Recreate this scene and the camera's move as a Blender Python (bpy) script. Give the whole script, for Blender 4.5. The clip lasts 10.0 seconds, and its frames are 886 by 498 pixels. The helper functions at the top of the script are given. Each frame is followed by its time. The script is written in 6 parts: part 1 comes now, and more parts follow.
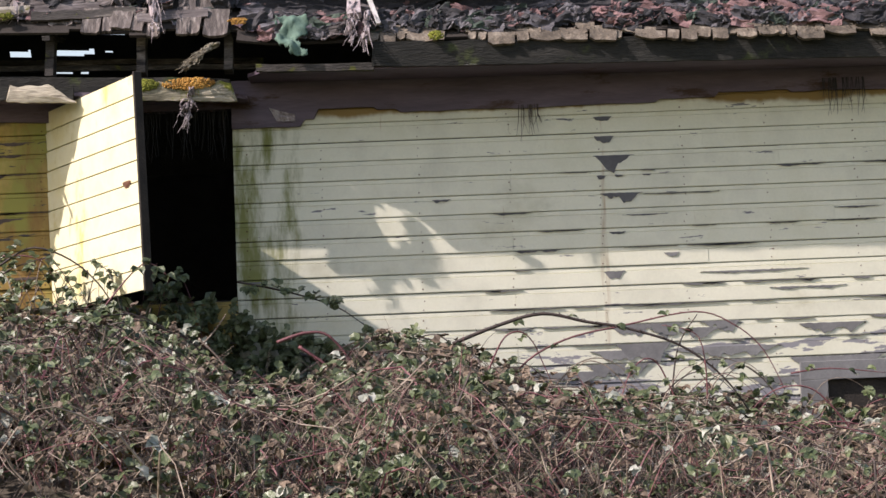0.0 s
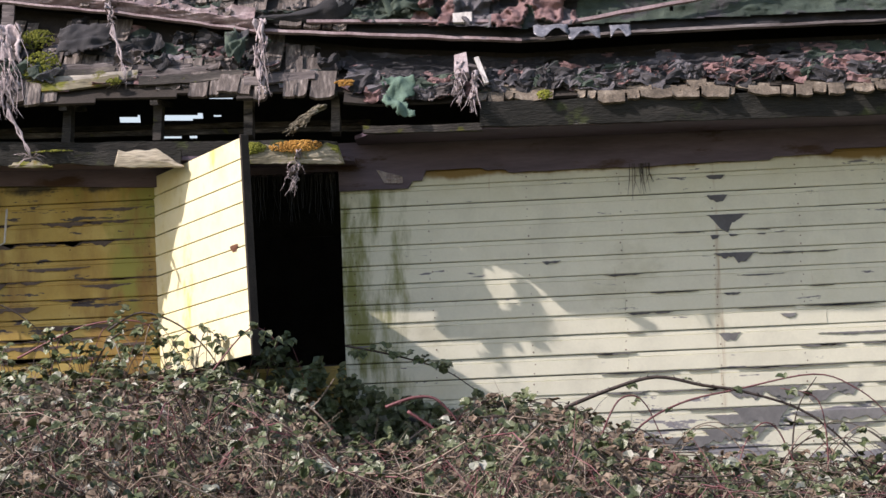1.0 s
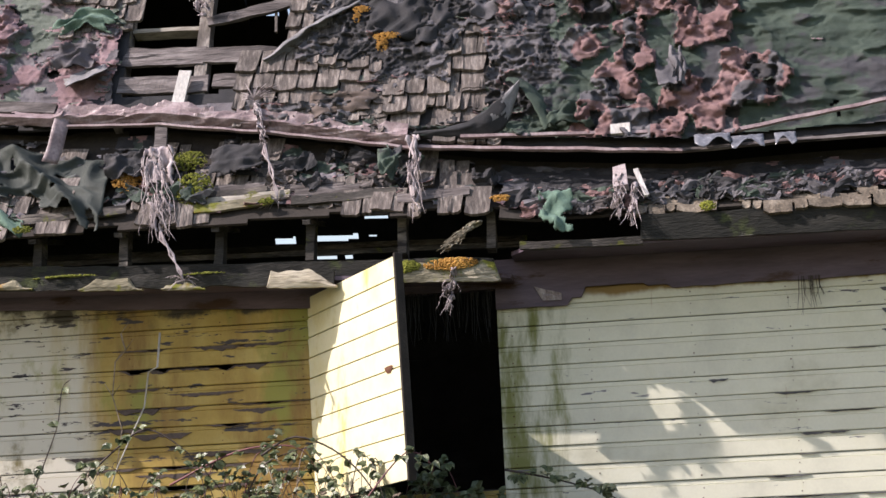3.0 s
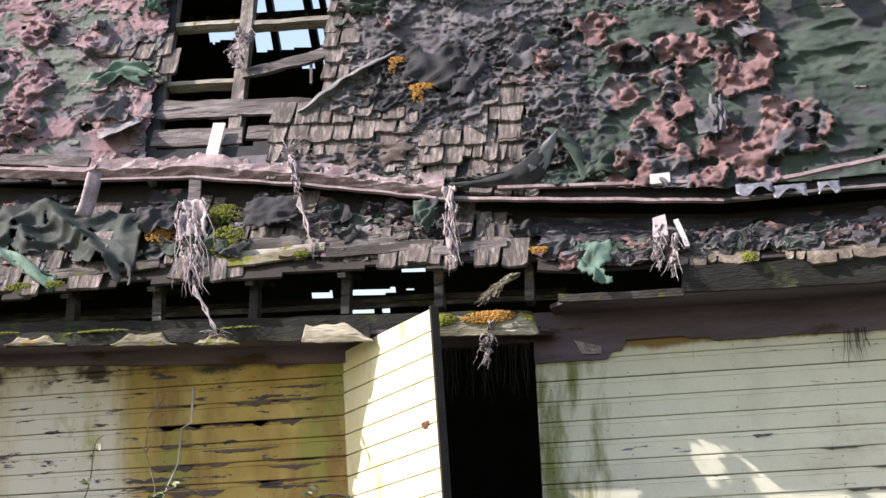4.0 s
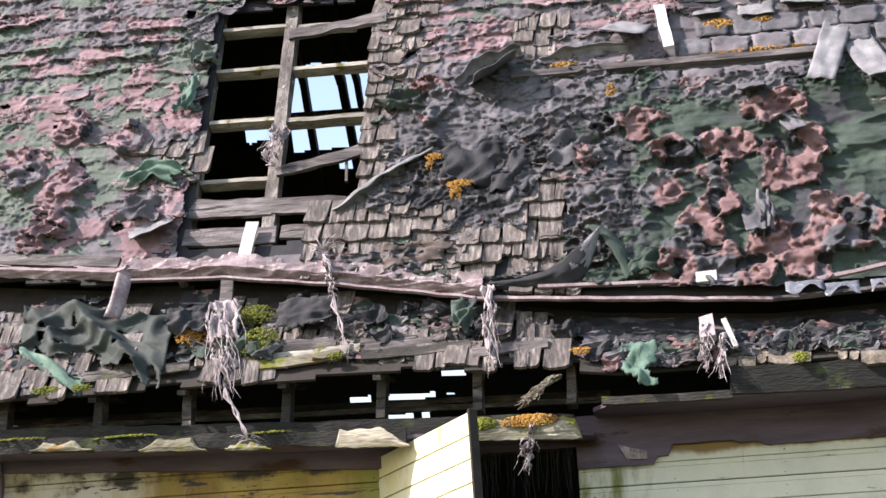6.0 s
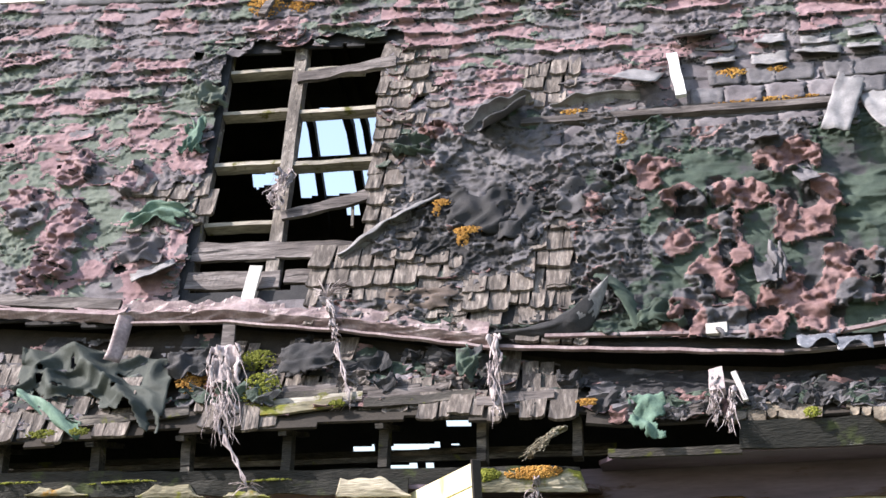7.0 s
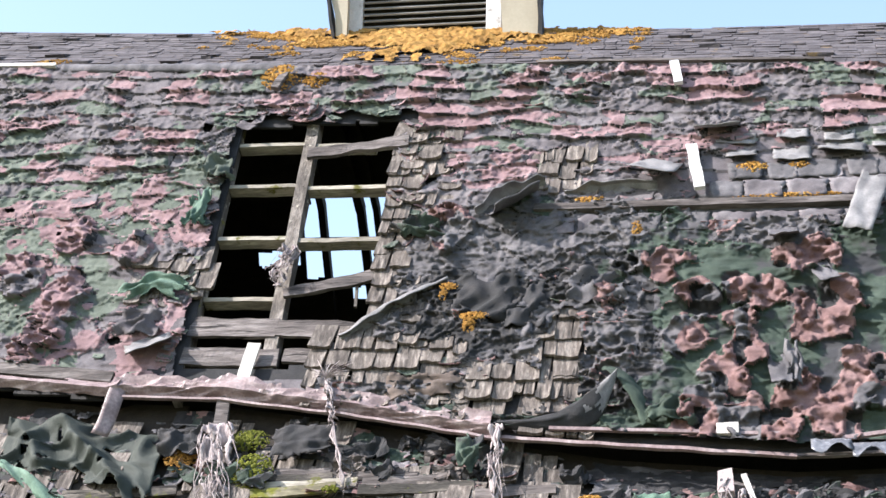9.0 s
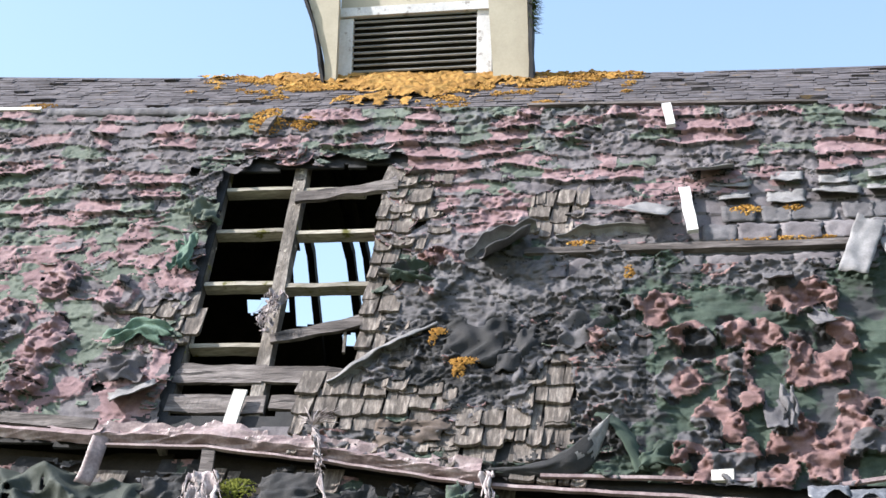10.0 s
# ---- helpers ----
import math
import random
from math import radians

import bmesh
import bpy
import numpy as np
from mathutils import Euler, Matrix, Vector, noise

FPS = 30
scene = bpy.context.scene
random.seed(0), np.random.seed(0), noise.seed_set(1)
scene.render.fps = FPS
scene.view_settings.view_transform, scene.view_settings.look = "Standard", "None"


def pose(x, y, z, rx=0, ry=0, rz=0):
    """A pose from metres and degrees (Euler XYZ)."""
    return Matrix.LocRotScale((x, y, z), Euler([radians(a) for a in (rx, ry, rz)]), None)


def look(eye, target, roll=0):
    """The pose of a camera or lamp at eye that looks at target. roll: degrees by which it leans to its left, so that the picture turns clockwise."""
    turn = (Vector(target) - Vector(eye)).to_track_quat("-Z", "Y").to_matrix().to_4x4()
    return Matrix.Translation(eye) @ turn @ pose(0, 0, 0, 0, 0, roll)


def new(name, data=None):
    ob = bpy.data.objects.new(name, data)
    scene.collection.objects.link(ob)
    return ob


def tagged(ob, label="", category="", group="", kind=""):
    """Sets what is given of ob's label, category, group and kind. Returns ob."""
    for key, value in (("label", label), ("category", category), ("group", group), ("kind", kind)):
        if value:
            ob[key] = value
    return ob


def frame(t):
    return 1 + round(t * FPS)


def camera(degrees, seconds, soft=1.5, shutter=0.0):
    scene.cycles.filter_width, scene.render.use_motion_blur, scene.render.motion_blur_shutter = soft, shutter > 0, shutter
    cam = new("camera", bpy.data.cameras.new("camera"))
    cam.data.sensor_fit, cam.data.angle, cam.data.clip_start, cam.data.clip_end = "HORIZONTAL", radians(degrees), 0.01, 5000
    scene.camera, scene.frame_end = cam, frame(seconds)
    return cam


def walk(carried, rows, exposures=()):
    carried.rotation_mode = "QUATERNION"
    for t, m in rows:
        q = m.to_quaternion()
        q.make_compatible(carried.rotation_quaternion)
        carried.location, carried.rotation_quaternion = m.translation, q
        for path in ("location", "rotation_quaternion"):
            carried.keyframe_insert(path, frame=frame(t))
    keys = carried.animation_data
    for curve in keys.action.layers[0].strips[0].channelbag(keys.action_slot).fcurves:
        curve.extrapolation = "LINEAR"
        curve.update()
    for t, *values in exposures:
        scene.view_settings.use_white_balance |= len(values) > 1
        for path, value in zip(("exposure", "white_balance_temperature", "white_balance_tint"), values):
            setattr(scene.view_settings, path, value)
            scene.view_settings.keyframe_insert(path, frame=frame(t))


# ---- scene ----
# ---- camera ----
cam = camera(27.53, 10.0, soft=1.5)
PATH = [
    (0.0, pose(0.000, -11.852, 1.600, 94.060, 2.286, -0.598)),
    (0.5, pose(-0.005, -11.762, 1.610, 95.062, 2.366, 1.051)),
    (1.0, pose(-0.010, -11.672, 1.620, 96.149, 2.393, 2.857)),
    (1.5, pose(-0.015, -11.582, 1.630, 97.147, 2.364, 4.444)),
    (2.0, pose(-0.020, -11.492, 1.640, 98.230, 2.351, 5.938)),
    (2.5, pose(-0.025, -11.402, 1.650, 99.188, 2.460, 7.072)),
    (3.0, pose(-0.030, -11.312, 1.660, 100.154, 2.544, 7.987)),
    (4.5, pose(-0.045, -11.042, 1.690, 102.860, 2.550, 9.749)),
    (5.0, pose(-0.050, -10.952, 1.700, 103.800, 2.633, 10.226)),
    (5.5, pose(-0.055, -10.862, 1.710, 104.591, 2.650, 10.575)),
    (7.0, pose(-0.070, -10.592, 1.740, 107.029, 1.441, 10.734)),
    (7.5, pose(-0.075, -10.502, 1.750, 107.771, 0.648, 10.595)),
    (8.0, pose(-0.080, -10.412, 1.760, 108.497, -0.204, 10.474)),
    (8.5, pose(-0.085, -10.322, 1.770, 109.208, -0.775, 10.428)),
    (9.0, pose(-0.090, -10.232, 1.780, 110.064, -1.087, 10.352)),
    (9.5, pose(-0.095, -10.142, 1.790, 110.908, -1.142, 10.242)),
    (10.0, pose(-0.100, -10.052, 1.800, 111.700, -0.937, 10.181)),
]
walk(cam, PATH, exposures=[(0.0, 0.37, 6480, 24), (2.5, 0.29, 6480, 24), (3.0, 0.47, 6460, 23), (5.0, 0.92, 6380, 21), (7.0, 1.03, 6280, 18), (9.0, 1.10, 6220, 14), (10.0, 0.97, 6150, 12)])

# ---- world and sun ----
SUN_DIR = Vector((-2.7, -1.0, 2.53)).normalized()      # from the place towards the sun
sun_elevation = math.asin(SUN_DIR.z)
world = bpy.data.worlds.new("sky")
world.use_nodes = True
scene.world = world
wn = world.node_tree.nodes
sky = wn.new("ShaderNodeTexSky")
sky.sky_type = "NISHITA"
sky.sun_disc = False
sky.sun_elevation = sun_elevation
sky.sun_rotation = math.atan2(SUN_DIR.x, SUN_DIR.y)
sky.altitude = 50
sky.air_density = 1.5
sky.ozone_density = 0.1
sky.dust_density = 1.6
world.node_tree.links.new(sky.outputs[0], wn["Background"].inputs[0])
wn["Background"].inputs[1].default_value = 0.15
sun = new("sun", bpy.data.lights.new("sun", "SUN"))
sun.data.energy = 5.0
sun.data.angle = radians(0.5)
sun.data.color = (1.0, 0.95, 0.87)
sun.matrix_world = look((0, 0, 20), Vector((0, 0, 20)) - SUN_DIR)


# ---- materials ----
def material(name, colours, scale=6.0, rough=0.8, bump=0.3, bump_scale=40.0, stretch=(1, 1, 1), spread=0.5, fine=None,
             random_value=0.25, metallic=0.0, translucent=0.0, rough_range=0.1, grain=0.2):
    """A surface of two or more colours in soft patches, with fine grain, relief and a shift from piece to piece."""
    m = bpy.data.materials.new(name)
    m.use_nodes = True
    n, l = m.node_tree.nodes, m.node_tree.links
    b = n["Principled BSDF"]
    geo = n.new("ShaderNodeNewGeometry")
    mp = n.new("ShaderNodeMapping")
    mp.inputs["Scale"].default_value = stretch
    l.new(geo.outputs["Position"], mp.inputs["Vector"])
    info = n.new("ShaderNodeObjectInfo")
    rand = n.new("ShaderNodeMath")
    rand.operation = "ADD"
    l.new(info.outputs["Random"], rand.inputs[0])
    l.new(geo.outputs["Random Per Island"], rand.inputs[1])
    big = n.new("ShaderNodeTexNoise")
    big.inputs["Scale"].default_value = scale
    big.inputs["Detail"].default_value = 5
    big.inputs["Roughness"].default_value = 0.62
    l.new(mp.outputs[0], big.inputs["Vector"])
    ramp = n.new("ShaderNodeValToRGB")
    ramp.color_ramp.elements.remove(ramp.color_ramp.elements[1])
    k = len(colours)
    for i, c in enumerate(colours):
        p = 0.5 + spread * ((i / (k - 1) if k > 1 else 0.5) - 0.5)
        e = ramp.color_ramp.elements[0] if i == 0 else ramp.color_ramp.elements.new(p)
        e.position = p
        e.color = (*c, 1)
    l.new(big.outputs["Fac"], ramp.inputs[0])
    small = n.new("ShaderNodeTexNoise")
    small.inputs["Scale"].default_value = bump_scale
    small.inputs["Detail"].default_value = 4
    l.new(mp.outputs[0], small.inputs["Vector"])
    # grain and piece-to-piece value
    val = n.new("ShaderNodeMapRange")
    val.inputs["From Min"].default_value, val.inputs["From Max"].default_value = 0.3, 0.7
    val.inputs["To Min"].default_value, val.inputs["To Max"].default_value = 1 - grain, 1 + grain
    l.new(small.outputs["Fac"], val.inputs["Value"])
    pv = n.new("ShaderNodeMapRange")
    pv.inputs["From Max"].default_value = 2.0
    pv.inputs["To Min"].default_value, pv.inputs["To Max"].default_value = 1 - random_value, 1 + random_value
    l.new(rand.outputs[0], pv.inputs["Value"])
    mul = n.new("ShaderNodeMath")
    mul.operation = "MULTIPLY"
    l.new(val.outputs[0], mul.inputs[0])
    l.new(pv.outputs[0], mul.inputs[1])
    mix = n.new("ShaderNodeVectorMath")
    mix.operation = "SCALE"
    l.new(ramp.outputs[0], mix.inputs[0])
    l.new(mul.outputs[0], mix.inputs["Scale"])
    l.new(mix.outputs[0], b.inputs["Base Color"])
    rr = n.new("ShaderNodeMapRange")
    rr.inputs["To Min"].default_value, rr.inputs["To Max"].default_value = rough - rough_range, min(1, rough + rough_range)
    l.new(small.outputs["Fac"], rr.inputs["Value"])
    l.new(rr.outputs[0], b.inputs["Roughness"])
    b.inputs["Metallic"].default_value = metallic
    b.inputs["Specular IOR Level"].default_value = 0.35
    if translucent:
        b.inputs["Transmission Weight"].default_value = translucent
    if bump:
        bp = n.new("ShaderNodeBump")
        bp.inputs["Strength"].default_value = bump
        bp.inputs["Distance"].default_value = 0.01
        l.new(small.outputs["Fac"], bp.inputs["Height"])
        l.new(bp.outputs[0], b.inputs["Normal"])
    return m


def layered(m, colour, lo, hi, scale, stretch=(1, 1, 1), rough=None, axis=None, detail=6, box=None):
    """Lay patches of another colour over a material: stains, rust, mould, bare wood or sunlit spots. axis: (row of the
    position, from, to) weights it;
    box: the same for a second coordinate."""
    n, l = m.node_tree.nodes, m.node_tree.links
    b = n["Principled BSDF"]
    old = b.inputs["Base Color"].links[0].from_socket
    geo = n.new("ShaderNodeNewGeometry")
    mp = n.new("ShaderNodeMapping")
    mp.inputs["Scale"].default_value = stretch
    mp.inputs["Location"].default_value = (len(n) * 1.7, len(n) * 0.9, 0)
    l.new(geo.outputs["Position"], mp.inputs["Vector"])
    t = n.new("ShaderNodeTexNoise")
    t.inputs["Scale"].default_value = scale
    t.inputs["Detail"].default_value = detail
    t.inputs["Roughness"].default_value = 0.65
    l.new(mp.outputs[0], t.inputs["Vector"])
    fac = t.outputs["Fac"]
    for rule in (axis, box):
        if rule:
            sep = n.new("ShaderNodeSeparateXYZ")
            l.new(geo.outputs["Position"], sep.inputs[0])
            curve = n.new("ShaderNodeMapRange")
            curve.interpolation_type = "SMOOTHSTEP"
            curve.inputs["From Min"].default_value, curve.inputs["From Max"].default_value = rule[1], rule[2]
            curve.inputs["To Min"].default_value, curve.inputs["To Max"].default_value = -0.35, 0.0
            l.new(sep.outputs[rule[0]], curve.inputs["Value"])
            add = n.new("ShaderNodeMath")
            l.new(fac, add.inputs[0])
            l.new(curve.outputs[0], add.inputs[1])
            fac = add.outputs[0]
    mr = n.new("ShaderNodeMapRange")
    mr.interpolation_type = "SMOOTHSTEP"
    mr.inputs["From Min"].default_value, mr.inputs["From Max"].default_value = lo, hi
    l.new(fac, mr.inputs["Value"])
    mix = n.new("ShaderNodeMix")
    mix.data_type = "RGBA"
    l.new(mr.outputs[0], mix.inputs["Factor"])
    l.new(old, mix.inputs["A"])
    mix.inputs["B"].default_value = (*colour, 1)
    l.new(mix.outputs["Result"], b.inputs["Base Color"])
    return m


paint = material("cream_paint", [(0.57, 0.562, 0.445), (0.70, 0.69, 0.545), (0.63, 0.618, 0.46)], 2.2, 0.6, 0.06, 60, random_value=0.06, grain=0.03)
layered(paint, (0.20, 0.21, 0.06), 0.40, 0.60, 3.0, (1.6, 1, 0.4), axis=(0, -0.3, -0.95))
layered(paint, (0.40, 0.38, 0.26), 0.55, 0.80, 1.6, (0.6, 1, 0.9))
layered(paint, (0.24, 0.15, 0.04), 0.30, 0.46, 2.0, (0.5, 1, 0.3), axis=(2, 3.27, 3.40))
layered(paint, (0.25, 0.245, 0.255), 0.535, 0.553, 4.0, (0.6, 1, 2.4), axis=(2, 2.35, 1.62))
layered(paint, (0.17, 0.165, 0.17), 0.665, 0.675, 6.0, (0.5, 1, 3.4))
layered(paint, (0.36, 0.21, 0.09), 0.66, 0.82, 3.0, (6.0, 1, 0.45))
layered(paint, (0.36, 0.22, 0.10), 0.48, 0.80, 3.0, (6.0, 1, 0.5), axis=(0, 1.15, 1.21), box=(0, 1.29, 1.23))
yellow_paint = material("stained_yellow_paint", [(0.28, 0.175, 0.035), (0.40, 0.285, 0.07), (0.50, 0.40, 0.14)], 2.5, 0.6, 0.06, 60, random_value=0.08, grain=0.05)
layered(yellow_paint, (0.58, 0.55, 0.45), 0.26, 0.52, 1.5, (1.0, 1, 0.2), axis=(0, -3.6, -4.05))
layered(yellow_paint, (0.23, 0.135, 0.035), 0.42, 0.66, 1.9, (1.7, 1, 0.45), axis=(0, -4.2, -3.8))
layered(yellow_paint, (0.26, 0.25, 0.05), 0.54, 0.70, 2.2, (1.2, 1, 0.6))
layered(yellow_paint, (0.13, 0.105, 0.03), 0.56, 0.74, 3.0, (1.0, 1, 0.8))
layered(yellow_paint, (0.05, 0.042, 0.045), 0.61, 0.625, 5.0, (0.7, 1, 3.5))
# near-black brown towards the top of the boards
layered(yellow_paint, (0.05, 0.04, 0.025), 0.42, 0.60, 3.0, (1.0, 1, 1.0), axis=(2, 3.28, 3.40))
flap_paint = material("pale_yellow_paint", [(0.66, 0.61, 0.36), (0.74, 0.70, 0.47), (0.70, 0.63, 0.31)], 3.0, 0.55, 0.05, 60, random_value=0.04, grain=0.03)
layered(flap_paint, (0.55, 0.47, 0.14), 0.56, 0.72, 3.5, (1.0, 1, 0.5))
frieze_paint = material("purple_brown_paint", [(0.060, 0.042, 0.056), (0.105, 0.078, 0.102), (0.16, 0.122, 0.155)], 5, 0.55, 0.2, 50, (0.3, 1, 2), grain=0.1)
layered(frieze_paint, (0.05, 0.022, 0.012), 0.56, 0.66, 3.0, (0.6, 1, 2.0))
bare_slate = material("bare_dark_grey_board", [(0.075, 0.075, 0.08), (0.125, 0.123, 0.126)], 8, 0.8, 0.2, 60, grain=0.08)
bare_grey = material("bare_grey_board", [(0.14, 0.14, 0.138), (0.22, 0.217, 0.21)], 8, 0.8, 0.2, 60, grain=0.08)
bare_brown = material("bare_brown_board", [(0.065, 0.050, 0.043), (0.125, 0.095, 0.080)], 8, 0.8, 0.3, 60, grain=0.15)
rust = material("rust", [(0.07, 0.03, 0.018), (0.15, 0.065, 0.032)], 12, 0.9, 0.4, 80)
old_wood = material("weathered_wood", [(0.036, 0.030, 0.028), (0.105, 0.090, 0.086), (0.25, 0.222, 0.213)], 9, 0.85, 0.8, 70, (0.22, 1, 1.8), spread=0.42, grain=0.3)
layered(old_wood, (0.025, 0.021, 0.02), 0.56, 0.63, 14, (0.15, 1, 2.2))
mossy_wood = material("mossy_wood", [(0.022, 0.021, 0.018), (0.058, 0.052, 0.046), (0.24, 0.21, 0.18)], 5, 0.9, 0.8, 60, (0.4, 1, 1.8), spread=0.42, grain=0.3)
layered(mossy_wood, (0.09, 0.095, 0.02), 0.59, 0.66, 6)
layered(mossy_wood, (0.015, 0.013, 0.012), 0.57, 0.64, 13, (0.15, 1, 2.2))
pale_board = material("pale_split_board", [(0.13, 0.115, 0.095), (0.27, 0.245, 0.205), (0.42, 0.39, 0.33)], 8, 0.85, 0.7, 60, (0.25, 1, 1.8), spread=0.42, grain=0.25)
layered(pale_board, (0.10, 0.095, 0.02), 0.57, 0.66, 6)
slate_top = material("ridge_asphalt", [(0.045, 0.040, 0.043), (0.088, 0.078, 0.084), (0.155, 0.14, 0.148)], 5, 0.85, 0.6, 160, random_value=0.28)
layered(slate_top, (0.20, 0.13, 0.05), 0.60, 0.74, 5.0)
# lighter copies of the roofing colours, with the sheen of glancing sun put in
green_sheen = material("sheen_green_asphalt", [(0.062, 0.078, 0.064), (0.112, 0.134, 0.108), (0.19, 0.215, 0.18)], 5, 0.85, 0.5, 220, random_value=0.2)
layered(green_sheen, (0.12, 0.118, 0.125), 0.52, 0.64, 3.0)
slate_sheen = material("sheen_grey_asphalt", [(0.070, 0.062, 0.069), (0.132, 0.118, 0.128), (0.235, 0.216, 0.227)], 6, 0.8, 0.5, 220, random_value=0.25)
pink_sheen = material("sheen_red_asphalt", [(0.145, 0.088, 0.094), (0.25, 0.160, 0.170), (0.37, 0.265, 0.275)], 7, 0.85, 0.5, 220, random_value=0.25)
pale_wood = material("bleached_wood", [(0.42, 0.40, 0.37), (0.58, 0.56, 0.53)], 9, 0.75, 0.5, 60, (1, 1, 0.3))
# near-black; behind missing boards and shingles it stands for unlit depth
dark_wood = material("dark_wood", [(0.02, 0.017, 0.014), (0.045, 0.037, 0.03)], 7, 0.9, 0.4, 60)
rafter_wood = material("rafter_wood", [(0.045, 0.038, 0.033), (0.115, 0.10, 0.088), (0.28, 0.25, 0.225)], 8, 0.85, 0.8, 60, (1.5, 0.5, 0.5), spread=0.42, grain=0.3)
layered(rafter_wood, (0.16, 0.15, 0.03), 0.60, 0.67, 6)
layered(rafter_wood, (0.44, 0.40, 0.34), 0.60, 0.66, 10)
layered(rafter_wood, (0.03, 0.025, 0.02), 0.62, 0.67, 16)
cedar = material("cedar_shingle", [(0.040, 0.033, 0.029), (0.125, 0.106, 0.094), (0.34, 0.30, 0.268)], 12, 0.85, 0.7, 90, (3, 1, 0.5), random_value=0.5)
# pale tone stands for sun falling on the eave board pieces
stub_wood = material("pale_rotted_board", [(0.20, 0.17, 0.12), (0.36, 0.32, 0.24), (0.50, 0.46, 0.37)], 6, 0.85, 0.7, 50, (0.3, 1, 1.8), grain=0.3)
layered(stub_wood, (0.10, 0.08, 0.05), 0.56, 0.64, 7, (0.2, 1, 2.0))
layered(stub_wood, (0.12, 0.12, 0.02), 0.60, 0.70, 5)
mossy_stub = material("mossy_rotted_board", [(0.09, 0.08, 0.05), (0.20, 0.18, 0.12), (0.33, 0.30, 0.23)], 6, 0.9, 0.8, 50, (0.4, 1, 1.6), grain=0.3)
layered(mossy_stub, (0.14, 0.145, 0.02), 0.50, 0.60, 6)
layered(mossy_stub, (0.30, 0.16, 0.02), 0.56, 0.66, 5)
# copy of the cedar with its sunlit, mossy tan put into the colour
cedar_sunlit = material("sunlit_tan_shingle", [(0.05, 0.042, 0.032), (0.135, 0.11, 0.082), (0.29, 0.25, 0.195)], 10, 0.85, 0.7, 80, (1, 1, 1), random_value=0.55)
# black-green board; its depth also paints in the shade at the eaves
fascia_wood = material("black_shaded_mossy_board", [(0.008, 0.009, 0.007), (0.019, 0.019, 0.016), (0.045, 0.042, 0.036)], 4, 0.9, 0.7, 60, (0.4, 1, 1.6), grain=0.3)
layered(fascia_wood, (0.045, 0.055, 0.02), 0.56, 0.68, 4)
# whitish spots paint sunlit patches on the board
layered(fascia_wood, (0.26, 0.25, 0.24), 0.665, 0.70, 5, (0.5, 1, 1.6))
drape_felt = material("grey_green_felt", [(0.022, 0.028, 0.024), (0.043, 0.052, 0.045), (0.075, 0.085, 0.075)], 6, 0.75, 0.5, 160)
green = material("green_asphalt", [(0.026, 0.036, 0.029), (0.045, 0.066, 0.050), (0.085, 0.115, 0.088)], 5, 0.85, 0.6, 220, random_value=0.25)
layered(green, (0.05, 0.05, 0.055), 0.50, 0.60, 3.0)
pink = material("faded_red_asphalt", [(0.10, 0.054, 0.052), (0.205, 0.122, 0.118), (0.32, 0.215, 0.208)], 7, 0.85, 0.6, 220, random_value=0.3)
slate = material("grey_asphalt", [(0.055, 0.053, 0.058), (0.105, 0.100, 0.108), (0.19, 0.18, 0.19)], 6, 0.8, 0.6, 220, random_value=0.3)
felt = material("black_felt", [(0.014, 0.015, 0.016), (0.028, 0.028, 0.031), (0.055, 0.05, 0.05)], 6, 0.8, 0.5, 150)
pale_felt = material("pale_torn_felt", [(0.17, 0.13, 0.13), (0.34, 0.29, 0.29), (0.54, 0.49, 0.49)], 14, 0.7, 0.5, 90, (2, 2, 0.6))
flashing = material("brownish_flashing", [(0.145, 0.10, 0.10), (0.245, 0.185, 0.185), (0.39, 0.325, 0.325)], 9, 0.42, 0.3, 60)
moss_gold = material("golden_moss", [(0.18, 0.085, 0.016), (0.40, 0.21, 0.045), (0.62, 0.38, 0.11)], 9, 0.95, 0.8, 160, random_value=0.3)
moss_green = material("yellow_green_moss", [(0.06, 0.07, 0.01), (0.14, 0.15, 0.018), (0.24, 0.25, 0.035)], 9, 0.95, 0.8, 160, random_value=0.3)
verdigris = material("faded_green_felt", [(0.055, 0.095, 0.072), (0.10, 0.165, 0.125), (0.18, 0.26, 0.21)], 8, 0.85, 0.5, 120)
white_paint = material("white_paint", [(0.50, 0.495, 0.50), (0.68, 0.68, 0.69)], 5, 0.6, 0.3, 60, random_value=0.05, grain=0.08)
layered(white_paint, (0.30, 0.275, 0.26), 0.58, 0.66, 9)
cupola_cream = material("cupola_cream", [(0.38, 0.335, 0.255), (0.50, 0.455, 0.36)], 3, 0.7, 0.08, 60, grain=0.04)
layered(cupola_cream, (0.22, 0.18, 0.12), 0.60, 0.74, 6)
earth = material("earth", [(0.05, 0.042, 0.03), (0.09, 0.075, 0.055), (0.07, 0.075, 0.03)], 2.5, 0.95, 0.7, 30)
grass = material("rough_grass", [(0.035, 0.05, 0.015), (0.07, 0.085, 0.025), (0.12, 0.11, 0.05)], 1.5, 0.95, 0.7, 30)
cane_red = material("red_cane", [(0.10, 0.035, 0.04), (0.20, 0.085, 0.085)], 10, 0.55, 0.2, 80, random_value=0.4)
cane_dry = material("dry_cane", [(0.09, 0.066, 0.047), (0.215, 0.168, 0.125), (0.42, 0.355, 0.29)], 9, 0.7, 0.3, 80, random_value=0.4)
cane_dark = material("dark_cane", [(0.035, 0.028, 0.025), (0.075, 0.055, 0.045)], 10, 0.7, 0.3, 80, random_value=0.3)
leaf_green = material("bramble_leaf", [(0.034, 0.050, 0.021), (0.076, 0.098, 0.040), (0.22, 0.24, 0.14)], 14, 0.33, 0.3, 120, random_value=0.4)
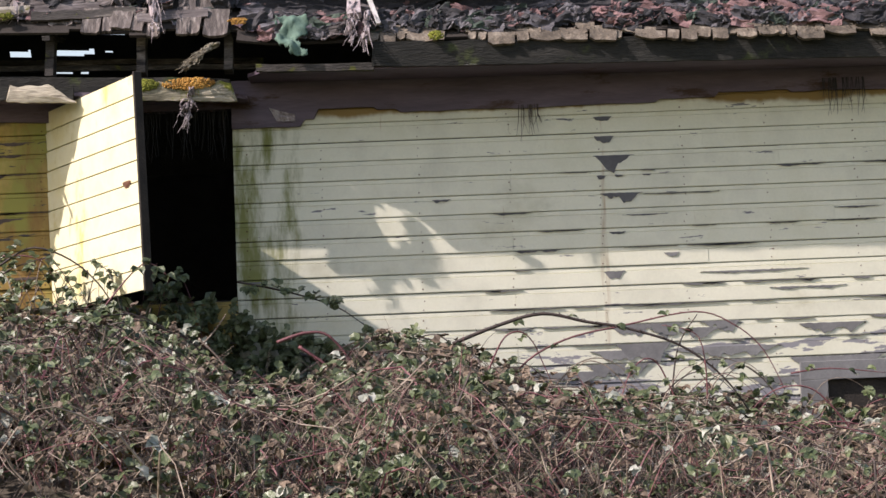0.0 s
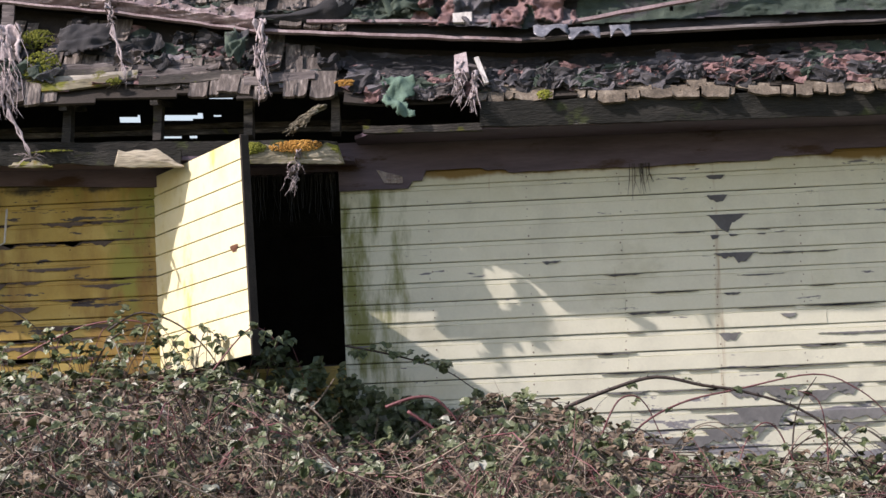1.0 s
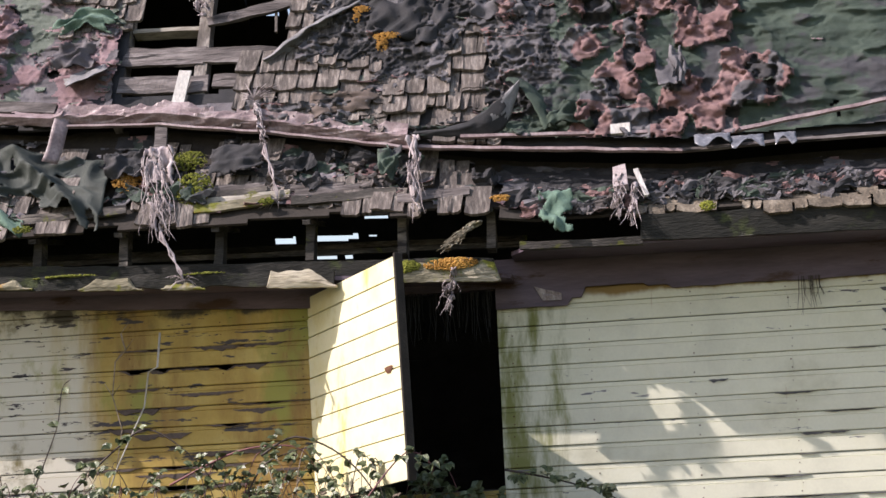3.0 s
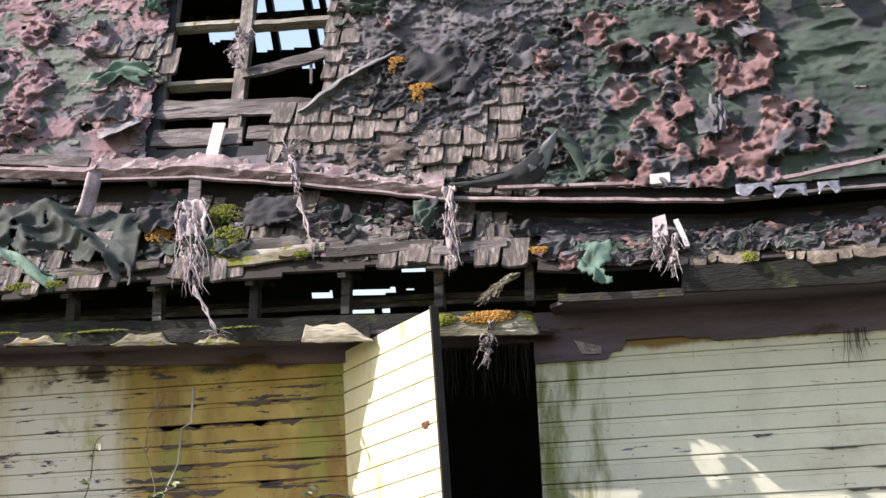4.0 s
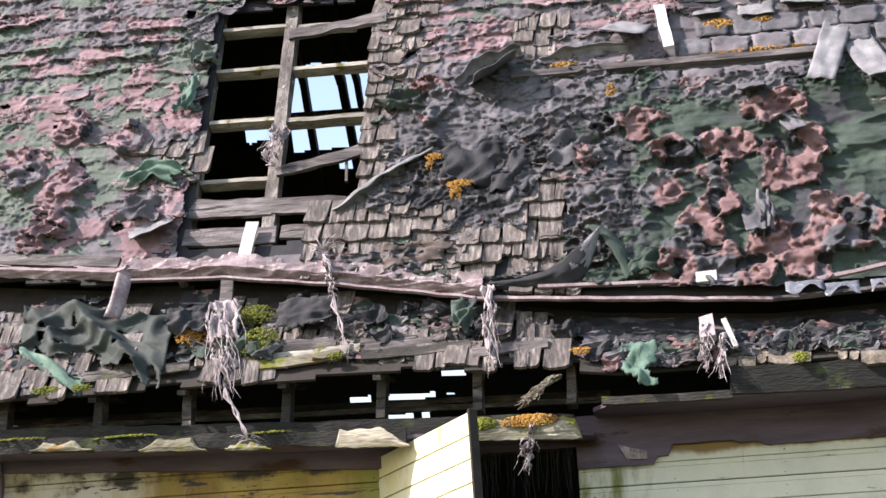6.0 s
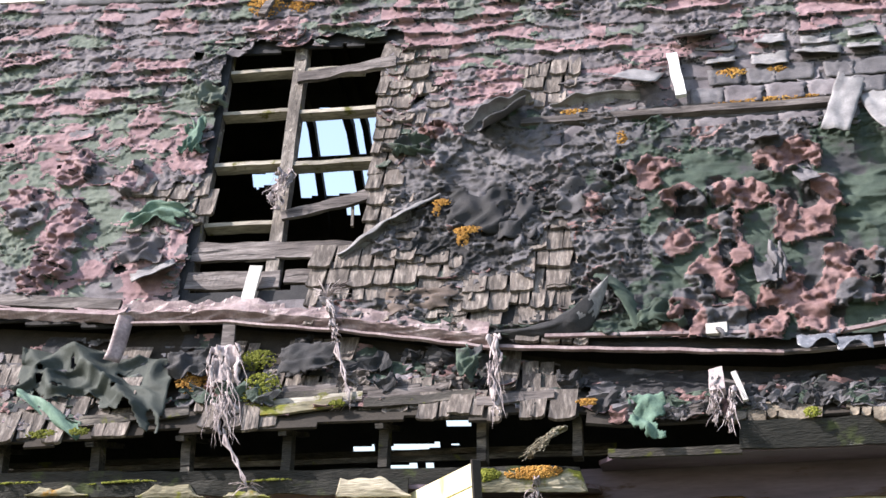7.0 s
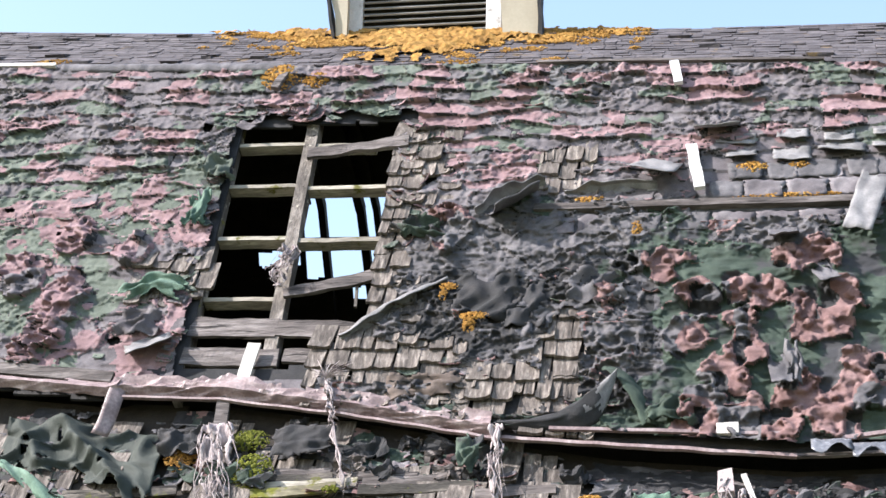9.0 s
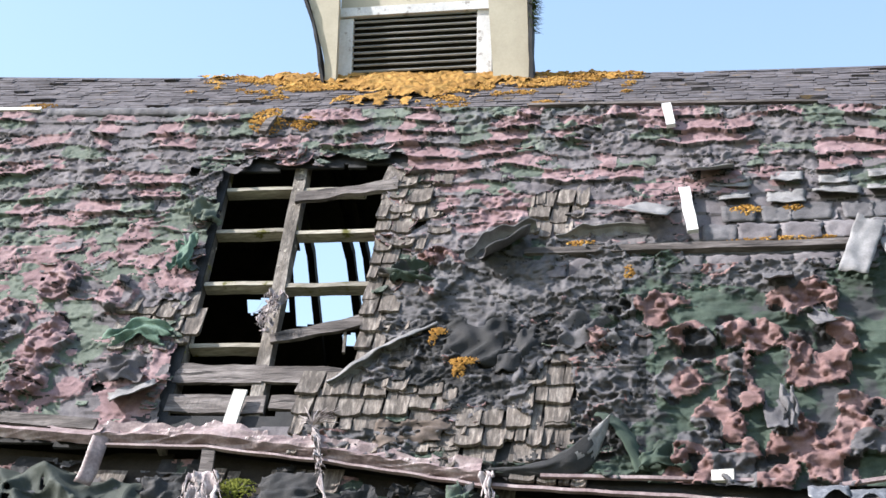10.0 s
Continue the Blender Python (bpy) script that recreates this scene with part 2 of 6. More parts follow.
# grey-green highlight of sun glare, painted as a leaf colour
leaf_glare = material("glare_leaf", [(0.16, 0.18, 0.12), (0.30, 0.31, 0.25), (0.45, 0.44, 0.38)], 14, 0.4, 0.3, 120, random_value=0.3)
leaf_dry = material("dry_leaf", [(0.055, 0.038, 0.025), (0.14, 0.10, 0.065), (0.36, 0.29, 0.21)], 12, 0.6, 0.3, 120, random_value=0.4)
plastic = material("clouded_plastic", [(0.09, 0.095, 0.11), (0.22, 0.225, 0.25)], 14, 0.25, 0.3, 40)


# ---- building helpers ----
class Shape:
    """Collects the faces of one mesh."""

    def __init__(self):
        self.v, self.f, self.m = [], [], []

    def add(self, verts, faces, mat=0):
        o = len(self.v)
        self.v.extend(tuple(p) for p in verts)
        self.f.extend(tuple(i + o for i in f) for f in faces)
        self.m.extend([mat] * len(faces) if isinstance(mat, int) else mat)
        return self

    def box(self, lo, hi, mat=0, at=None, worn=0.0):
        x0, y0, z0 = lo
        x1, y1, z1 = hi
        c = min(x1 - x0, y1 - y0, z1 - z0) * 0.14
        bm = bmesh.new()
        bmesh.ops.create_cube(bm, size=1.0)
        for q in bm.verts:
            q.co = Vector(((x0 + x1) / 2 + q.co.x * (x1 - x0), (y0 + y1) / 2 + q.co.y * (y1 - y0), (z0 + z1) / 2 + q.co.z * (z1 - z0)))
        bmesh.ops.bevel(bm, geom=bm.edges[:], offset=min(c, 0.008), segments=1, affect="EDGES")
        pts = [q.co.copy() for q in bm.verts]
        for p in pts:
            if worn:
                p += worn * noise.noise_vector(p * 7.0)
        if at is not None:
            pts = [at @ p for p in pts]
        for i, q in enumerate(bm.verts):
            q.index = i
        self.add(pts, [[q.index for q in f.verts] for f in bm.faces], mat)
        bm.free()
        return self

    def beam(self, a, b, w, d, mat=0, up=(0, 0, 1), worn=0.0, cuts=6):
        """A board from a to b, w across and d deep (along up), with uneven edges."""
        a, b = Vector(a), Vector(b)
        t = (b - a).normalized()
        side = t.cross(Vector(up)).normalized()
        upv = side.cross(t)
        rings = []
        for i in range(cuts + 1):
            c = a.lerp(b, i / cuts)
            for sx, sy in ((-1, -1), (1, -1), (1, 1), (-1, 1)):
                p = c + side * (sx * w / 2) + upv * (sy * d / 2)
                p += worn * noise.noise_vector(p * 6.0)
                rings.append(p)
        faces = [(3, 2, 1, 0), tuple(4 * cuts + j for j in range(4))]
        for i in range(cuts):
            for j in range(4):
                faces.append((4 * i + j, 4 * i + (j + 1) % 4, 4 * i + 4 + (j + 1) % 4, 4 * i + 4 + j))
        return self.add(rings, faces, mat)

    def tube(self, pts, radius, mat=0, sides=4, taper=0.4):
        pts = [Vector(p) for p in pts]
        n = len(pts)
        ring = []
        for i, p in enumerate(pts):
            t = (pts[min(i + 1, n - 1)] - pts[max(i - 1, 0)]).normalized()
            a = t.orthogonal().normalized() if abs(t.z) > 0.95 else t.cross(Vector((0, 0, 1))).normalized()
            b = t.cross(a)
            r = radius * (1 - (1 - taper) * i / (n - 1))
            for j in range(sides):
                q = 2 * math.pi * j / sides
                ring.append(p + a * (r * math.cos(q)) + b * (r * math.sin(q)))
        faces = []
        for i in range(n - 1):
            for j in range(sides):
                faces.append((sides * i + j, sides * i + (j + 1) % sides, sides * (i + 1) + (j + 1) % sides, sides * (i + 1) + j))
        faces.append(tuple(sides * (n - 1) + j for j in range(sides)))
        faces.append(tuple(reversed(range(sides))))
        return self.add(ring, faces, mat)

    def sheet(self, nu, nv, fn, thick=0.004, mat=0, keep=None, mats=None):
        """A thin sheet with two faces and closed edges; fn(i/nu, j/nv) gives its points."""
        g = [[Vector(fn(i / nu, j / nv)) for j in range(nv + 1)] for i in range(nu + 1)]
        norm = [[None] * (nv + 1) for _ in range(nu + 1)]
        for i in range(nu + 1):
            for j in range(nv + 1):
                du = g[min(i + 1, nu)][j] - g[max(i - 1, 0)][j]
                dv = g[i][min(j + 1, nv)] - g[i][max(j - 1, 0)]
                c = du.cross(dv)
                norm[i][j] = c.normalized() if c.length > 1e-9 else Vector((0, -1, 0))
        top = [g[i][j] + norm[i][j] * thick / 2 for i in range(nu + 1) for j in range(nv + 1)]
        bot = [g[i][j] - norm[i][j] * thick / 2 for i in range(nu + 1) for j in range(nv + 1)]
        N = len(top)
        k = lambda i, j: i * (nv + 1) + j
        faces, ms = [], []
        on = lambda i, j: 0 <= i < nu and 0 <= j < nv and (keep is None or keep(i, j))
        for i in range(nu):
            for j in range(nv):
                if not on(i, j):
                    continue
                q = (k(i, j), k(i + 1, j), k(i + 1, j + 1), k(i, j + 1))
                mm = mats(i / nu, j / nv) if mats else mat
                faces += [q, tuple(N + a for a in reversed(q))]
                ms += [mm, mm]
                for di, dj, e in ((-1, 0, (0, 3)), (1, 0, (2, 1)), (0, -1, (1, 0)), (0, 1, (3, 2))):
                    if not on(i + di, j + dj):
                        a, b = q[e[0]], q[e[1]]
                        faces.append((a, b, b + N, a + N))
                        ms.append(mm)
        return self.add(top + bot, faces, ms)

    def mesh(self, name, materials, smooth=False):
        me = bpy.data.meshes.new(name)
        me.from_pydata(self.v, [], self.f)
        for m in materials:
            me.materials.append(m)
        me.polygons.foreach_set("material_index", self.m)
        if smooth:
            me.polygons.foreach_set("use_smooth", [True] * len(self.f))
        me.update()
        return me


def part(name, shape, materials, parent=None, label="", smooth=False):
    """One mesh object, under a thing, a part or a piece of the setting."""
    if not isinstance(materials, (list, tuple)):
        materials = [materials]
    me = shape if isinstance(shape, bpy.types.Mesh) else shape.mesh(name, materials, smooth)
    ob = new(name, me)
    if parent is not None:
        ob.parent = parent
    if label:
        ob["label"] = label
    return ob


def thing(name, label, category, place=(0, 0, 0), group="", kind=""):
    ob = new(name)
    ob.empty_display_size = 0.1
    return tagged(ob, label, category, group, kind)


def rnd(a, b):
    return random.uniform(a, b)


# ---- the plan ----
BOARD = 0.127                # height that one siding board shows
Z0 = 3.17                    # a joint between two siding boards
EAVE_Y, EAVE_Z = -0.45, 3.75
CS, SN = 0.41380, 0.91036    # the steep slope: 65.6 degrees
BREAK = 3.81                 # where the upper slope begins
RIDGE_Y = 2.60
X0, X1 = -8.0, 5.0


def roof(u, s, h=0.0):
    """A place on the steep slope: u along the eaves, s up the slope, h proud of it."""
    return Vector((u, EAVE_Y + CS * s - SN * h, EAVE_Z + SN * s + CS * h))


def row(u, r):
    """The courses climb a little to the west, as the frame has racked."""
    return r - (0.04 + 0.012 * r) * u


def course(u, r, h=0.0):
    return roof(u, row(u, r), h)


def ridge(u):
    return Vector((u, RIDGE_Y, 8.27 - 0.042 * u + 0.0035 * u * u))


def upper(u, k, h=0.0):
    """A place on the upper slope, k from 0 at the break to 1 at the ridge."""
    a, b = course(u, BREAK), ridge(u)
    p = a.lerp(b, k)
    d = b - a
    n = Vector((0, -d.z, d.y)).normalized()
    return p + n * h


def mirrored(p):
    return Vector((p.x, 2 * RIDGE_Y - p.y, p.z))

# ---- ground ----
def build_ground():
    sh = Shape()
    n = 120
    xs = [-2000, -600, -150, -50] + [-20 + i * 40 / n for i in range(n + 1)] + [50, 150, 600, 2000]
    ys = [-2000, -600, -150, -50] + [-20 + i * 40 / n for i in range(n + 1)] + [50, 150, 600, 2000]
    pts = []
    for x in xs:
        for y in ys:
            z = 0.08 * noise.noise(Vector((x * 0.5, y * 0.5, 0))) if abs(x) < 40 and abs(y) < 40 else 0.0
            pts.append((x, y, z - 0.05))
    m = len(ys)
    sh.add(pts, [(i * m + j, (i + 1) * m + j, (i + 1) * m + j + 1, i * m + j + 1) for i in range(len(xs) - 1) for j in range(m - 1)])
    g = part("ground", sh, grass, smooth=True)
    tagged(g, "rough grassy ground around the derelict barn", "ground", kind="structure")
    fl = part("floor", Shape().box((X0, 0.02, -0.05), (X1, 2 * RIDGE_Y - 0.02, 0.1)), earth)
    tagged(fl, "dark earth floor inside the barn", "floor", kind="structure")


build_ground()

# ---- walls ----
OPEN_L, OPEN_R, OPEN_B, OPEN_T = -2.40, -1.20, 2.16, 3.43
Z_TOP = 3.52


def wall_block(name, x0, x1, y0, y1, z0, z1, label):
    w = part(name, Shape().box((x0, y0, z0), (x1, y1, z1)), dark_wood)
    tagged(w, label, "wall", kind="structure")
    return w


wall_right = wall_block("wall_front_east", OPEN_R, X1, 0.022, 0.12, 0, Z_TOP, "barn wall clad in peeling cream-painted horizontal boards")
wall_left = wall_block("wall_front_west", X0, OPEN_L, 0.022, 0.12, 0, Z_TOP, "barn wall clad in rust-stained yellow horizontal boards")
wall_low = wall_block("wall_front_below_hatch", OPEN_L, OPEN_R, 0.022, 0.12, 0, OPEN_B, "barn wall below the open hatch")
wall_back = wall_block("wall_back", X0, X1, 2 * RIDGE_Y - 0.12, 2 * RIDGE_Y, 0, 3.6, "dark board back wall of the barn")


def gable(name, x, rise=0.0):
    prof = [(0.12, 0), (0.12, 3.5), (0.02, 4.6), (1.1, 7.05 + rise), (RIDGE_Y, 8.15 + rise * 1.2), (2 * RIDGE_Y - 1.1, 7.05 + rise), (2 * RIDGE_Y - 0.02, 4.6), (2 * RIDGE_Y - 0.12, 3.5), (2 * RIDGE_Y - 0.12, 0)]
    n = len(prof)
    pts = [(x, y, z) for y, z in prof] + [(x + 0.1, y, z) for y, z in prof]
    f = [tuple(range(n)), tuple(reversed(range(n, 2 * n)))] + [(i, n + i, n + (i + 1) % n, (i + 1) % n) for i in range(n)]
    g = part(name, Shape().add(pts, f), dark_wood)
    tagged(g, "dark board gable end of the barn", "wall", kind="structure")


gable("wall_gable_west", X0, 0.5)
gable("wall_gable_east", X1 - 0.1)


def siding_profile(x0, x1, z, skew=0.0):
    """One drop-siding board: a flat face, a cove at its top and a shadow gap below."""
    prof = [(0.020, 0.001), (0.001, 0.001), (-0.002, 0.006), (0.000, BOARD - 0.034), (0.007, BOARD - 0.0325), (0.003, BOARD - 0.029), (0.0045, BOARD - 0.005), (0.010, BOARD - 0.002), (0.020, BOARD - 0.001)]
    n = len(prof)
    pts = [(x0, y, z + dz) for y, dz in prof] + [(x1, y, z + dz) for y, dz in prof]
    faces = [(i, i + 1, n + i + 1, n + i) for i in range(n - 1)] + [tuple(range(n)), tuple(reversed(range(n, 2 * n))), (0, n, 2 * n - 1, n - 1)]
    return Shape().add(pts, faces)


def side_boards(parent, x0, x1, z_lo, z_hi, mat, joints):
    i = 0
    k0 = math.floor((z_lo - Z0) / BOARD)
    z = Z0 + k0 * BOARD
    while z < z_hi - 0.02:
        cuts = [x0] + sorted(j + 0.0 for j in joints[i % len(joints)] if x0 + 0.2 < j < x1 - 0.2) + [x1]
        for a, b in zip(cuts, cuts[1:]):
            # the near-black wall block behind stands for the shade in the opening
            if z < 1.42 and a < 2.64 < b:
                b = 2.64                  # the boards are gone here
            ob = part("board", siding_profile(a + 0.0005, b - 0.0005, 0), mat, parent)
            ob.location = (0, rnd(-0.002, 0.002), z + rnd(-0.0015, 0.0015))
        z += BOARD
        i += 1


side_boards(wall_right, OPEN_R, X1, 1.0, Z_TOP - 0.1, paint, [[0.62], [2.75], [1.22], [0.62, 3.2], [2.4], [1.9]])
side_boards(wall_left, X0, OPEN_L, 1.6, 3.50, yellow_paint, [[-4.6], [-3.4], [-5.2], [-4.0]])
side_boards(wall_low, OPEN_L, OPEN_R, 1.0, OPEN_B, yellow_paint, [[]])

# ---- hatch door, swung open ----
hatch = thing("hatch_door", "pale yellow board hatch door hanging open on its west hinge", "door")
HW, HH, BN = 1.24, 1.32, 10
for i in range(BN):
    z = i * HH / BN
    sh = Shape().add([(0, 0.02, z + 0.001), (0, 0, z + 0.001), (0, 0, z + HH / BN - 0.009), (0, 0.008, z + HH / BN - 0.005), (0, 0.02, z + HH / BN),
                      (HW, 0.02, z + 0.001), (HW, 0, z + 0.001), (HW, 0, z + HH / BN - 0.009), (HW, 0.008, z + HH / BN - 0.005), (HW, 0.02, z + HH / BN)],
                     [(0, 1, 6, 5), (1, 2, 7, 6), (2, 3, 8, 7), (3, 4, 9, 8), (0, 5, 9, 4), (0, 4, 3, 2, 1), (5, 6, 7, 8, 9)])
    part("board", sh, flap_paint, hatch)
for x in (0.10, HW - 0.06):
    part("batten", Shape().box((x - 0.05, 0.021, 0.03), (x + 0.05, 0.045, HH - 0.03)), dark_wood, hatch, "dark upright batten on the back")
part("edge_strip", Shape().box((HW + 0.001, -0.004, -0.01), (HW + 0.022, 0.05, HH + 0.01)), dark_wood, hatch, "dark edge board")
hatch.matrix_world = pose(OPEN_L, -0.03, 2.13, 0, -3.0, -53)

knot = part("knot_hole", Shape().add([(1.10 + 0.045 * math.cos(q) * (1 + 0.4 * math.sin(3 * q)), -0.004, 0.66 + 0.03 * math.sin(q) * (1 + 0.3 * math.cos(2 * q))) for q in [k * 0.5236 for k in range(12)]]
            + [(1.10, -0.009, 0.66)], [(k, (k + 1) % 12, 12) for k in range(12)]), rust, hatch, "rusty splintered latch hole")


# ---- bare patches, nails and stains on the cream wall ----
def peel(x, z, w, h, seed, parent, mat):
    """Paint gone from the lower lip of a joint: a ragged patch, wide at its top."""
    n = 18 if w < 0.3 else 44
    top, low = [], []
    for i in range(n + 1):
        t = i / n
        x1 = x + w * (t - 0.5)
        ends = min(1.0, 5.0 * t, 5.0 * (1 - t))
        rag_edge = 0.62 + 0.55 * noise.noise(Vector((x1 * 9 + seed, seed, 0))) + 0.30 * noise.noise(Vector((x1 * 34, seed, 3)))
        d = h * (math.sin(math.pi * min(1, max(0, t * 1.15 - 0.05))) ** 0.9 if seed < 3 else ends) * max(0.10, rag_edge)
        top.append((x1, z + 0.004 * noise.noise(Vector((x1 * 40, seed, 6)))))
        low.append((x1 - 0.02 * w, z - max(0.003, d)))
    yy = -0.0050 - 0.0004 * (int(seed * 10) % 13)
    pts = [(a, yy, b) for a, b in top] + [(a, yy, b) for a, b in low] + [(a, 0.002, b) for a, b in top] + [(a, 0.002, b) for a, b in low]
    m = n + 1
    f = []
    for i in range(n):
        f += [(i, m + i, m + i + 1, i + 1), (m + i, 3 * m + i, 3 * m + i + 1, m + i + 1), (i, i + 1, 2 * m + i + 1, 2 * m + i)]
    part("bare_patch", Shape().add(pts, f), mat, parent)


for k, (x, z, w, h) in enumerate(((1.31, 3.017, 0.27, 0.13), (1.35, 2.766, 0.28, 0.13), (1.245, 3.275, 0.12, 0.03), (1.25, 3.145, 0.13, 0.05), (1.31, 2.51, 0.11, 0.03), (1.22, 2.885, 0.06, 0.03), (1.34, 2.885, 0.06, 0.02),
                                  (1.52, 2.885, 0.06, 0.02), (1.66, 2.36, 0.10, 0.03), (0.16, 2.765, 0.12, 0.025), (1.28, 2.25, 0.14, 0.05), (1.75, 2.755, 0.5, 0.012), (2.70, 1.86, 0.44, 0.085), (1.75, 1.86, 0.5, 0.08),
                                  (2.2, 2.225, 0.7, 0.02), (2.55, 2.105, 0.5, 0.02), (2.0, 1.73, 0.7, 0.09), (3.0, 1.60, 0.7, 0.10), (1.35, 1.73, 0.5, 0.08), (0.9, 1.60, 0.6, 0.09), (1.5, 2.62, 0.3, 0.012), (2.9, 2.62, 0.3, 0.015))):
    peel(x, z, w, h, k * 1.7, wall_right, bare_slate if z > 2.4 else bare_grey)
for k, (x, z, w, h) in enumerate(((-3.1, 2.87, 0.5, 0.03), (-2.75, 2.75, 0.35, 0.04), (-3.4, 2.62, 0.4, 0.045), (-2.95, 2.49, 0.6, 0.04), (-3.3, 2.36, 0.55, 0.05), (-2.7, 3.25, 0.4, 0.03), (-2.6, 2.36, 0.25, 0.03), (-3.9, 2.49, 0.3, 0.03))):
    peel(x, z, w, h, 40 + k * 1.7, wall_left, bare_brown)

# bare strips along the joints, and whole board lengths gone bare near the ground
random.seed(19)
for k in range(34):
    z = Z0 - BOARD * random.randrange(0, 9) - 0.001
    peel(rnd(-3.75, -2.45), z, rnd(0.12, 0.55), rnd(0.012, 0.045), 90 + k * 1.3, wall_left, bare_brown)
for k in range(64):
    z = Z0 - BOARD * random.choice((2, 4, 5, 6, 7, 8, 8, 9, 9, 10, 10, 11, 11, 12)) - 0.001
    x = rnd(0.4, 3.5)
    peel(x, z, rnd(0.04, 0.36), rnd(0.006, 0.022), 150 + k * 1.3, wall_right, bare_slate if z > 2.4 else bare_grey)
for k, (x, z, w, h) in enumerate(((1.48, 1.898, 0.50, 0.11), (1.97, 1.898, 0.24, 0.10), (1.45, 1.77, 0.36, 0.115), (1.28, 1.642, 0.42, 0.12), (1.98, 1.642, 0.30, 0.12), (2.72, 1.642, 0.62, 0.125), (2.53, 1.515, 0.26, 0.12), (2.30, 1.515, 0.3, 0.08))):
    peel(x, z, w, h, 260 + k * 1.7, wall_right, bare_grey)


def nail_rows(parent, columns, z_lo, z_hi):
    sh = Shape()
    random.seed(17)
    for x in columns:
        z = Z0 + math.ceil((z_lo - Z0) / BOARD) * BOARD
        while z < z_hi:
            for dz in (0.022, 0.075):
                if random.random() < 0.8:
                    cx, cz, r = x + rnd(-0.012, 0.012), z + dz + rnd(-0.006, 0.006), rnd(0.003, 0.0055)
                    sh.add([(cx + r * math.cos(q), -0.004, cz + r * math.sin(q)) for q in (0, 1.05, 2.09, 3.14, 4.19, 5.24)] + [(cx, -0.006, cz)], [(i, (i + 1) % 6, 6) for i in range(6)])
            z += BOARD
    ob = part("nail_heads", sh, rust, parent)
    tagged(ob, kind="stuff")


nail_rows(wall_right, (-1.12, -0.62, 0.02, 0.62, 1.21, 1.76, 2.32, 2.9, 3.4), 1.2, 3.38)
nail_rows(wall_left, (-2.46, -3.0, -3.6, -4.2, -4.8, -5.4), 1.6, 3.38)
scrap = part("torn_paper", Shape().sheet(8, 5, lambda a, b: (-0.95 + 0.17 * a + 0.05 * b * (1 - a), -0.05 - 0.02 * noise.noise(Vector((a * 4, b * 4, 0))), 3.41 - 0.09 * b * (1 - 0.5 * a) - 0.05 * a), 0.003), pale_felt)
tagged(scrap, "pale torn scrap stuck to the frieze board", "scrap")

# ---- eaves ----


def ragged_board(x0, x1, low, top, y, step=0.03):
    """A board whose lower edge is torn: low(x) gives it."""
    n = int((x1 - x0) / step)
    pts, f = [], []
    for i in range(n + 1):
        x = x0 + (x1 - x0) * i / n
        zl = low(x)
        pts += [(x, y, zl), (x, y - 0.028, zl), (x, y - 0.03, top), (x, y, top)]
    for i in range(n):
        for j in range(4):
            f.append((4 * i + j, 4 * i + (j + 1) % 4, 4 * i + 4 + (j + 1) % 4, 4 * i + 4 + j))
    f += [(3, 2, 1, 0), tuple(4 * n + j for j in range(4))]
    return Shape().add(pts, f)


def frieze_low(x):
    steps = ((-0.72, 3.285), (-0.64, 3.33), (-0.24, 3.395), (-0.10, 3.375), (1.6, 3.355), (2.0, 3.375), (2.5, 3.41), (9, 3.39))
    for lim, z in steps:
        if x < lim:
            return z + 0.006 * noise.noise(Vector((x * 9, 0, 0))) + 0.012 * noise.noise(Vector((x * 2, 4, 0)))


frieze_r = part("frieze_board", ragged_board(-1.2, X1, frieze_low, 3.60, -0.004), frieze_paint)
tagged(frieze_r, "purple-brown painted frieze board, its lower edge torn", "trim", kind="structure")
frieze_l = part("frieze_board", Shape().beam((X0, -0.018, 3.754), (OPEN_L + 0.05, -0.018, 3.432), 0.03, 0.13, worn=0.004, cuts=40), frieze_paint)
tagged(frieze_l, "purple-brown painted frieze board under the eaves", "trim", kind="structure")
corner = part("corner_board", Shape().beam((-4.94, -0.03, 0.0), (-4.94, -0.03, 3.60), 0.16, 0.05, up=(0, 1, 0), worn=0.008, cuts=60), frieze_paint)
tagged(corner, "purple-brown upright board at the end of the stained wall", "trim", kind="structure")
for x0, x1, z0, z1 in ((2.46, 2.64, 0.9, 1.485), (2.46, 3.30, 1.487, 1.61)):
    part("window_frame", Shape().box((x0, -0.022, z0), (x1, 0.0, z1), worn=0.006), bare_grey, wall_right, "grey bare-wood frame of the low dark opening")
header = part("hatch_header", Shape().beam((OPEN_L, 0.03, 3.50), (OPEN_R, 0.03, 3.50), 0.1, 0.16, worn=0.004, cuts=8), frieze_paint)
tagged(header, "dark painted board over the open hatch", "trim", kind="structure")
plate = part("wall_plate", Shape().beam((X0, -0.29, 3.84), (-1.17, -0.29, 3.515), 0.07, 0.10, worn=0.014, cuts=70), fascia_wood)
tagged(plate, "mossy broken eave beam under the open eaves", "beam", kind="structure")


def soffit_sheet(x0, x1, z0, z1, cut_w, cut_e, front=-0.445):
    """Boarded soffit from the wall out to the eaves; cut_w and cut_e move its front corners."""
    pts = []
    for dz in (-0.012, 0.012):
        for x, y, cut in ((x0, -0.01, 0), (x1, -0.01, 0), (x1, -0.255, 0), (x1, front, cut_e), (x0, front, cut_w), (x0, -0.255, 0)):
            pts.append((x + cut, y, z0 + (z1 - z0) * (x + cut - x0) / (x1 - x0) + dz))
    f = [(0, 1, 2, 3, 4, 5), (11, 10, 9, 8, 7, 6)] + [(i, 6 + i, 6 + (i + 1) % 6, (i + 1) % 6) for i in range(6)]
    return Shape().add(pts, f)


